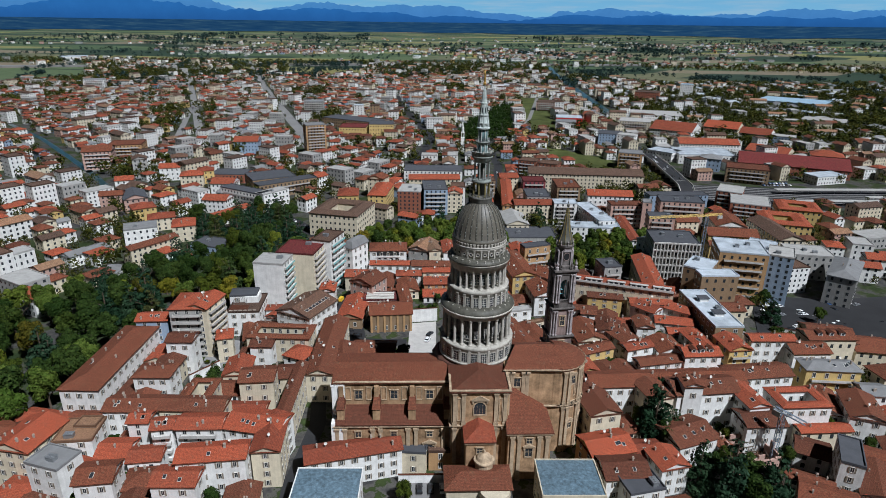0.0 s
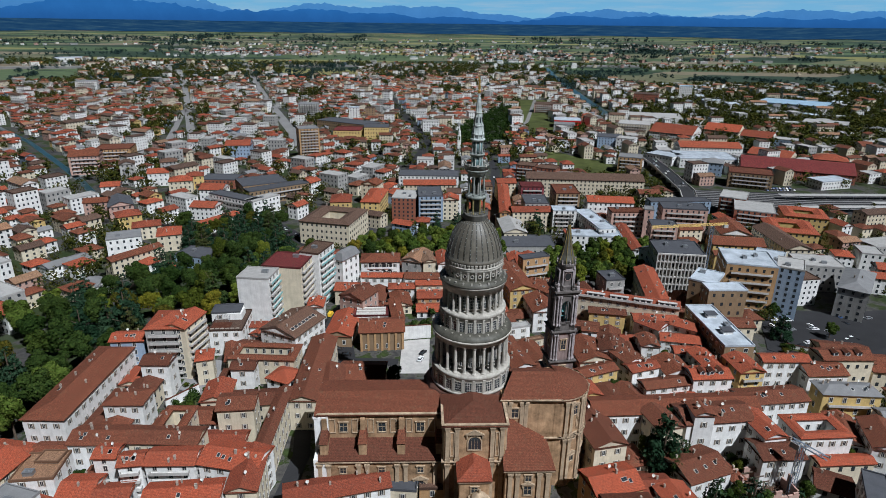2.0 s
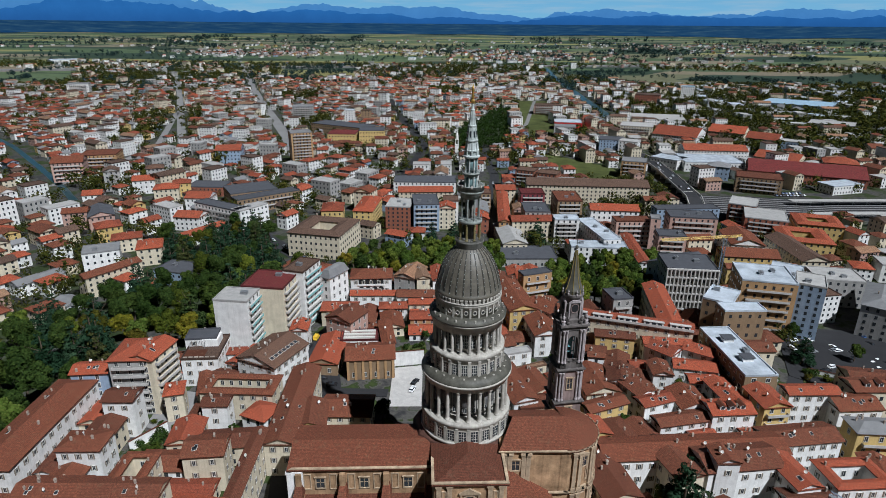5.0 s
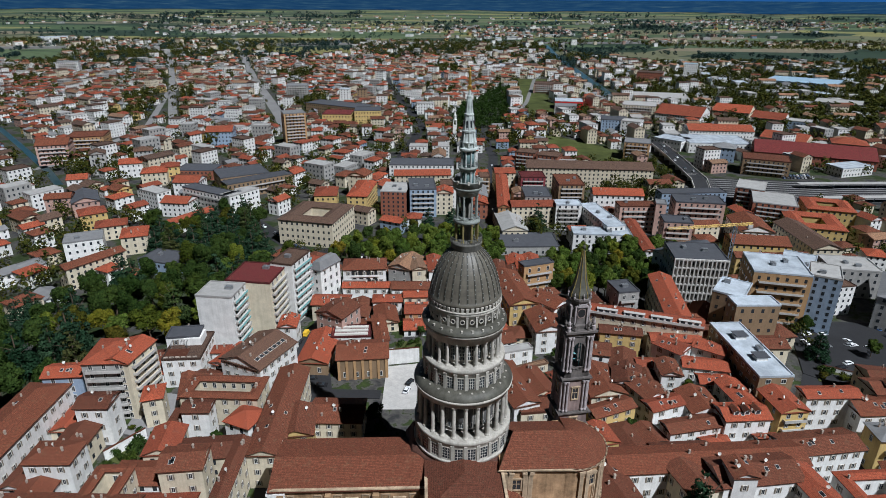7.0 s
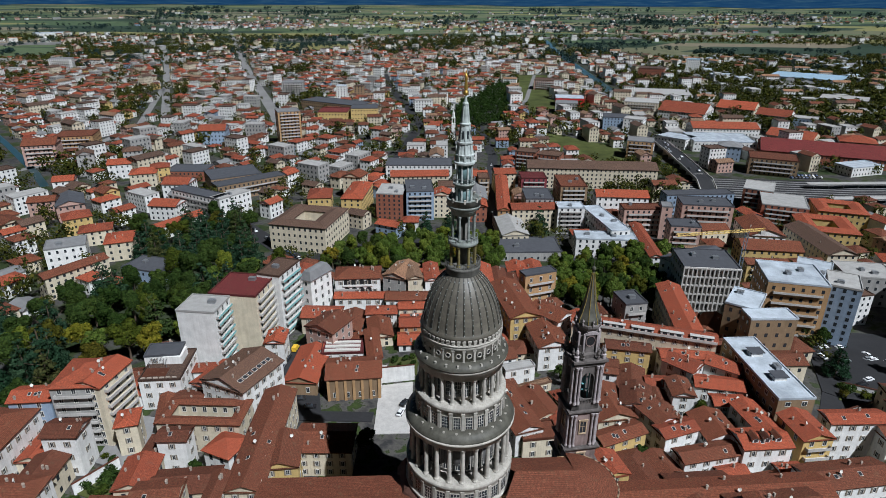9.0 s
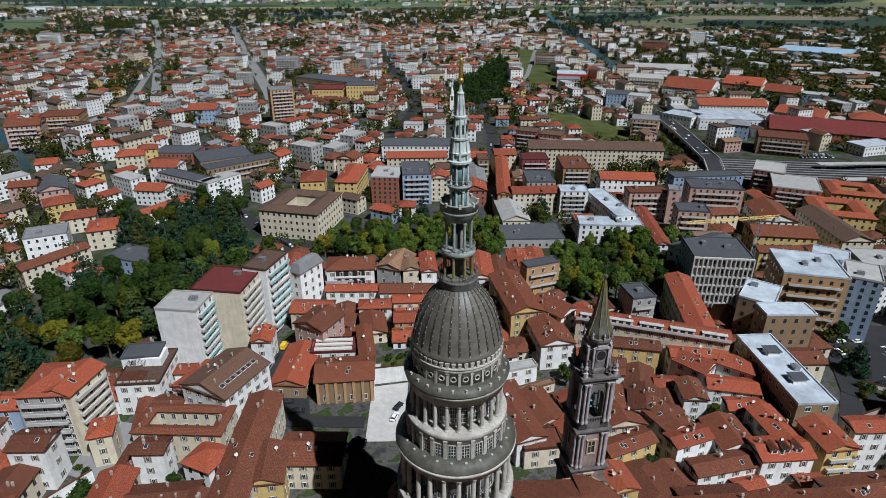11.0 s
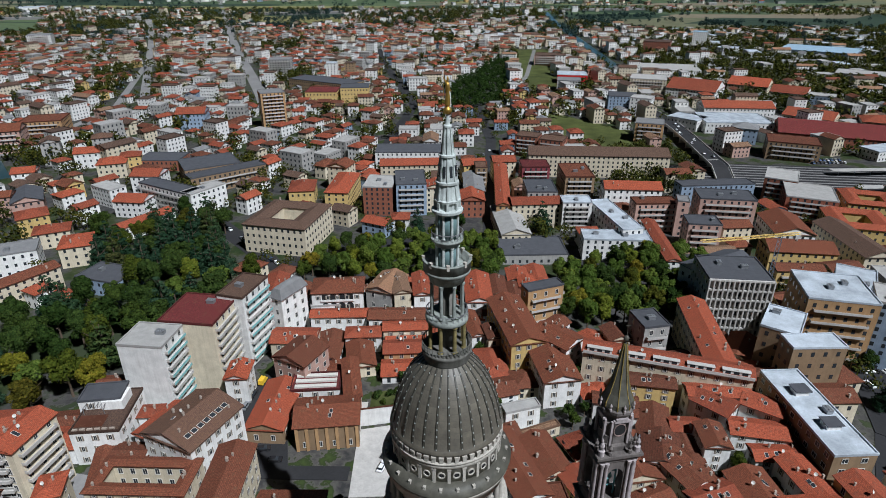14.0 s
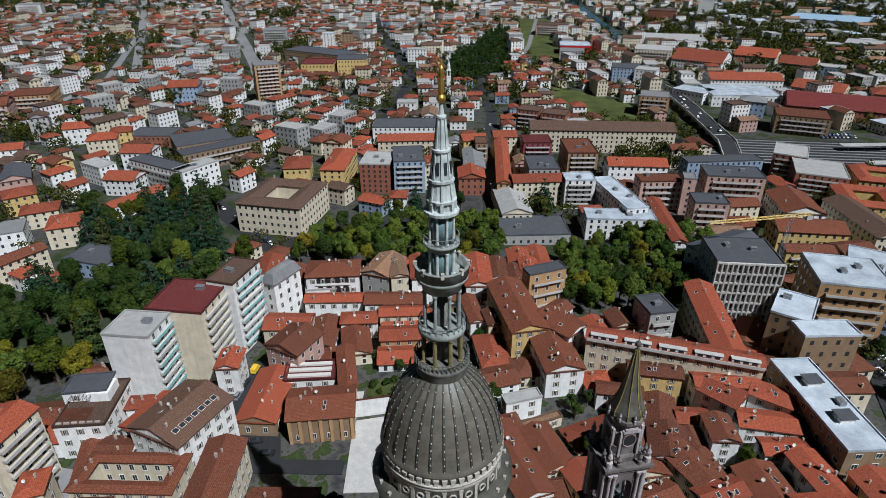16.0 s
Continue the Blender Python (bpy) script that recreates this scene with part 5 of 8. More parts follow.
for side in (-1, 1):
    def aisle_roof(bm, lay, s=side):
        pts = [(-43.2, s * 13.8, 15.8), (-8.2, s * 13.8, 15.8), (-8.2, s * 8.3, 19.5), (-43.2, s * 8.3, 19.5)]
        slope(bm, lay, pts if s < 0 else [pts[1], pts[0], pts[3], pts[2]])
        q = [(-43.2, s * 13.8, 15.4), (-8.2, s * 13.8, 15.4), (-8.2, s * 13.8, 15.8), (-43.2, s * 13.8, 15.8)]
        poly(bm, q if s < 0 else q[::-1])
    church_roof("aisle_roof", aisle_roof)


def big_window(w, h):
    bm = bmesh.new()
    n = 8
    arch = [(w / 2 * math.cos(math.pi * i / n), h - w / 2 + w / 2 * math.sin(math.pi * i / n)) for i in range(n + 1)]
    outer = [((w / 2 + 0.35) * math.cos(math.pi * i / n), h - w / 2 + (w / 2 + 0.35) * math.sin(math.pi * i / n)) for i in range(n + 1)]
    outline, inner = [(w / 2 + 0.35, -0.35)] + outer + [(-w / 2 - 0.35, -0.35)], [(w / 2, 0)] + arch + [(-w / 2, 0)]
    k = len(inner)
    for i in range(k):
        j = (i + 1) % k
        a, b, c, d = outline[i], outline[j], inner[j], inner[i]
        poly(bm, [(a[0], -0.22, a[1]), (b[0], -0.22, b[1]), (c[0], -0.22, c[1]), (d[0], -0.22, d[1])])
        poly(bm, [(d[0], -0.22, d[1]), (c[0], -0.22, c[1]), (c[0], -0.03, c[1]), (d[0], -0.03, d[1])])
        poly(bm, [(a[0], 0, a[1]), (b[0], 0, b[1]), (b[0], -0.22, b[1]), (a[0], -0.22, a[1])])
    poly(bm, [(x, -0.03, z) for x, z in inner], mi=1)
    for i in (-1, 0, 1):
        box(bm, i * w / 4 - 0.03, i * w / 4 + 0.03, -0.08, -0.03, 0.05, h * 0.8)
    bmesh.ops.recalc_face_normals(bm, faces=bm.faces)
    return mesh_of("window", bm, [BRICK_TRIM, GLASS])


def square_window(w, h):
    bm = bmesh.new()
    for x0, x1, z0, z1 in ((-w / 2 - 0.3, -w / 2, -0.3, h + 0.3), (w / 2, w / 2 + 0.3, -0.3, h + 0.3), (-w / 2, w / 2, h, h + 0.3), (-w / 2, w / 2, -0.3, 0)):
        box(bm, x0, x1, -0.25, 0.02, z0, z1, 0)
    box(bm, -w / 2 - 0.5, w / 2 + 0.5, -0.4, 0.02, h + 0.3, h + 0.5, 0)
    box(bm, -w / 2, w / 2, -0.04, 0.02, 0, h, 1)
    box(bm, -0.05, 0.05, -0.1, -0.04, 0, h, 0)
    box(bm, -w / 2, w / 2, -0.1, -0.04, h * 0.55, h * 0.55 + 0.1, 0)
    return mesh_of("window", bm, [BRICK_TRIM, GLASS])


SQ, ARCH_W, SMALL_SQ = square_window(2.0, 2.9), big_window(3.4, 4.2), square_window(1.6, 1.8)
for i in range(3):
    x = -36.4 + i * 10.9
    place_part("window", SQ, church, pose(x, -8.3, 21.6))
    place_part("window", SMALL_SQ, church, pose(x, -13.2, 11.2))
    place_part("window", ARCH_W, church, pose(x, -13.2, 4.0))
place_part("window", ARCH_W, church, pose(0.2, -16.5, 21.5))
for x in (12.5,):
    place_part("window", SQ, church, pose(x, -6.5, 24.5))
    place_part("window", SMALL_SQ, church, pose(x, -6.5, 20))
for a in (-62, -30, 5):
    ra = radians(a)
    for z in (25.0, 16.5, 8.5):
        place_part("window", SQ if z > 20 else SMALL_SQ, church, pose(26 + 8.8 * math.cos(ra), 2 + 8.8 * math.sin(ra), z, 0, 0, a + 90))
place_part("window", SQ, church, pose(15, -19.5, 8.5))
place_part("window", SMALL_SQ, church, pose(15, -19.5, 13.2))
place_part("window", SMALL_SQ, church, pose(-0.2, -24, 13.5))
for x in (-5.5, -1.5):
    place_part("window", window_mesh("tall"), church, pose(x, -33, 3.5))


def pilaster(x, y, z0, z1, turn=0.0, w=1.1, deep=0.45):
    bm = bmesh.new()
    box(bm, -w / 2, w / 2, -deep, 0, z0 + 0.9, z1 - 1.1)
    box(bm, -w / 2 - 0.18, w / 2 + 0.18, -deep - 0.15, 0, z0, z0 + 0.9)
    box(bm, -w / 2 - 0.12, w / 2 + 0.12, -deep - 0.1, 0, z1 - 1.1, z1 - 0.55)
    box(bm, -w / 2 - 0.28, w / 2 + 0.28, -deep - 0.25, 0, z1 - 0.55, z1)
    ob = ch("pilaster", bm, BRICK_TRIM)
    ob.matrix_basis = pose(x, y, 0, 0, 0, turn)


def cornice(pts, z, deep=0.7, tall=0.9):
    """Stepped moulding along a line of wall points, facing right of the way."""
    bm = bmesh.new()
    for (x0, y0), (x1, y1) in zip(pts, pts[1:]):
        d = Vector((x1 - x0, y1 - y0, 0)).normalized()
        n = Vector((d.y, -d.x, 0))
        for k, (o, a, b) in enumerate(((deep * 0.4, 0, 0.4), (deep * 0.7, 0.4, 0.7), (deep, 0.7, 1.0))):
            q = [Vector((x0, y0, 0)), Vector((x1, y1, 0)), Vector((x1, y1, 0)) + n * o + d * o, Vector((x0, y0, 0)) + n * o - d * o]
            lo, hi = [bm.verts.new((v.x, v.y, z + tall * a)) for v in q], [bm.verts.new((v.x, v.y, z + tall * b)) for v in q]
            bm.faces.new(lo[::-1]), bm.faces.new(hi)
            for i in range(4):
                j = (i + 1) % 4
                bm.faces.new((lo[i], lo[j], hi[j], hi[i]))
    bmesh.ops.recalc_face_normals(bm, faces=bm.faces)
    ch("cornice", bm, BRICK_TRIM)


arc = [(26 + 8.8 * math.cos(radians(a)), 2 + 8.8 * math.sin(radians(a))) for a in range(-90, 61, 10)]
cornice([(-43.2, -8.3), (-8.2, -8.3)], 27.0)
cornice([(-43.2, -13.2), (-8.2, -13.2)], 14.4)
cornice([(-8.2, -8.3), (-8.2, -16.5), (8.7, -16.5), (8.7, -6.5)], 29.2)
cornice([(-8.2, -13.2), (-8.2, -16.5), (8.7, -16.5)], 17.0)
cornice([(8.7, -6.5), (26, -6.8)] + arc, 29.9)
cornice([(21.5, -6.8), (26, -6.8)] + arc, 17.0)
cornice([(8.7, -19.5), (21.5, -19.5), (21.5, -6.5)], 16.0)
cornice([(-4.2, -16.5), (-4.2, -24), (3.8, -24), (3.8, -16.5)], 16.5, 0.5, 0.7)
for i in range(4):
    x = -41.6 + i * 10.8
    for dx in (-1.2, 1.2):
        if x + dx > -43.1:
            pilaster(x + dx, -13.2, 0, 14.4)
    bm = bmesh.new()           # buttress over the aisle with a small tiled cap
    box(bm, x - 1.1, x + 1.1, -12.4, -8.3, 16, 20.6)
    box(bm, x - 0.7, x + 0.7, -9.6, -8.3, 20.6, 26.5)
    butt = ch("buttress", bm, BRICK)
    bm = bmesh.new()
    lay = bm.loops.layers.uv.new("UVMap")
    slope(bm, lay, [(x - 1.3, -12.7, 20.5), (x + 1.3, -12.7, 20.5), (x + 0.8, -9.2, 23.4), (x - 0.8, -9.2, 23.4)])
    slope(bm, lay, [(x + 1.3, -12.7, 20.5), (x + 1.3, -8.3, 20.7), (x + 0.8, -8.3, 23.4), (x + 0.8, -9.2, 23.4)])
    slope(bm, lay, [(x - 1.3, -8.3, 20.7), (x - 1.3, -12.7, 20.5), (x - 0.8, -9.2, 23.4), (x - 0.8, -8.3, 23.4)])
    part("cap", bm, ROOF["D"], butt)
for x in (-7.2, -4.6, 5.0, 7.7):
    pilaster(x, -16.5, 17.9, 29.2)
    pilaster(x, -16.5, 0, 17.0)
for y in (-15, -11):
    pilaster(8.7, y, 17.9, 29.2, 90)
    pilaster(-8.2, y, 17.9, 29.2, -90)
for x in (9.8, 11.0, 14.5, 15.7):
    pilaster(x, -6.5, 18, 29.9)
for x in (10, 12, 18, 20.4):
    pilaster(x, -19.5, 0, 16)
for a in (-80, -70, -46, -38, -14, -6, 18, 26):
    ra = radians(a)
    for z0, z1 in ((0, 17.0), (17.9, 29.9)):
        pilaster(26 + 8.8 * math.cos(ra), 2 + 8.8 * math.sin(ra), z0, z1, a + 90, 1.0)
# small domed lantern of the front chapel
bm = bmesh.new()
lathe(bm, [(2.6, 7), (2.6, 12.2), (3.0, 12.4), (3.0, 12.8), (2.4, 13.0), (2.0, 13.8), (1.0, 14.6), (0.35, 14.9), (0.3, 15.8), (0.05, 16.1)], 20, cx=1.0, cy=-25.5)
ch("chapel_turret", bm, BRICK_TRIM)



def pediment(x, y, z, turn=0.0, w=3.6, rise=1.2):
    """A gabled hood on two brackets over an opening."""
    bm = bmesh.new()
    box(bm, -w / 2, w / 2, -0.5, 0, z, z + 0.3)
    f = [bm.verts.new(p) for p in ((-w / 2 - 0.15, -0.6, z + 0.3), (w / 2 + 0.15, -0.6, z + 0.3), (0, -0.6, z + 0.3 + rise))]
    k = [bm.verts.new((v.co.x, 0, v.co.z)) for v in f]
    bm.faces.new(f)
    for i in range(3):
        bm.faces.new((f[i], k[i], k[(i + 1) % 3], f[(i + 1) % 3]))
    for s in (-1, 1):
        box(bm, s * w * 0.42 - 0.2, s * w * 0.42 + 0.2, -0.4, 0, z - 0.9, z)
    bmesh.ops.recalc_face_normals(bm, faces=bm.faces)
    ch("pediment", bm, BRICK_TRIM).matrix_basis = pose(x, y, 0, 0, 0, turn)


def panel(x, y, z0, z1, turn=0.0, w=2.4):
    """A raised frame round a shallow blind panel."""
    bm = bmesh.new()
    for x0, x1, a, b in ((-w / 2, -w / 2 + 0.25, z0, z1), (w / 2 - 0.25, w / 2, z0, z1), (-w / 2, w / 2, z0 - 0.25, z0), (-w / 2, w / 2, z1, z1 + 0.25)):
        box(bm, x0, x1, -0.2, 0.05, a, b)
    ch("blind_panel", bm, BRICK_TRIM).matrix_basis = pose(x, y, 0, 0, 0, turn)


pediment(0.2, -16.5, 26.3, 0, 5.0, 1.5)
pediment(15, -19.5, 11.9, 0, 3.4, 1.0)
for x in (-36.4, -25.5, -14.6):
    pediment(x, -13.2, 8.6, 0, 4.4, 1.2)
    panel(x - 3.2, -8.3, 21.4, 25.6, 0, 1.9)
    panel(x + 3.2, -8.3, 21.4, 25.6, 0, 1.9)
for x in (-5.9, 6.4):
    panel(x, -16.5, 19.5, 27.0, 0, 1.2)
for a in (-62, -26, 6):
    ra = radians(a)
    pediment(26 + 8.7 * math.cos(ra), 2 + 8.7 * math.sin(ra), 11.2, a + 90, 3.0, 1.0)
    pediment(26 + 8.7 * math.cos(ra), 2 + 8.7 * math.sin(ra), 28.3, a + 90, 2.8, 0.6)
for a in (-75, -54, -42, -20, -10, 14):
    ra = radians(a)
    panel(26 + 8.75 * math.cos(ra), 2 + 8.75 * math.sin(ra), 20.5, 27.5, a + 90, 0.9)

for ob in church.children:          # the body is scaled about the same camera place as the town
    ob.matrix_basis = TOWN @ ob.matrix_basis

# ---- dome ----
LEVELS = ((31, 32.5), (34.8, 36.1), (36.1, 37.1), (38.2, 40.3), (39.7, 42.2), (47.2, 50.4), (49.4, 52.2), (51.3, 54.2), (54.5, 58.5), (55, 59.2), (61.3, 64.6), (63.75, 66.9), (65.7, 68.4), (66.4, 69.6), (68.5, 71.6), (71.3, 73.8), (83.4, 83.5))
GIRTHS = ((45, 0.965), (47.2, 1), (49.8, 1), (50.4, 0.935), (54.8, 0.935), (55, 0.965), (60, 0.985), (68, 1), (70, 0.985), (76, 0.985), (82, 1))


def between(table, v):
    return float(np.interp(v, [p for p, q in table], [q for p, q in table]))


def lift(z):
    """Height on the dome for a level of the drum's plan; the lantern above keeps its own heights."""
    return between(LEVELS, z) if z < 83.4 else z


def girth(z):
    return between(GIRTHS, z)


def ring_part(name, profile, mat, n=64, label="", parent=None, smooth=True):
    bm = bmesh.new()
    lathe(bm, [(r * girth(z), lift(z)) for r, z in profile], n)
    bmesh.ops.recalc_face_normals(bm, faces=bm.faces)
    ob = part(name, bm, mat, parent or church, label)
    for p in ob.data.polygons:
        p.use_smooth = smooth and len(p.vertices) == 4 and abs(p.normal.z) < 0.9
    return ob


drum_roof_bm = bmesh.new()
lathe(drum_roof_bm, [(14.5, 32.2), (12.6, 35.3), (10.6, 36.4)], 8, cap=False, a0=math.pi / 8, a1=2 * math.pi + math.pi / 8)
ch("drum_skirt", drum_roof_bm, SKIRT, "dark reddish skirt roof below the drum")
lower = ring_part("drum_base", [(11.0, 31), (11.0, 34.6), (11.7, 34.8), (11.7, 35.5), (11.2, 35.7), (11.2, 38.6), (11.5, 38.8), (11.5, 39.4), (10.9, 39.6), (10.9, 39.7), (8.3, 39.75)], GRANITE, 72)
ring_part("inner_drum", [(7.9, 39.6), (7.9, 48.5)], DRUM_SHADE, 48)
ring_part("entablature", [(9.9, 47.2), (10.5, 47.2), (10.5, 48.2), (10.8, 48.3), (10.8, 48.6), (11.1, 48.8), (11.1, 49.4), (9.9, 49.6)], GRANITE, 72)
ring_part("gallery_floor", [(9.2, 49.2), (10.95, 49.3), (11.0, 49.7), (9.25, 51.35), (9.2, 51.3)], LEAD, 72, "dark slabbed gallery roof")
ring_part("window_band", [(9.35, 50.4), (9.35, 54.0), (9.7, 54.2), (9.7, 54.8), (8.7, 55.0), (7.3, 55.05)], GRANITE, 72)
ring_part("upper_drum", [(7.0, 54.8), (7.0, 62.5)], GRANITE, 48)
ring_part("upper_entablature", [(8.0, 61.3), (8.5, 61.3), (8.5, 62.4), (8.8, 62.6), (8.8, 63.0), (9.1, 63.2), (9.1, 63.7), (7.8, 63.9)], GRANITE, 72)
ring_part("upper_gallery_floor", [(7.4, 63.7), (9.2, 63.75), (9.25, 64.1), (7.5, 65.75), (7.4, 65.7)], LEAD, 72, "dark slabbed gallery roof")
ring_part("attic", [(7.55, 65.0), (7.55, 67.6), (7.8, 67.8), (7.8, 68.4), (7.5, 68.6)], GRANITE, 64)
dome = ring_part("dome", [(7.6, 68.4), (7.62, 69.9), (7.88, 70.25), (7.9, 70.5), (7.68, 71.0), (7.5, 71.4), (7.15, 73.6), (6.65, 75.9), (5.85, 78.3), (4.7, 80.7), (3.6, 82.2), (2.9, 83.0), (2.5, 83.4)], DOME_SLABS, 64, "dark slabbed dome")
ring_part("dome_gutter", [(7.55, 68.3), (7.9, 68.4), (7.9, 68.7), (7.6, 68.8)], GRANITE, 64)


def column_mesh(r, h):
    bm = bmesh.new()
    lathe(bm, [(r * 1.4, 0), (r * 1.4, h * 0.03), (r * 1.15, h * 0.05), (r, h * 0.08), (r * 0.98, h * 0.5), (r * 0.85, h * 0.9), (r * 1.05, h * 0.92), (r * 1.4, h * 0.975), (r * 1.5, h)], 12)
    return mesh_of("column", bm, [GRANITE])


def round_ring(n, r, z, me, name, turn0=0.0, parent=None):
    for i in range(n):
        a = 2 * math.pi * (i + turn0) / n
        place_part(name, me, parent or church, pose(r * girth(z) * math.cos(a), r * girth(z) * math.sin(a), lift(z), 0, 0, math.degrees(a) + 90))


round_ring(24, 10.25, 39.7, column_mesh(0.46, lift(47.2) - lift(39.7)), "column")
round_ring(24, 8.2, 55.0, column_mesh(0.36, lift(61.3) - lift(55.0)), "column")


def pane_window(w, h):
    """Stone frame, set-back pane and glazing bars in one sheet."""
    bm = bmesh.new()
    o, f, r = 0.15, -0.12, -0.03
    ring = [(-w / 2 - o, -o), (w / 2 + o, -o), (w / 2 + o, h + o), (-w / 2 - o, h + o)]
    inn = [(-w / 2, 0), (w / 2, 0), (w / 2, h), (-w / 2, h)]
    for k in range(4):
        m = (k + 1) % 4
        (ax, az), (bx, bz), (cx, cz), (dx, dz) = ring[k], ring[m], inn[m], inn[k]
        poly(bm, [(ax, f, az), (bx, f, bz), (cx, f, cz), (dx, f, dz)])
        poly(bm, [(dx, f, dz), (cx, f, cz), (cx, r, cz), (dx, r, dz)])
        poly(bm, [(ax, 0.15, az), (bx, 0.15, bz), (bx, f, bz), (ax, f, az)])
    xs, zs = [-w / 2], [0.0]
    for n, out, a, size in ((3, xs, -w / 2, w), (4, zs, 0.0, h)):
        for q in range(1, n):
            out += [a + size * q / n - 0.04, a + size * q / n + 0.04]
        out.append(a + size)
    for p in range(len(xs) - 1):
        for q in range(len(zs) - 1):
            poly(bm, [(xs[p], r, zs[q]), (xs[p + 1], r, zs[q]), (xs[p + 1], r, zs[q + 1]), (xs[p], r, zs[q + 1])], mi=2 if p % 2 or q % 2 else 1)
    bmesh.ops.remove_doubles(bm, verts=bm.verts, dist=0.001)
    return mesh_of("window", bm, [GRANITE, GLASS, FRAME])


round_ring(24, 11.2, 36.1, pane_window(1.7, 2.9), "window", 0.5)
round_ring(24, 9.35, 51.2, pane_window(1.25, 2.7), "window", 0.5)
round_ring(24, 7.92, 40.6, pane_window(1.4, 5.4), "window", 0.5)
round_ring(24, 7.02, 56.2, pane_window(1.1, 3.3), "window", 0.5)


def block_mesh(name, w, deep, h, mat):
    """A small pier with a cap, its back to the wall."""
    bm = bmesh.new()
    box(bm, -w / 2, w / 2, -deep, 0.1, 0, h - 0.3)
    box(bm, -w / 2 - 0.08, w / 2 + 0.08, -deep - 0.08, 0.1, h - 0.3, h)
    return mesh_of(name, bm, [mat])


round_ring(24, 11.2, 35.7, block_mesh("pier", 0.62, 0.22, 4.0, GRANITE), "pier")
round_ring(24, 9.35, 51.0, block_mesh("pier", 0.6, 0.3, 4.0, GRANITE), "pier")
round_ring(24, 7.55, 65.6, block_mesh("pier", 0.42, 0.16, 2.5, GRANITE), "pier")
round_ring(24, 9.3, 39.7, block_mesh("spur_wall", 0.5, 0.9, 2.6, DRUM_SHADE), "spur_wall")
round_ring(48, 7.62, 68.8, block_mesh("pier", 0.5, 0.2, 0.95, GRANITE), "pier")


def oculus_mesh(r, mat=None):
    bm = bmesh.new()
    lathe(bm, [(r, 0.0), (r, 0.14), (r + 0.16, 0.14), (r + 0.16, 0)], 16, cap=False)
    lathe(bm, [(r, 0.02), (0.02, 0.03)], 16, 1, cap=False)
    bmesh.ops.rotate(bm, verts=bm.verts, cent=(0, 0, 0), matrix=Matrix.Rotation(radians(90), 3, 'X'))
    bmesh.ops.recalc_face_normals(bm, faces=bm.faces)
    return mesh_of("oculus", bm, [mat or GRANITE, OPENING_SHADE])


round_ring(24, 7.55, 66.4, oculus_mesh(0.36), "oculus", 0.5)


def knob_mesh():
    bm = bmesh.new()
    box(bm, -0.17, 0.17, -0.17, 0.17, -0.3, 0.3)
    box(bm, -0.2, 0.2, -0.2, 0.2, 0.3, 0.38)
    return mesh_of("gallery_block", bm, [GRANITE])


round_ring(24, 10.2, 50.5, knob_mesh(), "gallery_block", 0.5)
round_ring(24, 8.5, 64.85, knob_mesh(), "gallery_block", 0.5)
# ribs over the dome, each with small studs
dome_profile = [(7.5, 71.3), (7.15, 73.6), (6.65, 75.9), (5.85, 78.3), (4.7, 80.7), (3.6, 82.2), (2.9, 83.0)]
dome_profile = [(r * girth(z), lift(z)) for r, z in dome_profile]


RIB_DARK = stone("dark_rib_lead", (0.07, 0.066, 0.052), scale=0.6, vary=0.4, rough=0.6)


def rib_mesh():
    bm = bmesh.new()
    prev = None
    for r, z in dome_profile:
        w, up = 0.05 + 0.013 * r, 0.14
        cur = [bm.verts.new((-w, -r + 0.05, z)), bm.verts.new((-w, -r - up, z)), bm.verts.new((w, -r - up, z)), bm.verts.new((w, -r + 0.05, z))]
        if prev:
            for i in range(4):
                bm.faces.new((prev[i], prev[(i + 1) % 4], cur[(i + 1) % 4], cur[i]))
        prev = cur
    bmesh.ops.recalc_face_normals(bm, faces=bm.faces)
    return mesh_of("rib", bm, [RIB_DARK])


def stud_mesh():
    bm = bmesh.new()
    lathe(bm, [(0.07, -0.05), (0.07, 0.07), (0.03, 0.12)], 6)
    return mesh_of("stud", bm, [WHITE_STONE])


RIB, STUD = rib_mesh(), stud_mesh()
STUD_AT = []
for (r0, z0), (r1, z1) in zip(dome_profile, dome_profile[1:]):
    STUD_AT += [(r0, z0), ((r0 + r1) / 2, (z0 + z1) / 2)] if z1 - z0 > 1.6 else [(r0, z0)]
for i in range(28):
    a = 2 * math.pi * i / 28
    rib = place_part("rib", RIB, church, pose(0, 0, 0, 0, 0, math.degrees(a)))
    for r, z in STUD_AT:
        place_part("stud", STUD, rib, pose(0, -r - 0.14, z))

# ---- lantern and spire ----
ring_part("lantern_foot", [(2.9, 82.7), (3.1, 83.2), (3.15, 84.2), (3.3, 84.4), (3.3, 84.8), (2.6, 84.9), (1.5, 84.95)], GREY_STONE, 32)
ring_part("lantern_core", [(0.95, 84.8), (0.95, 95.3)], GREY_STONE, 16)
ring_part("lantern_ring", [(1.3, 88.7), (2.55, 88.8), (2.75, 89.0), (2.75, 89.5), (2.4, 89.7), (1.3, 89.75)], LANTERN_STONE, 32)
ring_part("lantern_gallery", [(1.3, 94.4), (2.2, 94.5), (2.3, 95.2), (2.85, 95.8), (2.95, 96.0), (2.95, 96.3), (1.2, 96.35)], LANTERN_STONE, 32)


def dark_column(r, h, mat=None):
    bm = bmesh.new()
    lathe(bm, [(r * 1.4, 0), (r * 1.4, h * 0.05), (r, h * 0.09), (r * 0.9, h * 0.9), (r * 1.35, h * 0.96), (r * 1.4, h)], 10)
    return mesh_of("column", bm, [mat or LANTERN_STONE])


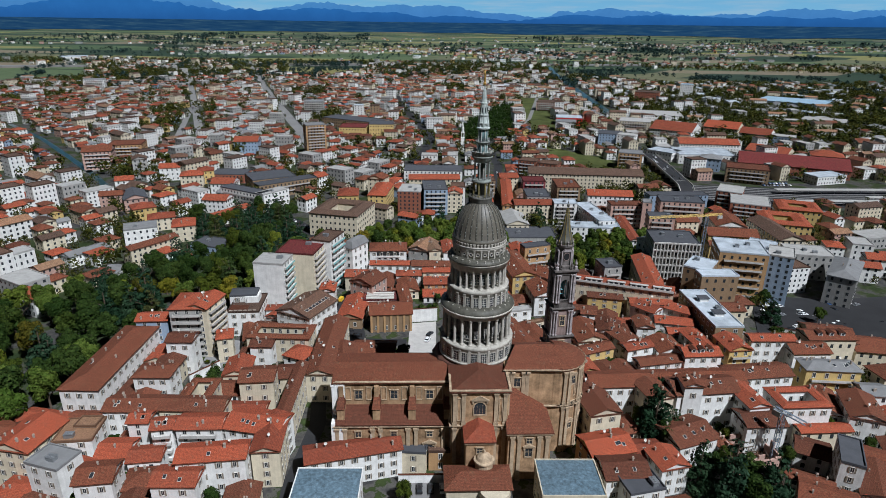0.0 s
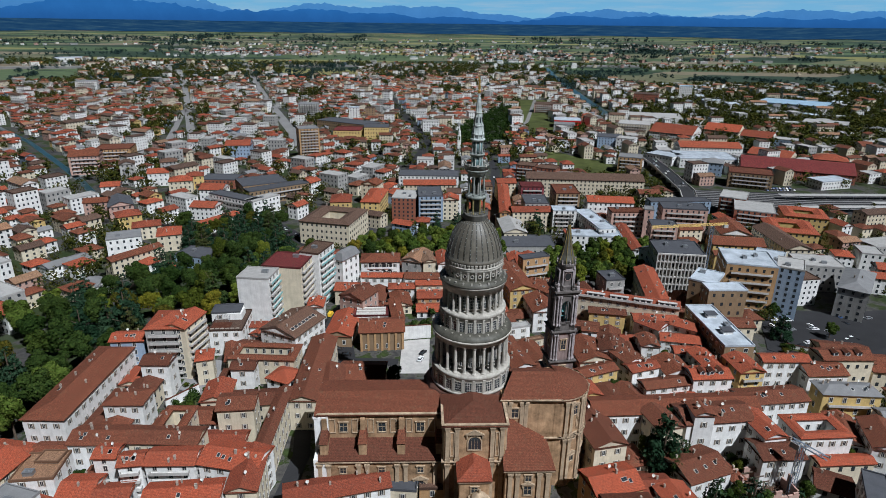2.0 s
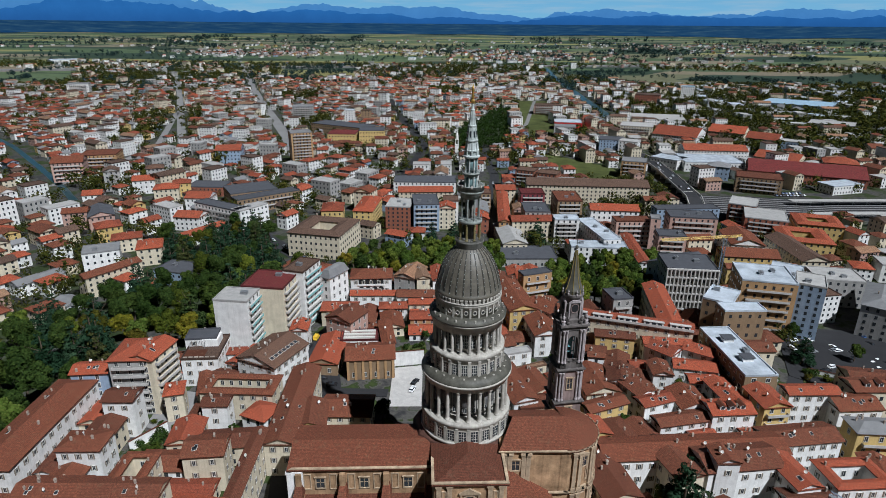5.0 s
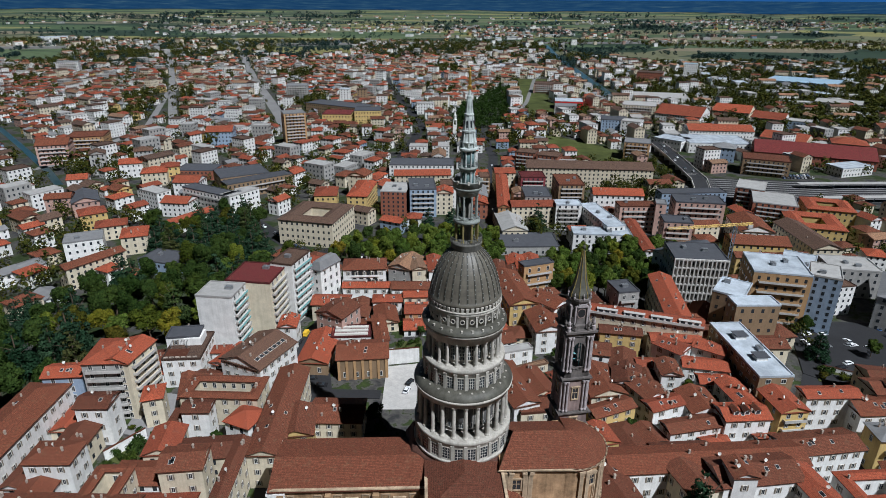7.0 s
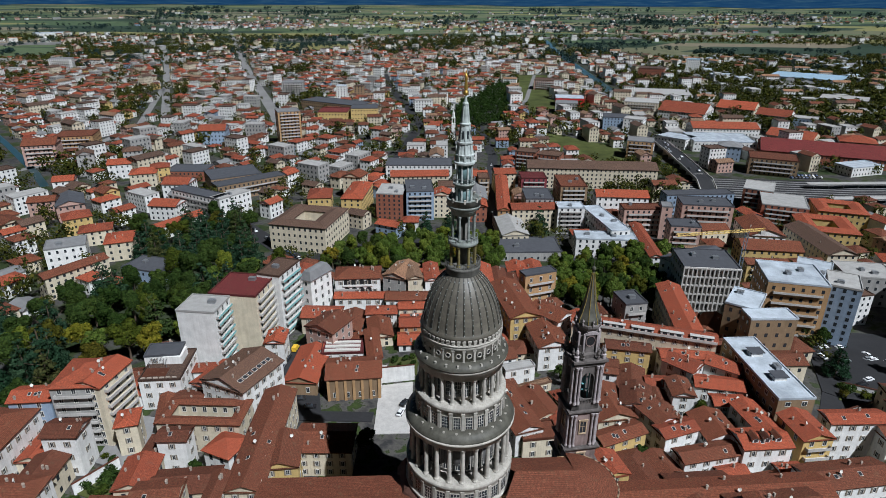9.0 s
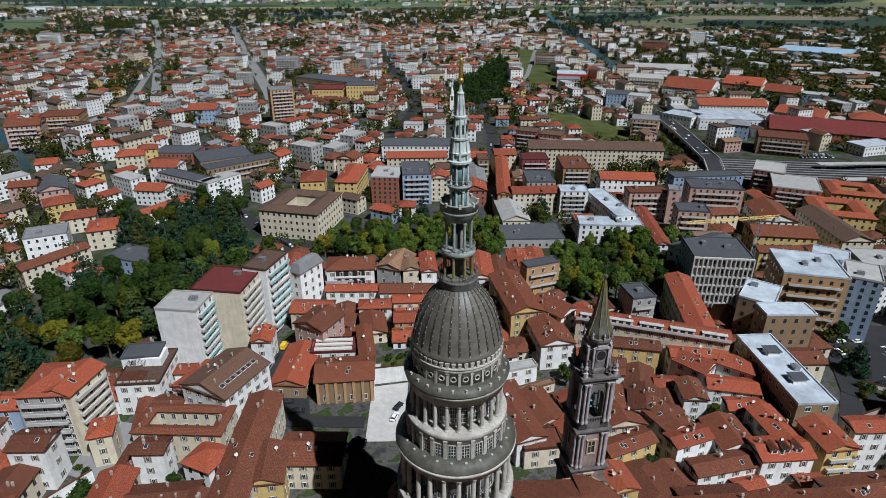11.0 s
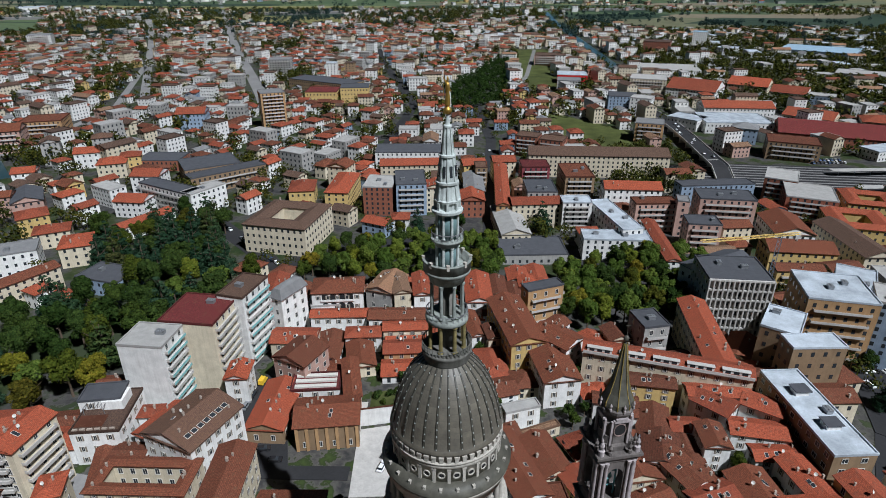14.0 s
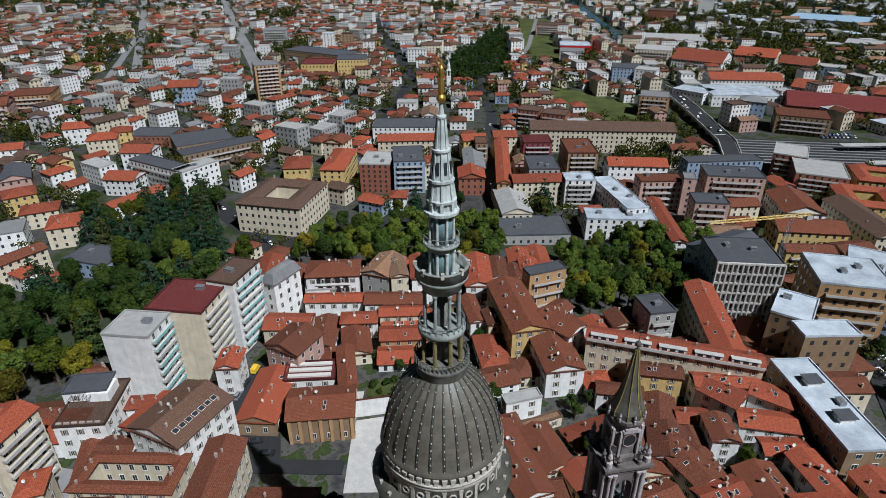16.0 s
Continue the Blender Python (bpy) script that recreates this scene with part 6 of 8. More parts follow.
round_ring(8, 2.3, 84.85, dark_column(0.27, 3.95, OLIVE_STONE), "column", 0.5)
round_ring(8, 2.05, 89.7, dark_column(0.22, 4.75), "column", 0.5)


def railing(r, z, h, n, mat, posts=0.05):
    bm = bmesh.new()
    lathe(bm, [(r - 0.05, z + h - 0.08), (r + 0.05, z + h - 0.08), (r + 0.05, z + h), (r - 0.05, z + h)], n, cap=False)
    for i in range(n):
        a = 2 * math.pi * i / n
        box(bm, r * math.cos(a) - posts, r * math.cos(a) + posts, r * math.sin(a) - posts, r * math.sin(a) + posts, z, z + h)
    ch("railing", bm, mat)


railing(3.22, 84.8, 1.0, 40, GREY_STONE, 0.06)
railing(2.65, 89.6, 0.8, 24, METAL, 0.03)
ring_part("parapet", [(2.75, 96.2), (2.95, 96.25), (2.95, 97.3), (3.02, 97.35), (3.02, 97.5), (2.72, 97.5), (2.72, 96.3)], LANTERN_STONE, 32)
round_ring(8, 2.87, 97.4, knob_mesh(), "gallery_block")
ring_part("spire_stage", [(1.22, 96.3), (1.22, 99.3)], SPIRE_GLASS, 16, "green glazed stage of the spire")
ring_part("spire_ring", [(1.2, 99.2), (1.5, 99.3), (1.8, 99.85), (1.95, 99.95), (1.95, 100.2), (1.2, 100.25)], LANTERN_STONE, 32)
round_ring(8, 1.33, 96.4, dark_column(0.2, 2.9, WHITE_STONE), "column", 0.5)
railing(1.9, 100.2, 0.9, 20, METAL, 0.03)
ring_part("glazed_stage", [(1.25, 100.2), (1.25, 103.6)], SPIRE_GLASS, 16, "green glazed stage of the spire")
round_ring(8, 1.32, 100.25, dark_column(0.17, 3.3, WHITE_STONE), "column", 0.5)
SPIRE_LINE = [(1.3, 103.3), (1.6, 103.5), (1.85, 103.6), (1.87, 103.9), (1.62, 104.02), (1.3, 104.05), (1.26, 104.75), (1.55, 104.9), (1.6, 105.15), (1.44, 105.3), (1.3, 106.0), (1.17, 106.9), (1.35, 107.05), (1.35, 107.3), (1.12, 107.42),
              (0.8, 110.05), (0.97, 110.2), (0.97, 110.4), (0.7, 110.5), (0.40, 113.4), (0.52, 113.5), (0.5, 113.68), (0.3, 113.8), (0.16, 114.7), (0.16, 115.0)]
for k in range(8):              # upright ribs of the three tapering tiers, and the small piers under the skirt
    a = 45 * k
    for r0, z0, r1, z1 in ((1.46, 105.25, 1.19, 106.95), (1.13, 107.4, 0.82, 110.1), (0.70, 110.45, 0.41, 113.45)):
        bm = bmesh.new()
        lo = [bm.verts.new((x, y, z0)) for x, y in ((-0.1, -r0 - 0.1), (0.1, -r0 - 0.1), (0.1, -r0 + 0.15), (-0.1, -r0 + 0.15))]
        hi = [bm.verts.new((x, y, z1)) for x, y in ((-0.06, -r1 - 0.08), (0.06, -r1 - 0.08), (0.06, -r1 + 0.12), (-0.06, -r1 + 0.12))]
        bm.faces.new(hi)
        for i in range(4):
            bm.faces.new((lo[i], lo[(i + 1) % 4], hi[(i + 1) % 4], hi[i]))
        ch("spire_rib", bm, WHITE_STONE).matrix_basis = pose(0, 0, 0, 0, 0, a)
    bm = bmesh.new()
    box(bm, -0.16, 0.16, -1.6, -1.2, 104.0, 104.9)
    ch("spire_pier", bm, WHITE_STONE).matrix_basis = pose(0, 0, 0, 0, 0, a)
spire = ring_part("white_spire", SPIRE_LINE, WHITE_STONE, 16, "white stone spire", smooth=False)
for k in range(8):
    a = 2 * math.pi * (k + 0.5) / 8
    bm = bmesh.new()
    box(bm, -0.14, 0.14, -0.1, 0.2, 0, 1.3)
    o = part("slit", bm, GLASS, church)
    o.matrix_basis = pose(1.0 * math.cos(a), 1.0 * math.sin(a), 107.9, 0, 0, math.degrees(a) + 90)
bm = bmesh.new()
bmesh.ops.create_uvsphere(bm, u_segments=16, v_segments=10, radius=0.46, matrix=Matrix.Translation((0, 0, 115.3)))
lathe(bm, [(0.1, 114.4), (0.1, 115)], 8)
ch("finial_ball", bm, GOLD, "gilded ball")


def figure():
    """A plain gilded shape on the top of the spire."""
    bm = bmesh.new()
    lathe(bm, [(0.30, 0), (0.52, 0.2), (0.46, 0.9), (0.33, 1.6), (0.42, 2.1), (0.36, 2.5), (0.14, 2.75), (0.2, 2.95), (0.2, 3.15), (0.06, 3.35)], 12)
    for z0, x1, z1 in ((2.2, -0.75, 3.3), (2.2, 0.6, 1.7)):
        p, q = Vector((0, 0, z0)), Vector((x1, -0.1, z1))
        d = q - p
        bmesh.ops.create_cone(bm, cap_ends=True, segments=8, radius1=0.16, radius2=0.08, depth=d.length, matrix=Matrix.Translation((p + q) / 2) @ d.to_track_quat('Z', 'Y').to_matrix().to_4x4())
    bmesh.ops.create_cone(bm, cap_ends=True, segments=6, radius1=0.04, radius2=0.03, depth=3.4, matrix=Matrix.Translation((-0.75, -0.1, 2.4)))
    ob = link("gilded_statue", bm, GOLD)
    ob.matrix_basis = pose(0, 0, 115.72) @ Matrix.Diagonal((0.62, 0.62, 0.95, 1))
    return tagged(ob, "gilded bronze statue standing on the spire's ball", "statue")


statue = figure()

# ---- bell tower ----
TX, TY, TROT = 27.1, 8.3, 8.0
tower = thing("bell_tower", TX, TY, 0, TROT)
tagged(tower, "dark stone baroque bell tower with a pointed lead spire", "tower")


def tp(name, bm, mat, label=""):
    return part(name, bm, mat, tower, label)


def stage(z0, z1, r, mat, cap=0.55):
    bm = bmesh.new()
    box(bm, -r, r, -r, r, z0, z1 - 0.9)
    tp("stage", bm, mat)
    bm = bmesh.new()
    for k, (o, a, b) in enumerate(((0.2, 0.9, 0.6), (0.4, 0.6, 0.3), (cap + 0.25, 0.3, 0.0))):
        box(bm, -r - o, r + o, -r - o, r + o, z1 - a, z1 - b)
    tp("cornice", bm, TOWER_STONE)


tower.matrix_basis = tower.matrix_basis @ Matrix.Diagonal((0.85, 0.85, 1.015, 1))
stage(-2, 32.5, 4.3, TOWER_STONE)
stage(32.5, 37.0, 4.1, TOWER_PINK)
stage(37.0, 46.5, 3.7, TOWER_PINK)
# belfry with open arches
bm = bmesh.new()
for sx in (-1, 1):
    for sy in (-1, 1):
        box(bm, sx * 2.6 - 1.0, sx * 2.6 + 1.0, sy * 2.6 - 1.0, sy * 2.6 + 1.0, 46.5, 57.5)
box(bm, -3.6, 3.6, -3.6, 3.6, 46.5, 48.2)
n = 8
for turn in range(4):
    rot = Matrix.Rotation(turn * math.pi / 2, 3, 'Z')
    for i in range(n):
        a0, a1 = math.pi * i / n, math.pi * (i + 1) / n
        q = [(1.6 * math.cos(a0), 54.2 + 1.6 * math.sin(a0)), (1.6 * math.cos(a1), 54.2 + 1.6 * math.sin(a1))]
        f = [(q[0][0], q[0][1]), (q[0][0], 57.5), (q[1][0], 57.5), (q[1][0], q[1][1])]
        front = [bm.verts.new(rot @ Vector((x, -3.5, z))) for x, z in f]
        back = [bm.verts.new(rot @ Vector((x, -2.3, z))) for x, z in f]
        bm.faces.new(front), bm.faces.new(back[::-1])
        bm.faces.new((front[0], back[0], back[3], front[3]))
bmesh.ops.recalc_face_normals(bm, faces=bm.faces)
tp("belfry", bm, TOWER_STONE)
bm = bmesh.new()
for o, a, b in ((3.8, 57.5, 58.1), (4.1, 58.1, 58.6), (4.5, 58.6, 59.1)):
    box(bm, -o, o, -o, o, a, b)
tp("cornice", bm, TOWER_STONE)


def tower_column(r, h):
    bm = bmesh.new()
    lathe(bm, [(r * 1.4, 0), (r * 1.4, h * 0.04), (r, h * 0.07), (r * 0.88, h * 0.9), (r * 1.3, h * 0.95), (r * 1.45, h)], 10)
    return mesh_of("column", bm, [TOWER_PALE])


BELL_COL, LOW_COL = tower_column(0.32, 9.2), tower_column(0.34, 8.3)
for turn in range(4):
    for sx in (-3.1, -2.2, 2.2, 3.1):
        v = Matrix.Rotation(turn * math.pi / 2, 4, 'Z') @ Vector((sx, -3.85, 48.3))
        place_part("column", BELL_COL, tower, pose(*v))
        v = Matrix.Rotation(turn * math.pi / 2, 4, 'Z') @ Vector((sx * 1.05, -3.95, 37.2))
        place_part("column", LOW_COL, tower, pose(*v))
    v = Matrix.Rotation(turn * math.pi / 2, 4, 'Z') @ Vector((0, -3.7, 40.5))
    place_part("window", square_window(1.6, 3.0), tower, pose(*v, 0, 0, turn * 90))
    v = Matrix.Rotation(turn * math.pi / 2, 4, 'Z') @ Vector((0, -4.1, 33.5))
    place_part("window", square_window(1.8, 1.6), tower, pose(*v, 0, 0, turn * 90))
    bm = bmesh.new()
    for i in range(9):
        box(bm, -1.6 + i * 0.4 - 0.07, -1.6 + i * 0.4 + 0.07, -3.7, -3.55, 48.2, 49.2)
    box(bm, -1.7, 1.7, -3.75, -3.5, 49.2, 49.4)
    bmesh.ops.rotate(bm, verts=bm.verts, cent=(0, 0, 0), matrix=Matrix.Rotation(turn * math.pi / 2, 3, 'Z'))
    tp("balustrade", bm, TOWER_STONE)
bm = bmesh.new()
lathe(bm, [(0.2, 55.2), (0.5, 55.0), (0.6, 54.0), (0.75, 52.8), (1.15, 51.8), (1.2, 51.6), (1.0, 51.6)], 20)
box(bm, -2.5, 2.5, -0.15, 0.15, 55.2, 55.6)
for sx in (-1.45, 1.45):
    box(bm, sx - 0.12, sx + 0.12, -1.2, -0.95, 48.2, 55.4)
    box(bm, sx - 0.12, sx + 0.12, 0.95, 1.2, 48.2, 55.4)
for zz in (50.2, 53.2):
    box(bm, -1.45, 1.45, -1.15, -1.0, zz, zz + 0.2)
tp("bell", bm, BELL_GREEN, "green bronze bell")
# octagonal top with round openings and scrolls
bm = bmesh.new()
lathe(bm, [(3.3, 59.1), (3.3, 60.0), (2.75, 60.3), (2.75, 65.4), (3.1, 65.7), (3.35, 66.1), (3.35, 66.6), (2.9, 66.8)], 8, a0=math.pi / 8, a1=2 * math.pi + math.pi / 8)
tp("octagon", bm, TOWER_STONE)
OC = oculus_mesh(1.1, TOWER_PINK)
for k in range(4):
    a = math.pi / 2 * k
    place_part("oculus", OC, tower, pose(2.56 * math.cos(a), 2.56 * math.sin(a), 63.0, 0, 0, math.degrees(a) + 90))
    b = a + math.pi / 4
    bm = bmesh.new()
    for r, z0, z1 in ((3.6, 59.1, 60.6), (3.25, 60.6, 62.0), (2.95, 62.0, 64.2)):
        box(bm, -0.35, 0.35, -r - 0.1, -2.2, z0, z1)
    o = tp("scroll", bm, TOWER_STONE)
    o.matrix_basis = pose(0, 0, 0, 0, 0, math.degrees(b))
    bm = bmesh.new()
    lathe(bm, [(0.55, 59.1), (0.55, 60.0), (0.62, 60.1), (0.25, 60.25), (0.5, 61.0), (0.3, 61.5), (0.12, 61.7), (0.2, 62.0), (0.05, 62.4)], 10, cx=5.0 * math.cos(b), cy=5.0 * math.sin(b))
    tp("urn", bm, TOWER_PALE)
    for o2 in (-0.32, 0.32):
        bm = bmesh.new()
        lathe(bm, [(0.4, 59.1), (0.4, 59.8), (0.2, 59.9), (0.42, 60.5), (0.16, 61.0), (0.18, 61.2), (0.04, 61.4)], 10, cx=4.3 * math.cos(b + o2), cy=4.3 * math.sin(b + o2))
        tp("urn", bm, TOWER_STONE)
    bm = bmesh.new()             # small pale vases round the foot of the spire
    lathe(bm, [(0.22, 66.6), (0.22, 67.1), (0.1, 67.2), (0.26, 67.6), (0.05, 68.1)], 8, cx=3.15 * math.cos(b), cy=3.15 * math.sin(b))
    tp("vase", bm, TOWER_PALE)
    bm = bmesh.new()
    lathe(bm, [(0.22, 66.6), (0.22, 67.1), (0.1, 67.2), (0.26, 67.6), (0.05, 68.1)], 8, cx=3.15 * math.cos(a), cy=3.15 * math.sin(a))
    tp("vase", bm, TOWER_PALE)
    bm = bmesh.new()             # gabled hood over each round opening
    for z0, z1, o3 in ((64.6, 65.0, 1.5), (65.0, 65.3, 1.1)):
        box(bm, -o3, o3, -3.0, -2.4, z0, z1)
    box(bm, -1.9, -1.5, -2.85, -2.4, 60.3, 64.8)
    box(bm, 1.5, 1.9, -2.85, -2.4, 60.3, 64.8)
    tp("hood", bm, TOWER_PALE).matrix_basis = pose(0, 0, 0, 0, 0, math.degrees(a) + 90)
bm = bmesh.new()
lathe(bm, [(3.0, 66.8), (2.95, 67.6), (2.2, 69.0), (1.55, 71.0), (1.0, 73.6), (0.5, 76.6), (0.3, 77.6)], 8, a0=math.pi / 8, a1=2 * math.pi + math.pi / 8)
tp("spire", bm, LEAD, "pointed lead spire with gilt ribs")
for k in range(8):
    a = math.pi / 4 * k + math.pi / 8
    prof = [(3.0, 66.8), (2.95, 67.6), (2.2, 69.0), (1.55, 71.0), (1.0, 73.6), (0.5, 76.6), (0.3, 77.6)]
    bm = bmesh.new()
    prev = None
    for r, z in prof:
        cur = [bm.verts.new((r - 0.1, -0.07, z)), bm.verts.new((r + 0.09, -0.07, z)), bm.verts.new((r + 0.09, 0.07, z)), bm.verts.new((r - 0.1, 0.07, z))]
        if prev:
            for i in range(4):
                bm.faces.new((prev[i], prev[(i + 1) % 4], cur[(i + 1) % 4], cur[i]))
        prev = cur
    bmesh.ops.recalc_face_normals(bm, faces=bm.faces)
    o = tp("spire_rib", bm, GOLD_RIB)
    o.matrix_basis = pose(0, 0, 0, 0, 0, math.degrees(a))
bm = bmesh.new()
bmesh.ops.create_uvsphere(bm, u_segments=12, v_segments=8, radius=0.5, matrix=Matrix.Translation((0, 0, 78.4)))
lathe(bm, [(0.12, 77.4), (0.06, 80.2), (0.03, 81.4)], 6)
box(bm, -0.45, 0.45, -0.04, 0.04, 80.5, 80.6)
tp("finial", bm, LEAD)

# ---- trees ----


def tuft_arrays(centres, radii, count, size, rng, squash=1.0):
    """Leaf quads scattered over the shells of several lobes: vertices and faces."""
    c = np.asarray(centres, float)
    r = np.asarray(radii, float)
    pick = rng.choice(len(c), count, p=(r ** 2) / (r ** 2).sum())
    d = rng.normal(size=(count, 3))
    d /= np.linalg.norm(d, axis=1)[:, None]
    d[:, 2] = np.where(d[:, 2] < -0.5, -d[:, 2], d[:, 2])
    pos = c[pick] + d * r[pick][:, None] * (0.62 + 0.43 * rng.random(count))[:, None] * np.array([1, 1, squash])
    nrm = d + rng.normal(scale=0.3, size=(count, 3))
    nrm /= np.linalg.norm(nrm, axis=1)[:, None]
    t1 = np.cross(nrm, rng.normal(size=(count, 3)))
    t1 /= np.linalg.norm(t1, axis=1)[:, None]
    t2 = np.cross(nrm, t1)
    s = (size * (0.6 + 0.8 * rng.random(count)))[:, None]
    v = np.stack([pos + s * t1, pos + 0.7 * s * t2 + 0.2 * s * nrm, pos - s * t1, pos - 0.7 * s * t2 - 0.1 * s * nrm], 1).reshape(-1, 3)
    return v


def quads_mesh(name, v, mats):
    me = bpy.data.meshes.new(name)
    n = len(v) // 4
    me.vertices.add(len(v))
    me.vertices.foreach_set("co", np.asarray(v, np.float32).ravel())
    me.loops.add(n * 4)
    me.loops.foreach_set("vertex_index", np.arange(n * 4, dtype=np.int32))
    me.polygons.add(n)
    me.polygons.foreach_set("loop_start", np.arange(0, n * 4, 4, dtype=np.int32))
    me.polygons.foreach_set("loop_total", np.full(n, 4, np.int32))
    me.update(calc_edges=True)
    me.validate()
    for m in mats:
        me.materials.append(m)
    return me


def trunk_mesh(h, r, limbs, rng):
    bm = bmesh.new()
    lathe(bm, [(r * 1.4, -1.0), (r, 0.6), (r * 0.8, h * 0.4), (r * 0.35, h)], 8)
    for i in range(limbs):
        a, z = rng.uniform(0, 6.28), h * rng.uniform(0.35, 0.7)
        q = Vector((math.cos(a), math.sin(a), rng.uniform(0.5, 1.1))).normalized() * h * 0.38
        p = Vector((0, 0, z))
        bmesh.ops.create_cone(bm, cap_ends=True, segments=6, radius1=r * 0.4, radius2=r * 0.12, depth=q.length, matrix=Matrix.Translation(p + q / 2) @ q.to_track_quat('Z', 'Y').to_matrix().to_4x4())
    return mesh_of("trunk", bm, [BARK])


TREES = {}


def make_tree(kind, seed):
    rng = np.random.default_rng(seed)
    pr = random.Random(seed)
    if kind == "conifer":
        h, mat = 17.0, NEEDLE
        cs, rs = [], []
        for k in range(11):
            z = 2.5 + k * 1.35
            rad = 5.2 * (1 - k / 12.0) + 0.4
            for i in range(max(1, int(6 - k * 0.4))):
                a = pr.uniform(0, 6.28)
                cs.append((rad * 0.6 * math.cos(a), rad * 0.6 * math.sin(a), z + pr.uniform(-0.4, 0.4)))
                rs.append(rad * 0.45 + 0.25)
        v = tuft_arrays(cs, rs, 3200, 0.36, rng, 0.45)
        tm = trunk_mesh(15, 0.4, 3, pr)
    else:
        h, mat = (13.0, LEAF) if kind == "broad" else (14.0, PLANE_LEAF)
        cs, rs = [(0, 0, 8.5)], [3.4]
        for i in range(11):
            a, z = pr.uniform(0, 6.28), pr.uniform(5.2, 11.5)
            o = pr.uniform(1.6, 3.6) * (1.15 - abs(z - 7.8) / 9)
            cs.append((o * math.cos(a), o * math.sin(a), z))
            rs.append(pr.uniform(1.3, 2.3))
        v = tuft_arrays(cs, rs, 4200, 0.33, rng)
        tm = trunk_mesh(9, 0.35, 5, pr)
    return tm, quads_mesh("crown", v, [mat])


for kind in ("broad", "plane", "conifer"):
    TREES[kind] = [make_tree(kind, 40 + 7 * i + len(kind)) for i in range(4)]
TREE_LABEL = {"broad": "broad-leaved park tree with a dense green crown", "plane": "plane tree with yellow-green leaves along the boulevard", "conifer": "dark cedar-like conifer with layered boughs"}
TREE_AT = []


def tree(kind, x, y, s, turn):
    root = thing("tree" if kind != "conifer" else "conifer", x, y, ground_z(x, y), turn)
    root.scale = (s, s, s * rnd.uniform(0.9, 1.15))
    tagged(root, TREE_LABEL[kind], "tree", kind + " trees")
    tm, cm = rnd.choice(TREES[kind])
    place_part("trunk", tm, root, Matrix())
    place_part("crown", cm, root, Matrix())
    TREE_AT.append((x, y))
    return root


def inside(p, poly_pts):
    x, y = p
    odd = False
    for (x0, y0), (x1, y1) in zip(poly_pts, poly_pts[1:] + poly_pts[:1]):
        if (y0 > y) != (y1 > y) and x < (x1 - x0) * (y - y0) / (y1 - y0) + x0:
            odd = not odd
    return odd


def grove(poly_pts, spacing, kinds, lo=0.8, hi=1.2):
    xs, ys = [p[0] for p in poly_pts], [p[1] for p in poly_pts]
    placed = []
    for i in range(int((max(xs) - min(xs)) * (max(ys) - min(ys)) / spacing ** 2 * 4)):
        p = (rnd.uniform(min(xs), max(xs)), rnd.uniform(min(ys), max(ys)))
        if inside(p, poly_pts) and not taken(p[0], p[1], 1.5) and all((p[0] - q[0]) ** 2 + (p[1] - q[1]) ** 2 > spacing ** 2 for q in placed):
            placed.append(p)
            tree(rnd.choice(kinds), p[0], p[1], rnd.uniform(lo, hi), rnd.uniform(0, 360))


PARK = [(-149, 18), (-143, 60), (-132, 90), (-117, 100), (-104, 108), (-98, 125), (-85, 165), (-80, 190), (-120, 215), (-150, 190), (-164, 172), (-185, 137), (-215, 97), (-215, 10), (-160, -5)]
grove(PARK, 9.2, ["broad", "broad", "conifer", "broad", "plane"], 1.0, 1.4)
grove([(-60, 190), (-51, 222), (-35, 232), (4, 232), (36, 222), (34, 184), (2, 178), (-25, 182)], 6.5, ["plane", "plane", "broad"], 0.8, 1.05)
grove([(54, 138), (60, 186), (120, 216), (135, 200), (128, 170), (116, 142), (84, 132)], 6.5, ["plane", "broad", "plane"], 0.8, 1.1)
grove([(-165, 205), (-186, 259), (-160, 233), (-149, 272), (-130, 282), (-112, 260), (-101, 208), (-123, 196)], 7, ["conifer", "broad", "conifer"], 0.8, 1.2)
PATH_WOOD = [(30, 573), (26, 673), (80, 830), (150, 1000), (123, 772), (91, 591)]
for x, y, s, kind in ((-25, 48, 0.75, "broad"), (59.5, -3.2, 1.3, "conifer"), (57, 1.5, 0.9, "broad"), (62, -8, 0.9, "broad"), (66.3, -3.0, 0.8, "conifer"), (-22, -28, 0.6, "broad"), (66, 250, 1.1, "conifer"), (-92, 30, 0.5, "conifer"), (-40, 113, 0.5, "broad"),
                      (150, 88, 0.9, "conifer"), (158, 110, 0.7, "broad"), (176, 92, 0.7, "broad"), (65, -25, 1.0, "conifer"), (72, -30, 1.2, "conifer"), (78, -27, 1.1, "broad"), (70, -23, 0.8, "broad"), (82, -34, 1.2, "conifer"), (76, -36, 1.0, "broad"), (120, 0, 0.6, "broad"), (-56, 128, 0.5, "conifer"), (-62, 245, 0.8, "broad"),
                      (56, 82, 0.4, "broad"), (-18, 110, 0.4, "broad"), (-10, 104, 0.4, "broad"), (10, 255, 1.0, "conifer"), (-5, 250, 0.9, "conifer"), (-14, 245, 0.8, "broad"), (20, 250, 0.8, "broad")):
    tree(kind, x, y, s, rnd.uniform(0, 360))
    FOOT.append((x, y, 2.6 * s, 2.6 * s, 1.0, 0.0))


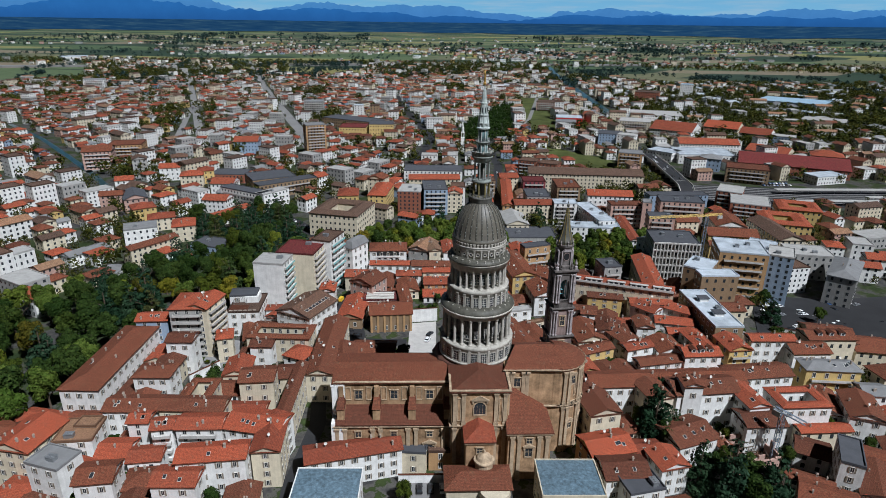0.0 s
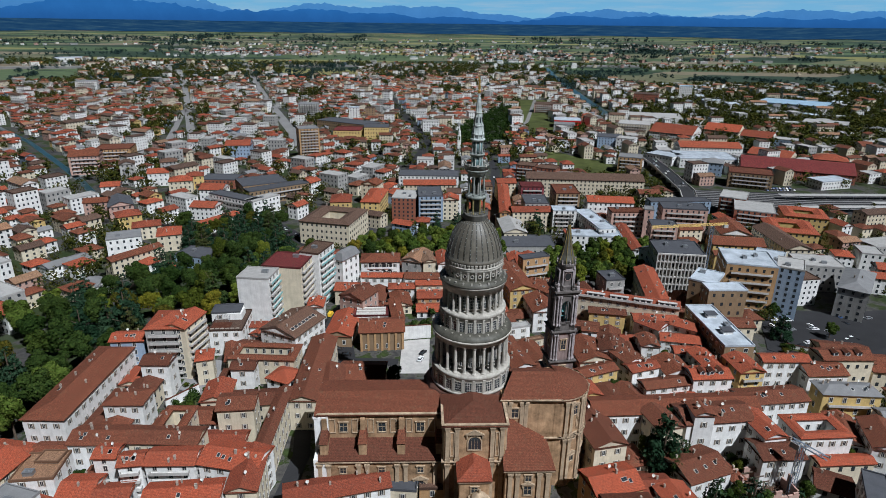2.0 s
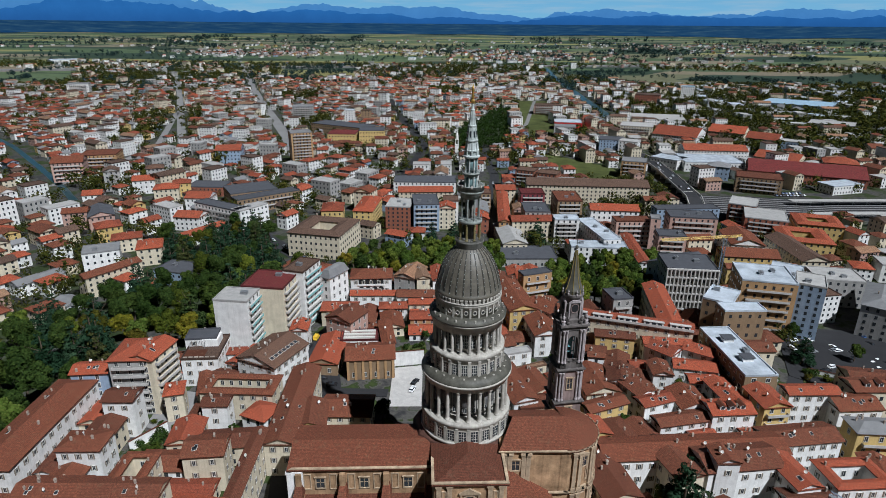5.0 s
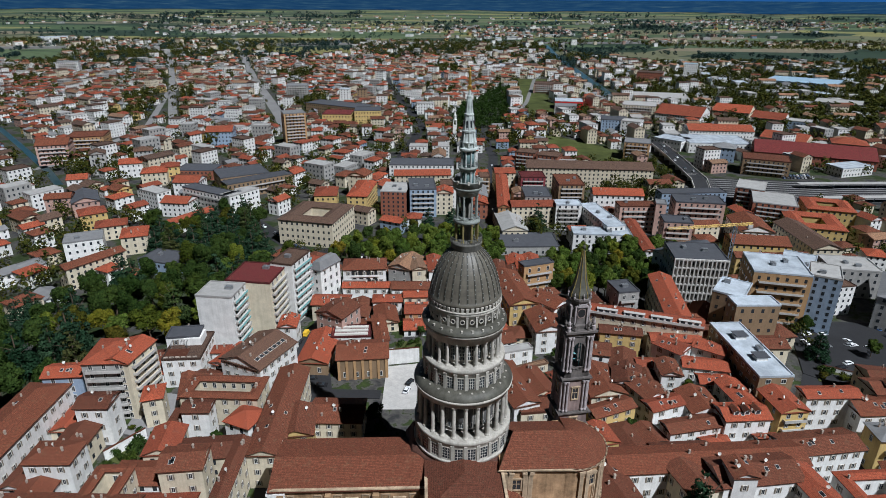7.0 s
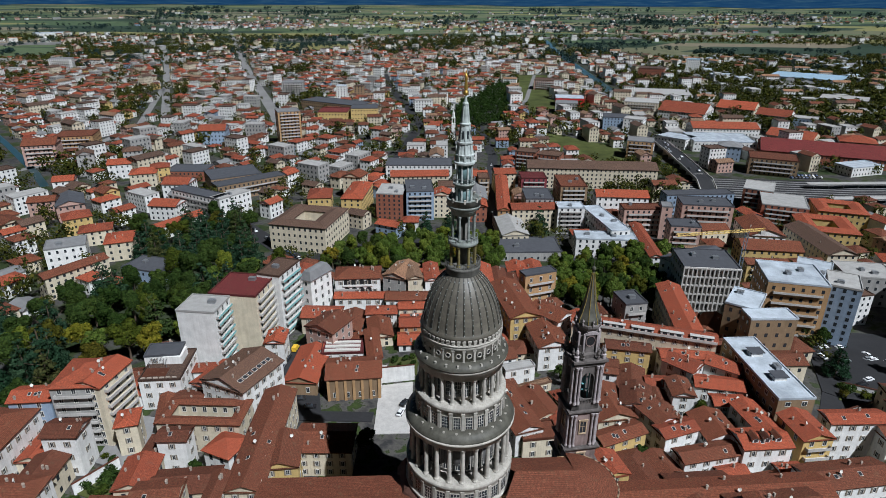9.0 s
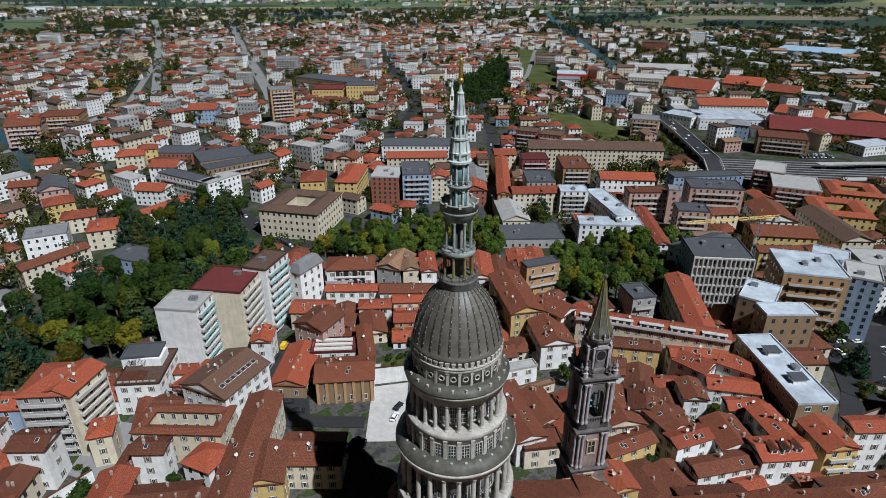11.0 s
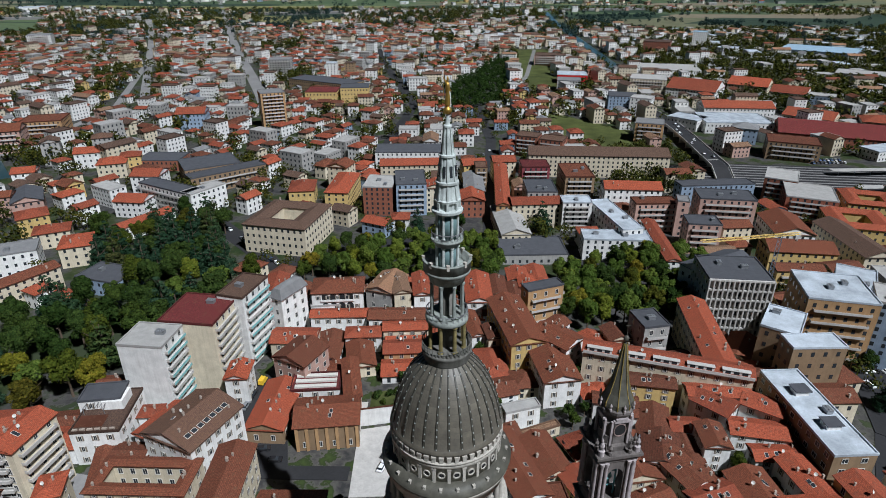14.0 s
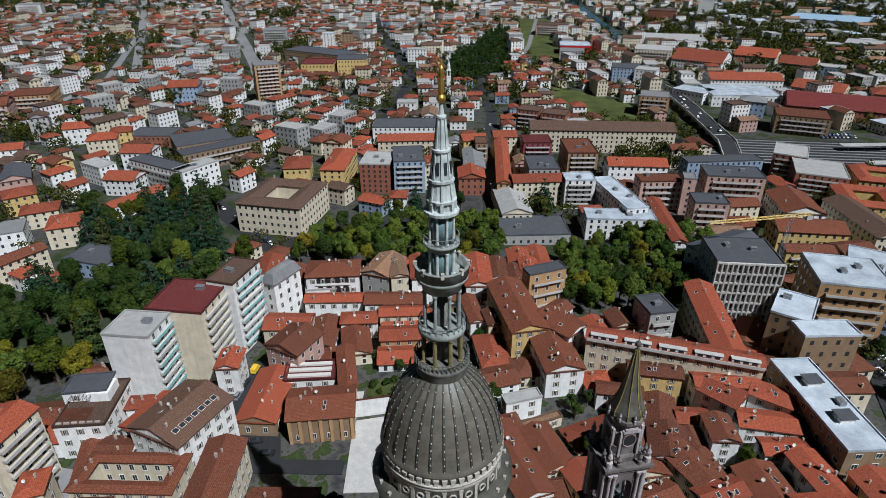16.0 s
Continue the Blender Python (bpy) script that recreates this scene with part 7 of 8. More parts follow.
# ---- smaller things about the town ----


def slab(name, pts, mat, label, category, z=0.25):
    bm = bmesh.new()
    top = [bm.verts.new((x, y, ground_z(x, y) + z)) for x, y in pts]
    low = [bm.verts.new((x, y, ground_z(x, y) - 1)) for x, y in pts]
    bm.faces.new(top)
    for i in range(len(pts)):
        j = (i + 1) % len(pts)
        bm.faces.new((low[i], low[j], top[j], top[i]))
    bmesh.ops.recalc_face_normals(bm, faces=bm.faces)
    tagged(link(name, bm, mat), label, category, kind="structure")


# Park floor: the shade under the trees is put into its dark green.
slab("grass_park_floor", PARK, plain("park_grass_painted_shade", (0.022, 0.032, 0.010), 0.95, 0.0, 0.5, 0.05), "park grass and leaf litter, darkened with painted tree shade", "grass", 0.12)
slab("grass_overpass_meadow", [(123, 570), (200, 470), (176, 410), (135, 418), (118, 487)], GRASS, "rough green meadow beside the overpass", "grass", 0.12)
slab("grass_field", [(125, 690), (185, 690), (250, 1085), (172, 1085)], GRASS, "open grassy field with a gravel path", "grass", 0.1)
slab("grass_garden", [(-20.5, 87.5), (-9.5, 88.5), (-9.5, 101), (-20, 100)], GRASS, "small walled garden lawn between the houses", "grass", 0.3)
slab("grass_palace_garden", [(-105.2, 33.4), (-103.7, 44.3), (-96.9, 41.8), (-94.9, 29.2)], GRASS, "lawn of the palace garden behind a white wall", "grass", 0.3)
slab("pavement_garden_lot", [(-106.6, 46), (-106.6, 69), (-94.5, 66), (-91.0, 42.5), (-96.4, 42.2)], PALE_ROAD, "paved yard between the old palaces", "pavement", 0.26)
slab("grass_bank", [(141, 72), (147, 82), (163, 74.5), (160, 68)], GRASS, "overgrown green bank below the square", "grass", 0.3)
slab("pavement_lot", [(-33, 86.5), (-21.5, 87.2), (-21, 95), (-32, 94)], CONCRETE, "pale concrete lot beside the garden", "pavement", 0.3)
slab("pavement_court", [(-23.5, 56), (-11.5, 56), (-11, 84), (-23, 82)], CONCRETE, "pale concrete paving of a bare court", "pavement")
slab("pavement_yard", [(-56, 64), (-24.5, 62), (-24, 67), (-42, 68), (-44, 78), (-56, 78)], ASPHALT, "grey asphalt yard beside the brown hall", "pavement", 0.3)
slab("pavement_car_park", [(-24, -29), (-6, -29), (-6, -21), (-24, -21)], PALE_ROAD, "paved car park behind the church annex", "pavement", 0.3)
slab("pavement_square", [(138, 77), (152, 66), (215, 70), (240, 100), (215, 122), (161, 127)], ASPHALT, "dark asphalt square with parked cars", "pavement", 0.35)


def garden_wall(x0, y0, x1, y1, h, wc, label):
    d = math.hypot(x1 - x0, y1 - y0)
    bm = bmesh.new()
    box(bm, 0, d, -0.2, 0.2, -1, h)
    box(bm, -0.1, d + 0.1, -0.32, 0.32, h, h + 0.15, 1)
    ob = link("garden_wall", bm, [WALL[wc], ROOF["D"]])
    ob.matrix_basis = pose(x0, y0, ground_z(x0, y0), 0, 0, math.degrees(math.atan2(y1 - y0, x1 - x0)))
    tagged(ob, label, "wall")


garden_wall(-23.2, 83.8, -10.5, 85.6, 6.5, "W", "tall plain white court wall with a tiled coping")
garden_wall(-24, -20.5, -10.2, -20.5, 3.0, "W", "white wall closing the car park")
garden_wall(130, 60, 165, 72, 2.5, "G", "grey wall beside the square")
garden_wall(-105.6, 33.0, -97.5, 43.5, 4.0, "W", "white garden wall with a tiled coping")
garden_wall(148.7, 81.6, 165, 73.0, 1.8, "W", "low white parapet wall along the square")


def hedge_mesh(seed):
    rng = np.random.default_rng(seed)
    return quads_mesh("bush", tuft_arrays([(0, 0, 0.8), (0.6, 0.2, 0.6), (-0.5, 0.4, 0.7), (0.1, -0.5, 1.3)], [1.0, 0.8, 0.8, 0.7], 420, 0.16, rng), [LEAF])


BUSHES = [hedge_mesh(300 + i) for i in range(3)]


def bush(x, y, s):
    ob = new("bush", rnd.choice(BUSHES))
    ob.matrix_basis = pose(x, y, ground_z(x, y) + 0.3, 0, 0, rnd.uniform(0, 360)) @ Matrix.Scale(s, 4)
    tagged(ob, "round clipped green bush on a garden lawn", "bush", "garden bushes")


for x, y, s in ((-98.5, 36, 1.9), (-98, 39, 2.2), (-97.5, 33, 1.7), (-103.5, 35.5, 1.5), (-101, 33.5, 1.2), (-95, 44, 1.3), (-101, 46, 1.1), (-104, 47.5, 1.0),
                (-18.5, 89.5, 1.2), (-15, 90.5, 1.0), (-12, 91, 1.3), (-11, 95, 1.1), (-18, 97, 1.4), (-14, 98, 1.2), (-16, 94, 0.9), (-11.5, 99, 1.3),
                (144, 74, 1.5), (148, 77, 1.8), (152, 74, 1.6), (156, 73, 1.9), (159, 71, 1.4), (147, 80, 1.3)):
    bush(x, y, s)

# cars
TYRE = plain("tyre_rubber", (0.02, 0.02, 0.02), 0.8)
PAINT = [plain("car_paint_white", (0.75, 0.75, 0.75), 0.3), plain("car_paint_black", (0.02, 0.02, 0.022), 0.25), plain("car_paint_grey", (0.25, 0.26, 0.27), 0.3, 0.3), plain("car_paint_red", (0.35, 0.03, 0.03), 0.3), plain("car_paint_blue", (0.04, 0.09, 0.22), 0.3)]
CAR_WORD = ["white", "black", "silver-grey", "dark red", "dark blue"]


def make_car(i, name="parked_car", scale=(1, 1, 1), mat=None, label=None):
    root = thing(name, 0, 0, 0)
    bm = bmesh.new()
    prof = [(-2.1, 0.35), (-2.15, 0.75), (-2.0, 0.95), (-1.0, 1.0), (1.1, 0.98), (1.95, 0.88), (2.1, 0.65), (2.1, 0.35)]
    a = [bm.verts.new((x, -0.86 if z < 0.9 else -0.78, z)) for x, z in prof]
    c = [bm.verts.new((x, 0.86 if z < 0.9 else 0.78, z)) for x, z in prof]
    bm.faces.new(a), bm.faces.new(c[::-1])
    for k in range(len(prof)):
        j = (k + 1) % len(prof)
        bm.faces.new((a[k], c[k], c[j], a[j]))
    bmesh.ops.recalc_face_normals(bm, faces=bm.faces)
    part("body", bm, mat or PAINT[i], root)
    bm = bmesh.new()
    low, top = [(-1.75, -0.76), (1.05, -0.76), (1.05, 0.76), (-1.75, 0.76)], [(-1.35, -0.6), (0.35, -0.6), (0.35, 0.6), (-1.35, 0.6)]
    v = [bm.verts.new((x, y, 0.97)) for x, y in low] + [bm.verts.new((x, y, 1.42)) for x, y in top]
    for k in range(4):
        bm.faces.new((v[k], v[(k + 1) % 4], v[4 + (k + 1) % 4], v[4 + k])).material_index = 0
    bm.faces.new(v[4:]).material_index = 1
    part("cabin", bm, [GLASS, mat or PAINT[i]], root)
    bm = bmesh.new()
    lathe(bm, [(0.1, -0.1), (0.32, -0.1), (0.32, 0.1), (0.1, 0.1)], 12)
    bmesh.ops.rotate(bm, verts=bm.verts, cent=(0, 0, 0), matrix=Matrix.Rotation(radians(90), 3, 'X'))
    me = mesh_of("wheel", bm, [TYRE])
    for x in (-1.35, 1.3):
        for y in (-0.8, 0.8):
            place_part("wheel", me, root, pose(x, y, 0.32))
    tagged(root, label or CAR_WORD[i] + " compact car parked on the street", "car", "parked cars")
    return root


CARS = [make_car(i) for i in range(5)]
cars_out = set()


def car(i, x, y, turn, lift=0.3, grow=1.0):
    m = pose(x, y, ground_z(x, y) + lift, 0, 0, turn) @ Matrix.Diagonal((grow, grow, grow, 1))
    if i in cars_out:
        copy_thing(CARS[i], m)
    else:
        cars_out.add(i)
        CARS[i].matrix_basis = m


cr = random.Random(21)
for k in range(4):
    car((1, 1, 1, 0)[k] if k < 3 else 0, -21 + k * 3.4, -24, 90)
for x, y, i, turn in ((-62.8, 85.8, 0, 80), (-63.3, 80.0, 3, 80), (-50.3, 74.5, 1, 10), (-67.0, 45.0, 4, 85), (-52.9, 53.7, 0, 5), (-46, 70, 1, 0), (-15, 66, 0, 70), (-14, 71, 1, 60), (-60.5, 94, 2, 80), (-59.5, 100, 1, 80)):
    car(i, x, y, turn)
for k in range(26):
    car(cr.choice((0, 1, 2, 0, 2, 4)), 150 + cr.random() * 70, 80 + cr.random() * 38, cr.choice((10, 15, 100)), 0.4)
for k in range(14):
    u = cr.random()
    car(cr.choice((0, 1, 2, 4)), -120 + u * 45, 268 - u * 56, -52, 0.3)
for k in range(10):
    car(cr.choice((0, 1, 2, 0)), 44 + k * 0.9 + cr.choice((-2.6, 2.6)), 300 + k * 13, 84, 0.3)
for k in range(8):
    car(cr.choice((0, 1, 2, 0)), -52 + cr.choice((-3.4, 3.4)), 290 + k * 8, 74, 0.3)
car(4, 96, 112, 30)


def bus(x, y, turn):
    root = thing("bus", x, y, ground_z(x, y) + 0.35, turn)
    bm = bmesh.new()
    box(bm, -6, 6, -1.25, 1.25, 0.4, 3.1)
    part("body", bm, PAINT[0], root)
    bm = bmesh.new()
    for s in (-1, 1):
        box(bm, -5.7, 5.7, s * 1.26 - 0.02, s * 1.26 + 0.02, 1.5, 2.6)
    box(bm, 6.0, 6.04, -1.1, 1.1, 1.4, 2.7)
    part("window_band", bm, GLASS, root)
    me = bpy.data.meshes["wheel"]
    for wx in (-3.8, 3.9):
        for wy in (-1.15, 1.15):
            place_part("wheel", me, root, pose(wx, wy, 0.48) @ Matrix.Scale(1.5, 4))
    tagged(root, "long white bus standing on the square", "bus")


bus(165, 119, -8)


def yellow_van(x, y, turn):
    root = make_car(0, "van", mat=plain("van_paint_yellow", (0.7, 0.45, 0.03), 0.35), label="yellow delivery van parked in the narrow street")
    bm = bmesh.new()
    box(bm, -2.1, 0.9, -0.85, 0.85, 1.0, 2.1)
    part("cargo_box", bm, bpy.data.materials["van_paint_yellow"], root)
    root.matrix_basis = pose(x, y, ground_z(x, y) + 0.3, 0, 0, turn)


yellow_van(-57.8, 106.7, 80)


def overpass():
    root = thing("road_overpass", 0, 0, 0)
    pts = [(214, 335), (217, 352), (227, 440), (233, 500), (240, 560)]
    tops = [(-7.5), -2.5, -1.5, -2.5, -7.5]
    for name, half, mat, z0, z1 in (("deck", 6.5, CONCRETE, -1.2, 0.0), ("carriageway", 5.4, ASPHALT, 0.004, 0.10)):
        bm = bmesh.new()
        prev = None
        for (x, y), t in zip(pts, tops):
            cur = [bm.verts.new((x + s * half, y - s * 0.1 * half, t + z)) for s, z in ((-1, z0), (1, z0), (1, z1), (-1, z1))]
            if prev:
                for i in range(4):
                    bm.faces.new((prev[i], prev[(i + 1) % 4], cur[(i + 1) % 4], cur[i]))
            prev = cur
        bmesh.ops.recalc_face_normals(bm, faces=bm.faces)
        part(name, bm, mat, root)
    for s in (-1, 1):
        bm = bmesh.new()
        prev = None
        for (x, y), t in zip(pts, tops):
            cur = [bm.verts.new((x + s * o, y - s * 0.1 * o, t + z)) for o, z in ((6.1, 0.0), (6.5, 0.0), (6.5, 1.0), (6.1, 1.0))]
            if prev:
                for i in range(4):
                    bm.faces.new((prev[i], prev[(i + 1) % 4], cur[(i + 1) % 4], cur[i]))
            prev = cur
        bmesh.ops.recalc_face_normals(bm, faces=bm.faces)
        part("parapet", bm, CONCRETE, root)
    for k in range(7):
        u = 0.1 + k * 0.12
        x, y = 217 + 15 * u, 352 + 148 * u
        bm = bmesh.new()
        box(bm, x - 4, x + 4, y - 0.6, y + 0.6, -10, -2.2)
        part("pier", bm, CONCRETE, root)
    tagged(root, "concrete road overpass crossing the railway", "bridge")


overpass()
for k in range(9):
    u = cr.random()
    car(cr.choice((0, 1, 2)), 217 + 15 * u + cr.choice((-2.5, 2.5)), 356 + 140 * u, 84, 6.3)


def lattice(bm, p, q, half, n):
    """A square lattice beam between two points."""
    p, q = Vector(p), Vector(q)
    d = (q - p).normalized()
    a = d.orthogonal().normalized()
    b = d.cross(a)
    def bar(u, v, r):
        w = v - u
        bmesh.ops.create_cone(bm, cap_ends=True, segments=4, radius1=r, radius2=r, depth=w.length, matrix=Matrix.Translation((u + v) / 2) @ w.to_track_quat('Z', 'Y').to_matrix().to_4x4())
    cs = [a * half + b * half, a * half - b * half, -a * half - b * half, -a * half + b * half]
    for c in cs:
        bar(p + c, q + c, 0.12)
    for i in range(n):
        u, v = p + (q - p) * i / n, p + (q - p) * (i + 1) / n
        for k in range(4):
            bar(u + cs[k], v + cs[(k + 1) % 4], 0.06)


def crane(x, y, h, jib, back, turn, mast_mat, jib_mat, label):
    root = thing("tower_crane", x, y, ground_z(x, y), turn)
    bm = bmesh.new()
    lattice(bm, (0, 0, -0.5), (0, 0, h), 0.7, int(h / 2))
    part("mast", bm, mast_mat, root)
    bm = bmesh.new()
    lattice(bm, (-back, 0, h), (jib, 0, h), 0.5, int(jib / 1.8))
    part("jib", bm, jib_mat, root)
    bm = bmesh.new()
    box(bm, -back, -back + 2.5, -0.8, 0.8, h - 2.2, h - 0.5)
    part("counterweight", bm, CONCRETE, root)
    bm = bmesh.new()
    box(bm, -1.5, 1.5, -1.5, 1.5, -0.6, 0.6)
    part("base", bm, CONCRETE, root)
    tagged(root, label, "crane")


YELLOW = plain("crane_yellow", (0.55, 0.36, 0.05), 0.5)
CRANE_GREY = plain("crane_grey_blue", (0.22, 0.27, 0.33), 0.5)
crane(144.9, 156.9, 37, 36, 9, 188, CRANE_GREY, YELLOW, "tall tower crane with a grey mast and yellow jib")
crane(94.6, -13, 19, 7, 3, -60, CRANE_GREY, CRANE_GREY, "small building crane over a roofless site")


def building_site(x, y, w, d, turn):
    """A roofless shell with rubble inside its broken walls."""
    root = thing("building_site", x, y, ground_z(x, y), turn)
    sr = random.Random(31)
    for x0, x1, y0, y1 in ((-w / 2, w / 2, -d / 2, -d / 2 + 0.5), (-w / 2, w / 2, d / 2 - 0.5, d / 2), (-w / 2, -w / 2 + 0.5, -d / 2 + 0.5, d / 2 - 0.5), (w / 2 - 0.5, w / 2, -d / 2 + 0.5, d / 2 - 0.5)):
        bm = bmesh.new()
        n = 7
        for i in range(n):
            a, b = i / n, (i + 1) / n
            box(bm, x0 + (x1 - x0) * a if x1 - x0 > 1 else x0, x0 + (x1 - x0) * b if x1 - x0 > 1 else x1,
                y0 + (y1 - y0) * a if y1 - y0 > 1 else y0, y0 + (y1 - y0) * b if y1 - y0 > 1 else y1, -1, sr.uniform(3.5, 7.5))
        part("broken_wall", bm, WALL["P"], root)
    bm = bmesh.new()
    for i in range(240):
        px, py, r = sr.uniform(-w * 0.45, w * 0.45), sr.uniform(-d * 0.45, d * 0.45), sr.uniform(0.25, 0.9)
        z = 1.6 - 1.2 * (abs(px) / w + abs(py) / d) + sr.uniform(0, 0.5)
        bmesh.ops.create_cube(bm, size=r, matrix=Matrix.Translation((px, py, z)) @ Euler((sr.random() * 3, sr.random() * 3, sr.random() * 3)).to_matrix().to_4x4() @ Matrix.Diagonal((1, 0.7, 0.5, 1)))
    tagged(part("rubble", bm, stone("brick_rubble", (0.30, 0.17, 0.11), scale=1.0, vary=0.6, spread=0.3), root, "heap of brick rubble"), "heap of brick rubble", kind="stuff")
    for i in range(5):
        bm = bmesh.new()
        py = -d / 2 + d * (i + 0.5) / 5
        box(bm, -w / 2, w * 0.1, py - 0.12, py + 0.12, 5.0, 5.3)
        part("beam", bm, BARK, root)
    tagged(root, "roofless brick shell with rubble under repair", "building site")


building_site(87, -12, 15, 11, 12)


def thin_tower(x, y, h):
    root = thing("church_tower", x, y, ground_z(x, y))
    bm = bmesh.new()
    box(bm, -1.9, 1.9, -1.9, 1.9, -1, h * 0.5)
    box(bm, -2.1, 2.1, -2.1, 2.1, h * 0.5, h * 0.52)
    for sx in (-1, 1):
        for sy in (-1, 1):
            box(bm, sx * 1.35 - 0.4, sx * 1.35 + 0.4, sy * 1.35 - 0.4, sy * 1.35 + 0.4, h * 0.52, h * 0.68)
    box(bm, -2.1, 2.1, -2.1, 2.1, h * 0.68, h * 0.70)
    part("shaft", bm, WALL["W"], root)
    bm = bmesh.new()
    lathe(bm, [(1.5, h * 0.70), (1.5, h * 0.8), (1.7, h * 0.81), (0.9, h * 0.88), (0.1, h)], 8)
    part("spire", bm, WALL["W"], root)
    tagged(root, "slender white church tower with an open belfry", "tower")


thin_tower(26.5, 523, 33)


def platform_roof(x, y, length, turn):
    root = thing("platform_roof", x, y, ground_z(x, y), turn)
    bm = bmesh.new()
    box(bm, -length / 2, length / 2, -3.2, 3.2, 4.2, 4.5)
    part("canopy", bm, ROOF["L"], root)
    for k in range(int(length / 12)):
        bm = bmesh.new()
        px = -length / 2 + 6 + k * 12
        box(bm, px - 0.2, px + 0.2, -0.2, 0.2, -0.5, 4.2)
        part("post", bm, METAL, root)
    tagged(root, "long grey platform roof beside the railway tracks", "station roof")


platform_roof(350, 343, 110, 0)
platform_roof(420, 318, 120, 0)
platform_roof(330, 306, 80, 0)
for k in range(18):
    car(cr.choice((0, 1, 2, 0, 4)), 300 + (k % 9) * 3.1, 372 + (k // 9) * 7, 90)

# ---- the rest of the town ----
CLEAR = [PARK, [(-60, 176), (-51, 236), (40, 236), (36, 178)], [(54, 130), (60, 190), (135, 218), (130, 130)], [(-190, 200), (-186, 285), (-101, 285), (-98, 196)],
         [(125, 690), (170, 1090), (240, 1090), (170, 690)], PATH_WOOD, [(190, 300), (200, 390), (720, 380), (720, 290)], [(130, 70), (160, 135), (215, 125), (300, 100), (300, 40)],
         [(-60, -30), (-60, 40), (45, 40), (45, -45), (-20, -45)], [(-62, 50), (-62, 104), (-6, 104), (-6, 40)], [(-106, 32), (-106, 69), (-94, 66), (-90, 42), (-94, 28)], [(142, 60), (142, 90), (176, 92), (172, 64)], [(203, 326), (232, 326), (262, 565), (226, 565)], [(78, -22), (98, -22), (98, -5), (84, -3)], [(-97, 88), (-97, 106), (-90, 126), (-74, 140), (-56, 133), (-60, 108), (-76, 88)], [(60, -40), (60, -19), (84, -19), (90, -40)]]


FIELDS = [[(566, 2069), (1465, 1798), (1207, 1448), (842, 1444), (561, 1416), (480, 1560), (400, 1648)], [(-1500, 1908), (-1150, 1950), (-875, 1425), (-1004, 1302), (-1500, 1280)],
          [(-510, 2055), (-247, 2098), (-194, 1577), (-393, 1553)], [(488, 2088), (772, 2132), (633, 1719), (400, 1648)], [(123, 570), (200, 470), (176, 410), (135, 418), (118, 487)]]
WORKS = [(430, 560), (420, 1000), (560, 1420), (715, 1431), (1233, 1483), (1150, 640), (760, 560)]


def near_line(x, y, pts, gap):
    for (x0, y0), (x1, y1) in zip(pts, pts[1:]):
        dx, dy = x1 - x0, y1 - y0
        u = max(0.0, min(1.0, ((x - x0) * dx + (y - y0) * dy) / (dx * dx + dy * dy)))
        if math.hypot(x - x0 - u * dx, y - y0 - u * dy) < gap:
            return True
    return False


def blocked(x, y, gap):
    if taken(x, y, gap) or any(inside((x, y), c) for c in CLEAR):
        return True
    if any(near_line(x, y, pts, w / 2 + gap) for pts, w, m in ROADS.values()):
        return True
    return any(near_line(x, y, pts, 12 + gap) for pts in CANALS.values())


def street_angle(x, y):
    """Districts each follow their own grid of streets."""
    v = noise.cell(Vector((x / 260.0 + 3.1, y / 330.0 + 0.4, 0)))
    return 17 * math.sin(x / 500.0) + 20 * (v - 0.5)


OLD_TOWN = [[(38, -60), (38, 40), (30, 60), (18, 62), (18, 132), (84, 132), (128, 128), (136, 76), (112, 24), (165, -5), (165, -60)],
            [(-150, -45), (-146, 18), (-138, 62), (-128, 92), (-66, 118), (-66, -45)],
            [(-66, 106), (-88, 165), (-60, 178), (54, 178), (54, 130), (18, 62), (-4, 62), (-4, 106)]]
fr = random.Random(77)


def fill_old_town():
    """Wings and back houses that close the blocks between the larger houses."""
    for region in OLD_TOWN:
        xs, ys = [p[0] for p in region], [p[1] for p in region]
        y = min(ys)
        while y < max(ys):
            x = min(xs)
            while x < max(xs):
                wing(x + fr.uniform(-1, 1), y + fr.uniform(-1, 1), region)
                x += 5.0
            y += 5.0


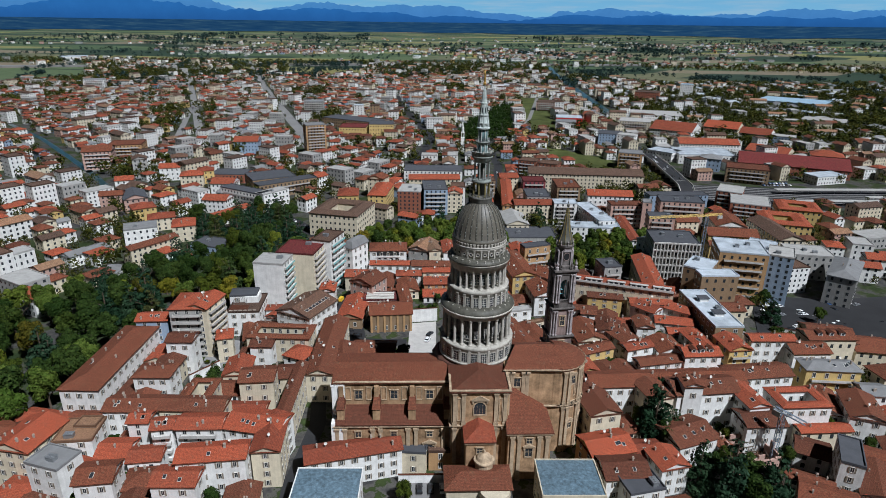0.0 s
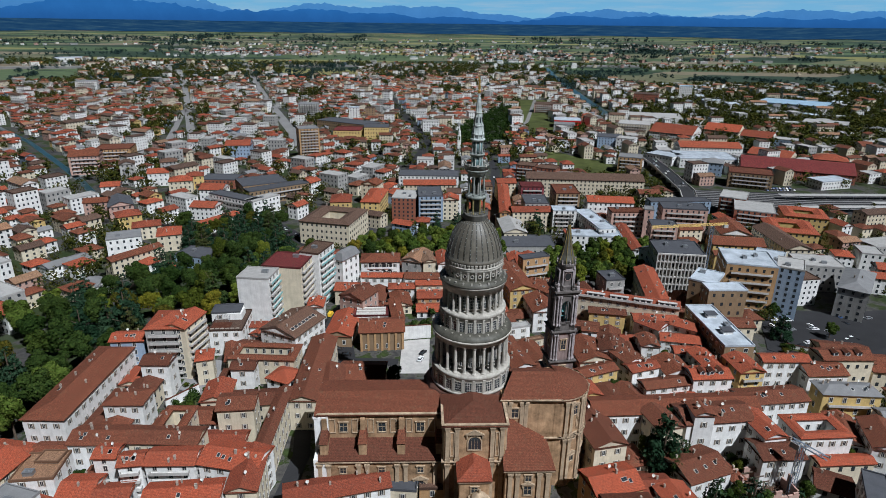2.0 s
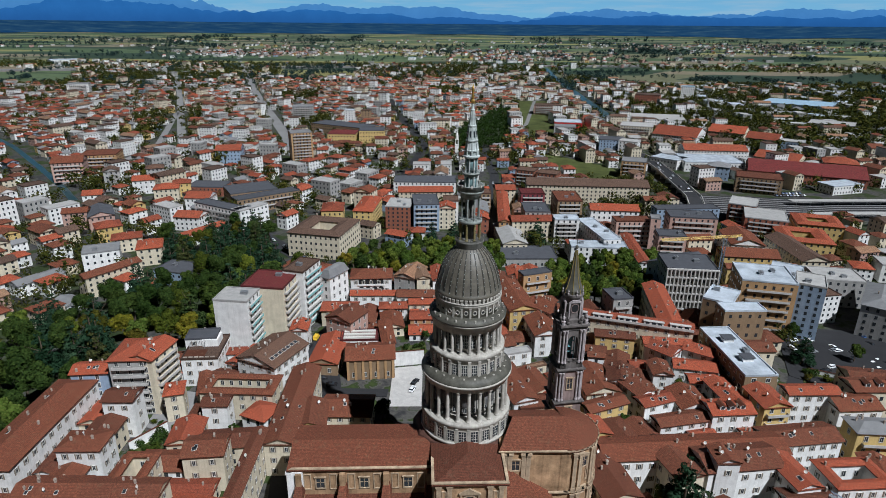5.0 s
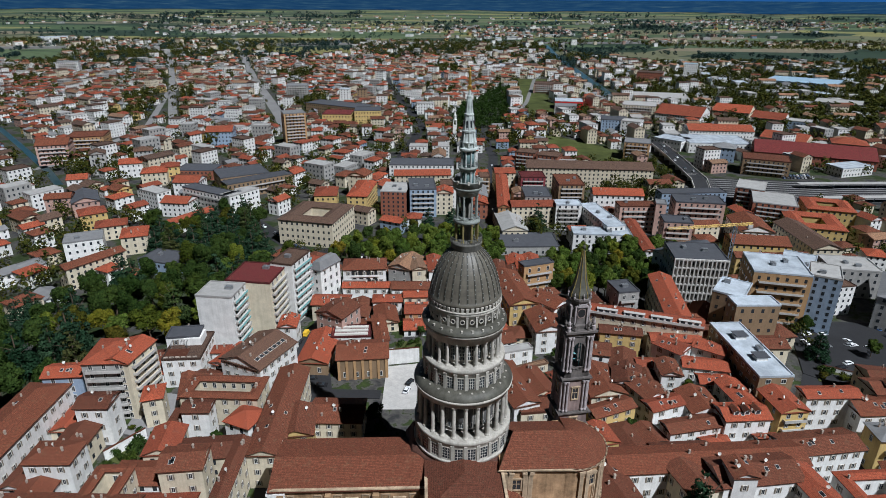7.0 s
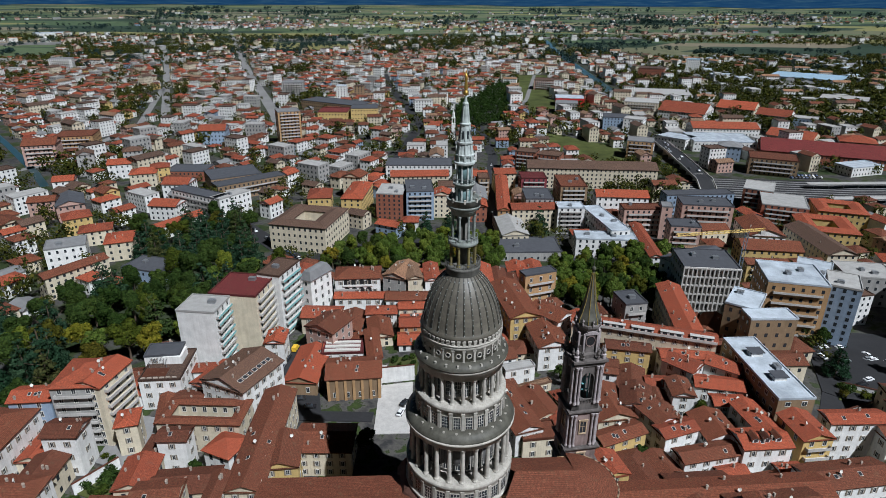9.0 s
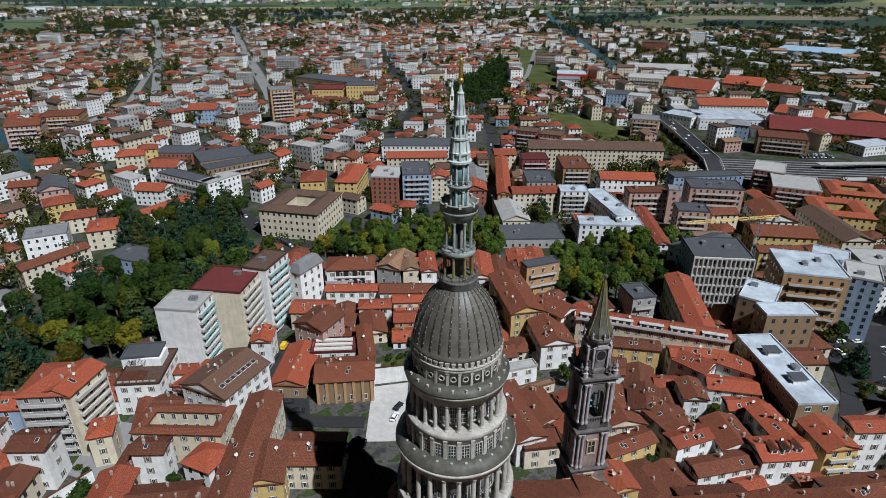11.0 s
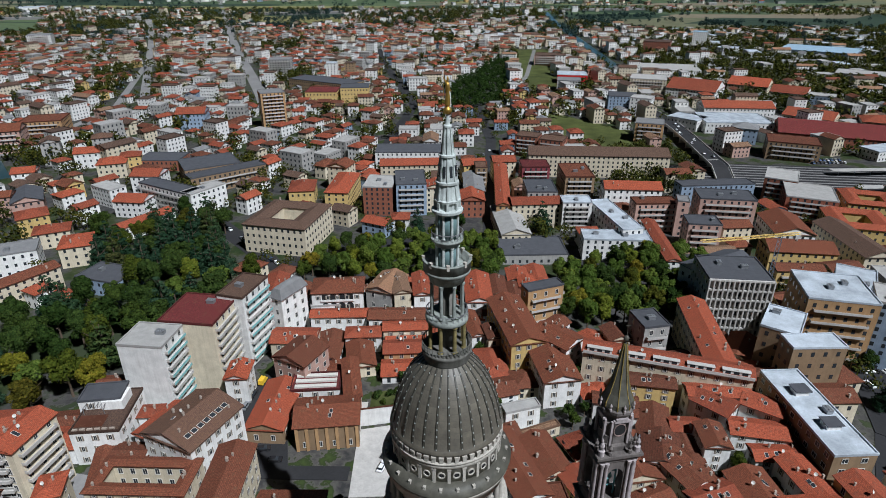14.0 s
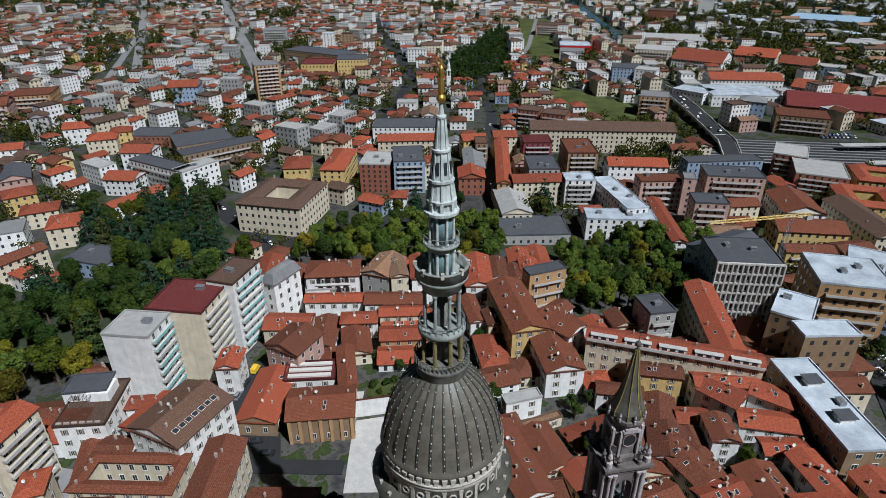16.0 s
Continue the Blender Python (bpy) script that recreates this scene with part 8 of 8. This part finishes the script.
def wing(x, y, region):
    if not inside((x, y), region) or blocked(x, y, 1.0):
        return
    if fr.random() < (0.7 if region is OLD_TOWN[2] else 0.62):
        if fr.random() < 0.3:
            COURT_TREES.append((x, y, fr.uniform(0.35, 0.62)))
            FOOT.append((x, y, 2.0, 2.0, 1.0, 0.0))
        return
    close = sorted(PLAN, key=lambda q: (q[0] - x) ** 2 + (q[1] - y) ** 2)[0]
    rot = close[4]
    c, s = math.cos(radians(rot)), math.sin(radians(rot))
    local = [f for f in FOOT if (f[0] - x) ** 2 + (f[1] - y) ** 2 < 55 ** 2]

    def free(x0, x1, y0, y1):
        nx, ny = max(2, int((x1 - x0) / 1.3)), max(2, int((y1 - y0) / 1.3))
        for i in range(nx + 1):
            for j in range(ny + 1):
                u, v = x0 + (x1 - x0) * i / nx, y0 + (y1 - y0) * j / ny
                px, py = x + u * c - v * s, y + u * s + v * c
                for fx, fy, hw, hd, fc, fs in local:
                    dx, dy = px - fx, py - fy
                    if abs(dx * fc + dy * fs) < hw - 0.35 and abs(-dx * fs + dy * fc) < hd - 0.35:
                        return False
                if any(near_line(px, py, pts, w / 2 + 0.6) for pts, w, m in ROADS.values()) or any(inside((px, py), q) for q in CLEAR):
                    return False
        return True
    b = [-1.5, 1.5, -1.5, 1.5]
    if not free(*b):
        return
    live = [0, 1, 2, 3]
    long_x = fr.random() < 0.5
    while live:
        for k in list(live):
            t = list(b)
            t[k] += 1.0 if k % 2 else -1.0
            wide, deep = t[1] - t[0], t[3] - t[2]
            if wide > (17 if long_x else 9) or deep > (9 if long_x else 17) or not free(*t):
                live.remove(k)
            else:
                b = t
    wide, deep = b[1] - b[0] + 0.2, b[3] - b[2] + 0.2
    if min(wide, deep) < 3.4:
        return
    u, v = (b[0] + b[1]) / 2, (b[2] + b[3]) / 2
    h = min(close[5], 13) * fr.uniform(0.38, 0.68)
    house(x + u * c - v * s, y + u * s + v * c, wide, deep, rot, h, fr.choice(("gable", "gable", "gable", "hip")), fr.choice((close[7], "W", "C", "W", "W")) if close[7] in "WCYO" else "C",
          fr.choice(("D", "D", "R", close[8] if close[8] in "DR" else "D")), max(2, int(h / 3.6)), "town_house", True)


COURT_TREES = []
if not taken(25.8, 53.0, 0.5):
    pavilion = house(25.8, 53.0, 6.4, 5.0, 0, 10.6, "hip", "W", "R", 3, "town_house", True)
    bm = bmesh.new()
    box(bm, -2.6, 2.6, -2.75, -2.62, 7.8, 9.9)
    for k in range(6):
        box(bm, -2.6 + k * 1.04 - 0.04, -2.6 + k * 1.04 + 0.04, -2.8, -2.75, 7.8, 9.9, 1)
    part("blue_shutter_band", bm, [plain("bright_blue_paint", (0.02, 0.25, 0.55), 0.5), FRAME], pavilion, "bright blue shutters")
fill_old_town()
for x, y, s in COURT_TREES:
    tree("broad", x, y, s, fr.uniform(0, 360))

PROTO = []


def prototype(w, d, h, roof, wc, rc, st):
    bm = bmesh.new()
    walls_mesh(bm, w, d, h)
    window_boxes(bm, facade_slots(w, d, h, st, 3.0), 1, leaf=True)
    root = link("house", bm, [WALL[wc], GLASS])
    tagged(root, "%s house with %s" % (WALL_WORD[wc], ROOF_WORD[rc]), "house", "houses of the outer town")
    bm = bmesh.new()
    roof_mesh(bm, w, d, h, roof)
    bmesh.ops.remove_doubles(bm, verts=bm.verts, dist=0.002)
    part("roof", bm, [ROOF[rc], WALL[wc]], root)
    root.matrix_basis = pose(0, 0, -60)
    return root


SPEC = [(11, 10, 7, "hip", "C", "D", 2), (12, 9, 8, "gable", "W", "R", 3), (10, 10, 9, "hip", "W", "D", 3), (14, 10, 9, "gable", "P", "T", 3), (9, 9, 6, "hip", "W", "R", 2), (16, 11, 12, "gable", "C", "D", 4),
        (20, 11, 13, "flat", "W", "L", 4), (18, 12, 14, "flat", "G", "L", 4), (22, 12, 16, "gable", "C", "N", 5), (24, 12, 12, "gable", "W", "T", 4), (12, 12, 7, "hip", "W", "D", 2), (13, 9, 8, "gable", "U", "R", 3),
        (15, 12, 10, "flat", "W", "L", 3), (26, 14, 8, "flat", "G", "L", 2), (30, 16, 7, "gable", "W", "G", 2), (11, 10, 8, "gable", "Y", "D", 3), (12, 10, 9, "gable", "C", "N", 3), (13, 11, 10, "hip", "W", "R", 3),
        (34, 18, 8, "flat", "W", "W", 2), (17, 13, 17, "flat", "W", "N", 5), (12, 10, 7, "gable", "W", "G", 2), (10, 9, 7, "hip", "C", "D", 2)]
for sp in SPEC:
    PROTO.append((prototype(*sp), sp))
USED = set()
FAR = {}
NEAR_LIMIT = 400.0          # past this the houses of the outer town are joined, district by district


def put_house(x, y, turn, pick, sx=1.0, sz=1.0):
    """(x, y) is a true ground place; the far plain folds it nearer."""
    px, py, pz, s = fold(x, y)
    root, sp = PROTO[pick]
    m = pose(px, py, pz, 0, 0, turn) @ Matrix.Diagonal((sx * s, sx * s, sz * s, 1))
    if math.hypot(x, y) > NEAR_LIMIT:
        FAR.setdefault((int((x + 5000) // 500 + y // 350)) % 9, []).append((pick, m))
        return
    if pick in USED:
        copy_thing(root, m)
    else:
        USED.add(pick)
        root.matrix_basis = m


SMALL, MIDDLE, LARGE = [0, 1, 2, 3, 4, 10, 11, 15, 16, 17, 20, 21, 1, 4, 17, 10, 2, 20, 1], [5, 6, 7, 8, 9, 12, 19], [13, 14, 18]
pr = random.Random(5)
TREE_SPOTS = []


def populate():
    count = 0
    cells = []
    y = -45.0
    while y < 2250:
        step = 13 if y < 260 else (13 if y < 700 else 14.5 + (y - 700) * 0.009)
        half = 60 + (y + 175) * 0.80
        x = -half
        while x < half:
            cells.append((x + pr.uniform(-3, 3), y + pr.uniform(-3, 3)))
            x += step
        y += step
    for x, y in cells:
        d = math.hypot(x, y)
        a = street_angle(x, y)
        if any(inside((x, y), q) for q in OLD_TOWN) or any(inside((x, y), q) for q in FIELDS):
            continue
        # town edge: full up to about 1500 m, thinning to fields
        n = noise.noise(Vector((x / 420.0, y / 420.0, 2.0)))
        full = 1.0 if d < 1150 else 1.0 - smooth(1150, 1900, d) * 0.72 + 0.45 * n
        # streets every few plots
        c, s = math.cos(radians(a)), math.sin(radians(a))
        u, v = x * c + y * s, -x * s + y * c
        street = (u % 78) < 8 or (v % 66) < 7
        if street and d > 150:
            continue
        green = noise.noise(Vector((x / 110.0, y / 150.0, 7.0))) + (0.3 if x > 240 and y > 480 else 0.0)
        if d > 260 and green > 0.35:
            full *= 0.3
        works = inside((x, y), WORKS)
        if works:
            full = 0.22
        if pr.random() > full * 0.95:
            if not blocked(x, y, 2):
                for k in range(3):
                    TREE_SPOTS.append((x + pr.uniform(-9, 9), y + pr.uniform(-9, 9), pr.uniform(0.8, 1.5)))
            continue
        r = pr.random()
        pick = pr.choice(SMALL) if r < 0.74 else (pr.choice(MIDDLE) if r < 0.95 else pr.choice(LARGE))
        if x > 130 and r < 0.5:
            pick = pr.choice((3, 5, 8, 12, 16, 19, 20, 21))
        if x > 250 and 300 < y < 900 and r > 0.6:
            pick = pr.choice(LARGE + MIDDLE)
        if works and r < 0.75:
            pick = pr.choice(LARGE + [5, 9])
        w, dp = SPEC[pick][0], SPEC[pick][1]
        if blocked(x, y, max(w, dp) * 0.5 - 0.3):
            if pr.random() < 0.25 and not blocked(x, y, 2.0) and d > 60:
                TREE_SPOTS.append((x, y, pr.uniform(0.3, 0.7)))
            continue
        put_house(x, y, a + pr.choice((0, 90)), pick, pr.uniform(0.9, 1.15), pr.uniform(0.85, 1.2))
        FOOT.append((x, y, w / 2, dp / 2, c, s))
        count += 1
        for k in range(pr.choice((1, 2, 2, 3))):
            TREE_SPOTS.append((x + pr.uniform(-15, 15), y + pr.uniform(-15, 15), pr.uniform(0.5, 1.1)))
    # villages on the plain
    for vx, vy, k, spread in ((-1150, 3900, 60, 420), (-780, 3050, 150, 230), (250, 3300, 120, 330), (500, 2700, 90, 260), (2300, 4300, 240, 600), (1700, 3500, 30, 300), (900, 5200, 30, 500), (-2200, 5200, 25, 500), (-400, 5600, 20, 500), (3100, 4200, 50, 600), (-2600, 3600, 15, 300), (1300, 2650, 15, 200)):
        for i in range(k):
            x, y = vx + pr.gauss(0, spread), vy + pr.gauss(0, spread * 0.7)
            put_house(x, y, pr.uniform(0, 90), pr.choice(SMALL + LARGE), pr.uniform(1.2, 1.8), 1.2)
            TREE_SPOTS.append((x + pr.uniform(-40, 40), y + pr.uniform(-40, 40), 1.2))
    return count


HOUSE_COUNT = populate()


def joined_houses(name, items):
    """One mesh out of many copies of the house shapes."""
    co, loops, start, total, mat, uv = [], [], [], [], [], []
    mats, nv, nl = [], 0, 0
    for pick, m in items:
        for ob in (PROTO[pick][0], *PROTO[pick][0].children):
            me = ob.data
            n = len(me.vertices)
            v = np.empty(n * 3, np.float64)
            me.vertices.foreach_get("co", v)
            mm = np.array(m)
            co.append(v.reshape(-1, 3) @ mm[:3, :3].T + mm[:3, 3])
            li = np.empty(len(me.loops), np.int32)
            me.loops.foreach_get("vertex_index", li)
            loops.append(li + nv)
            pc = len(me.polygons)
            ls, lt, mi = np.empty(pc, np.int32), np.empty(pc, np.int32), np.empty(pc, np.int32)
            me.polygons.foreach_get("loop_start", ls)
            me.polygons.foreach_get("loop_total", lt)
            me.polygons.foreach_get("material_index", mi)
            slots = []
            for q in me.materials:
                if q not in mats:
                    mats.append(q)
                slots.append(mats.index(q))
            start.append(ls + nl), total.append(lt), mat.append(np.array(slots, np.int32)[mi])
            u = np.zeros(len(li) * 2, np.float32)
            if me.uv_layers:
                me.uv_layers[0].data.foreach_get("uv", u)
            uv.append(u)
            nv, nl = nv + n, nl + len(li)
    me = bpy.data.meshes.new(name)
    me.vertices.add(nv), me.loops.add(nl)
    me.vertices.foreach_set("co", np.concatenate(co).astype(np.float32).ravel())
    me.loops.foreach_set("vertex_index", np.concatenate(loops))
    me.polygons.add(sum(len(t) for t in total))
    me.polygons.foreach_set("loop_start", np.concatenate(start))
    me.polygons.foreach_set("loop_total", np.concatenate(total))
    me.polygons.foreach_set("material_index", np.concatenate(mat))
    for q in mats:
        me.materials.append(q)
    me.shade_flat()
    me.uv_layers.new(name="UVMap").data.foreach_set("uv", np.concatenate(uv))
    me.update(calc_edges=True)
    me.validate()
    return tagged(new(name, me), "distant red-roofed houses of the outer town", "houses", kind="stuff")


for key in sorted(FAR):
    joined_houses("distant_houses", FAR[key])
for pick, (root, sp) in enumerate(PROTO):
    if pick not in USED:
        for o in (*root.children, root):
            bpy.data.objects.remove(o)


def woodland(name, spots, seed, per, mat, label):
    rng = np.random.default_rng(seed)
    allv = []
    for x, y, s in spots:
        px, py, pz, f = fold(x, y)
        s *= max(f, 0.35)
        near = math.hypot(x, y) < 900 and name == 'path_wood' or math.hypot(x, y) < 520
        k = (per * 3 if near else per) if f == 1.0 else max(6, per // 3)
        h = 11 * s
        cs = [(px + rng.normal() * 1.5 * s, py + rng.normal() * 1.5 * s, pz + h * z) for z in (0.35, 0.55, 0.75)]
        rs = [3.6 * s, 4.0 * s, 2.7 * s]
        allv.append(tuft_arrays(cs, rs, k, (0.62 if near else 1.1 if f == 1.0 else 1.5) * s, rng, 0.9))
    ob = new(name, quads_mesh(name, np.concatenate(allv), [mat]))
    tagged(ob, label, "trees", kind="stuff")


def far_woods():
    spots = []
    wr = random.Random(8)
    # rows of trees between the plots, and woods that thicken with distance
    for i in range(300):
        d = 1450 * math.exp(wr.random() * 2.3)
        a = wr.uniform(-0.75, 0.75)
        x0, y0 = CX + d * math.sin(a), CY + d * math.cos(a)
        ang = wr.choice((0.2, 0.35, 0.1, 1.7)) + wr.uniform(-0.15, 0.15)
        if d > 7000:
            continue
        length = wr.uniform(80, 420) * d / 2300
        k = int(wr.uniform(14, 34))
        wide = wr.choice((4, 8, 30, 60)) * d / 2300
        for j in range(k):
            t = wr.uniform(-0.5, 0.5) * length
            o = wr.gauss(0, wide)
            spots.append((x0 + math.cos(ang) * t - math.sin(ang) * o, y0 + math.sin(ang) * t + math.cos(ang) * o, wr.uniform(0.9, 1.5) * max(1.0, d / 2600)))
    return [p for p in spots if not taken(p[0], p[1], 3)]


woodland("garden_trees", [p for p in TREE_SPOTS if math.hypot(p[0], p[1]) > 130 and not taken(p[0], p[1], 0.0)], 3, 42, GARDEN_LEAF, "garden and street trees among the houses of the town")
wr2 = random.Random(19)
woodland("path_wood", [p for p in ((wr2.uniform(20, 155), wr2.uniform(570, 1000), wr2.uniform(0.6, 1.0)) for i in range(900)) if inside(p[:2], PATH_WOOD)], 6, 70, LEAF, "dense young trees beside the gravel path")
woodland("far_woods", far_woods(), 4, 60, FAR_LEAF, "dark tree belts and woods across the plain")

# ---- mountains and sky behind them ----


def sky_backdrop():
    m, nt, b = nodes_of("pale_blue_sky")
    nt.nodes.remove(b)
    em = nt.nodes.new("ShaderNodeEmission")
    geo = nt.nodes.new("ShaderNodeNewGeometry")
    sep = nt.nodes.new("ShaderNodeSeparateXYZ")
    nt.links.new(geo.outputs["Position"], sep.inputs[0])
    mr = node(nt, "ShaderNodeMapRange")
    mr.inputs[1].default_value, mr.inputs[2].default_value = 150, 700
    nt.links.new(sep.outputs["Z"], mr.inputs[0])
    c = mix(nt, mr.outputs[0], (0.20, 0.42, 0.56), (0.13, 0.32, 0.52))
    mp = node(nt, "ShaderNodeMapping", Scale=(0.0012, 0.0012, 0.012))
    nt.links.new(geo.outputs["Position"], mp.inputs[0])
    c = mix(nt, ramp(nt, noise_of(nt, mp.outputs[0], 2.0, 6, 0.6), [(0.48, (0, 0, 0)), (0.75, (0.6, 0.6, 0.6))]), c, (0.36, 0.46, 0.52))
    nt.links.new(c, em.inputs[0])
    nt.links.new(em.outputs[0], nt.nodes["Material Output"].inputs[0])
    bm = bmesh.new()
    prev = None
    for i in range(61):
        a = -1.3 + 2.6 * i / 60
        x, y = CX + 4900 * math.sin(a), CY + 4900 * math.cos(a)
        cur = (bm.verts.new((x, y, 90)), bm.verts.new((x, y, 900)))
        if prev:
            bm.faces.new((prev[0], cur[0], cur[1], prev[1]))
        prev = cur
    tagged(link("backdrop_sky", bm, m), "pale blue sky with thin cloud above the mountains", "sky", kind="structure")


sky_backdrop()


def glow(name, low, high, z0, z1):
    """A plain glowing backdrop of far hills: blue haze painted in, paler towards the top."""
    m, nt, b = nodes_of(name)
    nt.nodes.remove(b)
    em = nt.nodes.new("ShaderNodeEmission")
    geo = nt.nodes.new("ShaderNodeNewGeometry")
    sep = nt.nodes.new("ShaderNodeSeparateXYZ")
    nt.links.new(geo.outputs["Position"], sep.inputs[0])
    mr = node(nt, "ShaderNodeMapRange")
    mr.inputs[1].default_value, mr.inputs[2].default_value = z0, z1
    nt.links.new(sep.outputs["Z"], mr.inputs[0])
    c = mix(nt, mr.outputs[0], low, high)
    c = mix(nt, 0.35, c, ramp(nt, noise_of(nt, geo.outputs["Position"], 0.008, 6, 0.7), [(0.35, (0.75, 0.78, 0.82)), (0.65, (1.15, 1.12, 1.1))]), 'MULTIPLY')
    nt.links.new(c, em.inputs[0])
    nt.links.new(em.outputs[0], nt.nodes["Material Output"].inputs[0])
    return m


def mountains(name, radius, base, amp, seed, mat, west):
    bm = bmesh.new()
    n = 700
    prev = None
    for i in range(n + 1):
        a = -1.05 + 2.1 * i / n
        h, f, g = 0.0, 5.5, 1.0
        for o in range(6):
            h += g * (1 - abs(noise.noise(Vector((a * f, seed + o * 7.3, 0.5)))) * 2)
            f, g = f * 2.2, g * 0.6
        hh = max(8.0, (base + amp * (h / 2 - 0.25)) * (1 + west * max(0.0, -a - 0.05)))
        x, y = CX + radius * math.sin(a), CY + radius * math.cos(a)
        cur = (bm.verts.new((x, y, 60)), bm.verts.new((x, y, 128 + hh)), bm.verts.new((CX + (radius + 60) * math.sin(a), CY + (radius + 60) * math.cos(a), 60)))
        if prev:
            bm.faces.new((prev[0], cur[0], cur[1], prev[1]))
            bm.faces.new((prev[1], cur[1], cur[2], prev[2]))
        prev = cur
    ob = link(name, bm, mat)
    tagged(ob, "mountain range along the horizon in painted blue haze", "mountains", kind="structure")




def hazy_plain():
    """The last of the plain under the mountains: a glowing sheet just above the ground, its haze painted blue."""
    m, nt, b = nodes_of("painted_blue_haze")
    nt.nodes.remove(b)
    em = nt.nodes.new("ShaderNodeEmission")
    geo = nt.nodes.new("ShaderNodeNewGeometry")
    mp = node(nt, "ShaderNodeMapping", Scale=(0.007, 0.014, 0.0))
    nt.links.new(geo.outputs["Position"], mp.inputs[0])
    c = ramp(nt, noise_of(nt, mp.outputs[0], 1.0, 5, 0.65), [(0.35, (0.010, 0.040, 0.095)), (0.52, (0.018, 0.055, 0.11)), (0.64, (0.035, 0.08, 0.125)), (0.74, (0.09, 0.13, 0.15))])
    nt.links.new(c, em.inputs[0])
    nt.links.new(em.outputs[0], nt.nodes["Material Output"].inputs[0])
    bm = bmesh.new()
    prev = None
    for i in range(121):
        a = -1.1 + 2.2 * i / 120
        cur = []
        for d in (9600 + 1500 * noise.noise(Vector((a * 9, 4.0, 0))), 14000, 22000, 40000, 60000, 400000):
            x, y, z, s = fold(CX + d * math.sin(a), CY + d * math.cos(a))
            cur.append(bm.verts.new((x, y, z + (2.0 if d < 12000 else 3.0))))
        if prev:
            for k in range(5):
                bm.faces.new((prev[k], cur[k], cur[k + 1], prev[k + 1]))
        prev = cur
    tagged(link("backdrop_plain", bm, m), "far plain below the mountains in painted blue haze", "distance", kind="structure")


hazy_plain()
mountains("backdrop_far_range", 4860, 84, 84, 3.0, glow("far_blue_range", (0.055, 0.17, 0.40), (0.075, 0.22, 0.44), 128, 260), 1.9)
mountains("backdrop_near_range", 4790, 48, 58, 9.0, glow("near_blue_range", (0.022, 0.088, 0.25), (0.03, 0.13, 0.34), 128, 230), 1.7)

# ---- the whole plan scaled about the camera's place to fit its view; the dome, its bell tower, the lamp and the camera stand as built ----
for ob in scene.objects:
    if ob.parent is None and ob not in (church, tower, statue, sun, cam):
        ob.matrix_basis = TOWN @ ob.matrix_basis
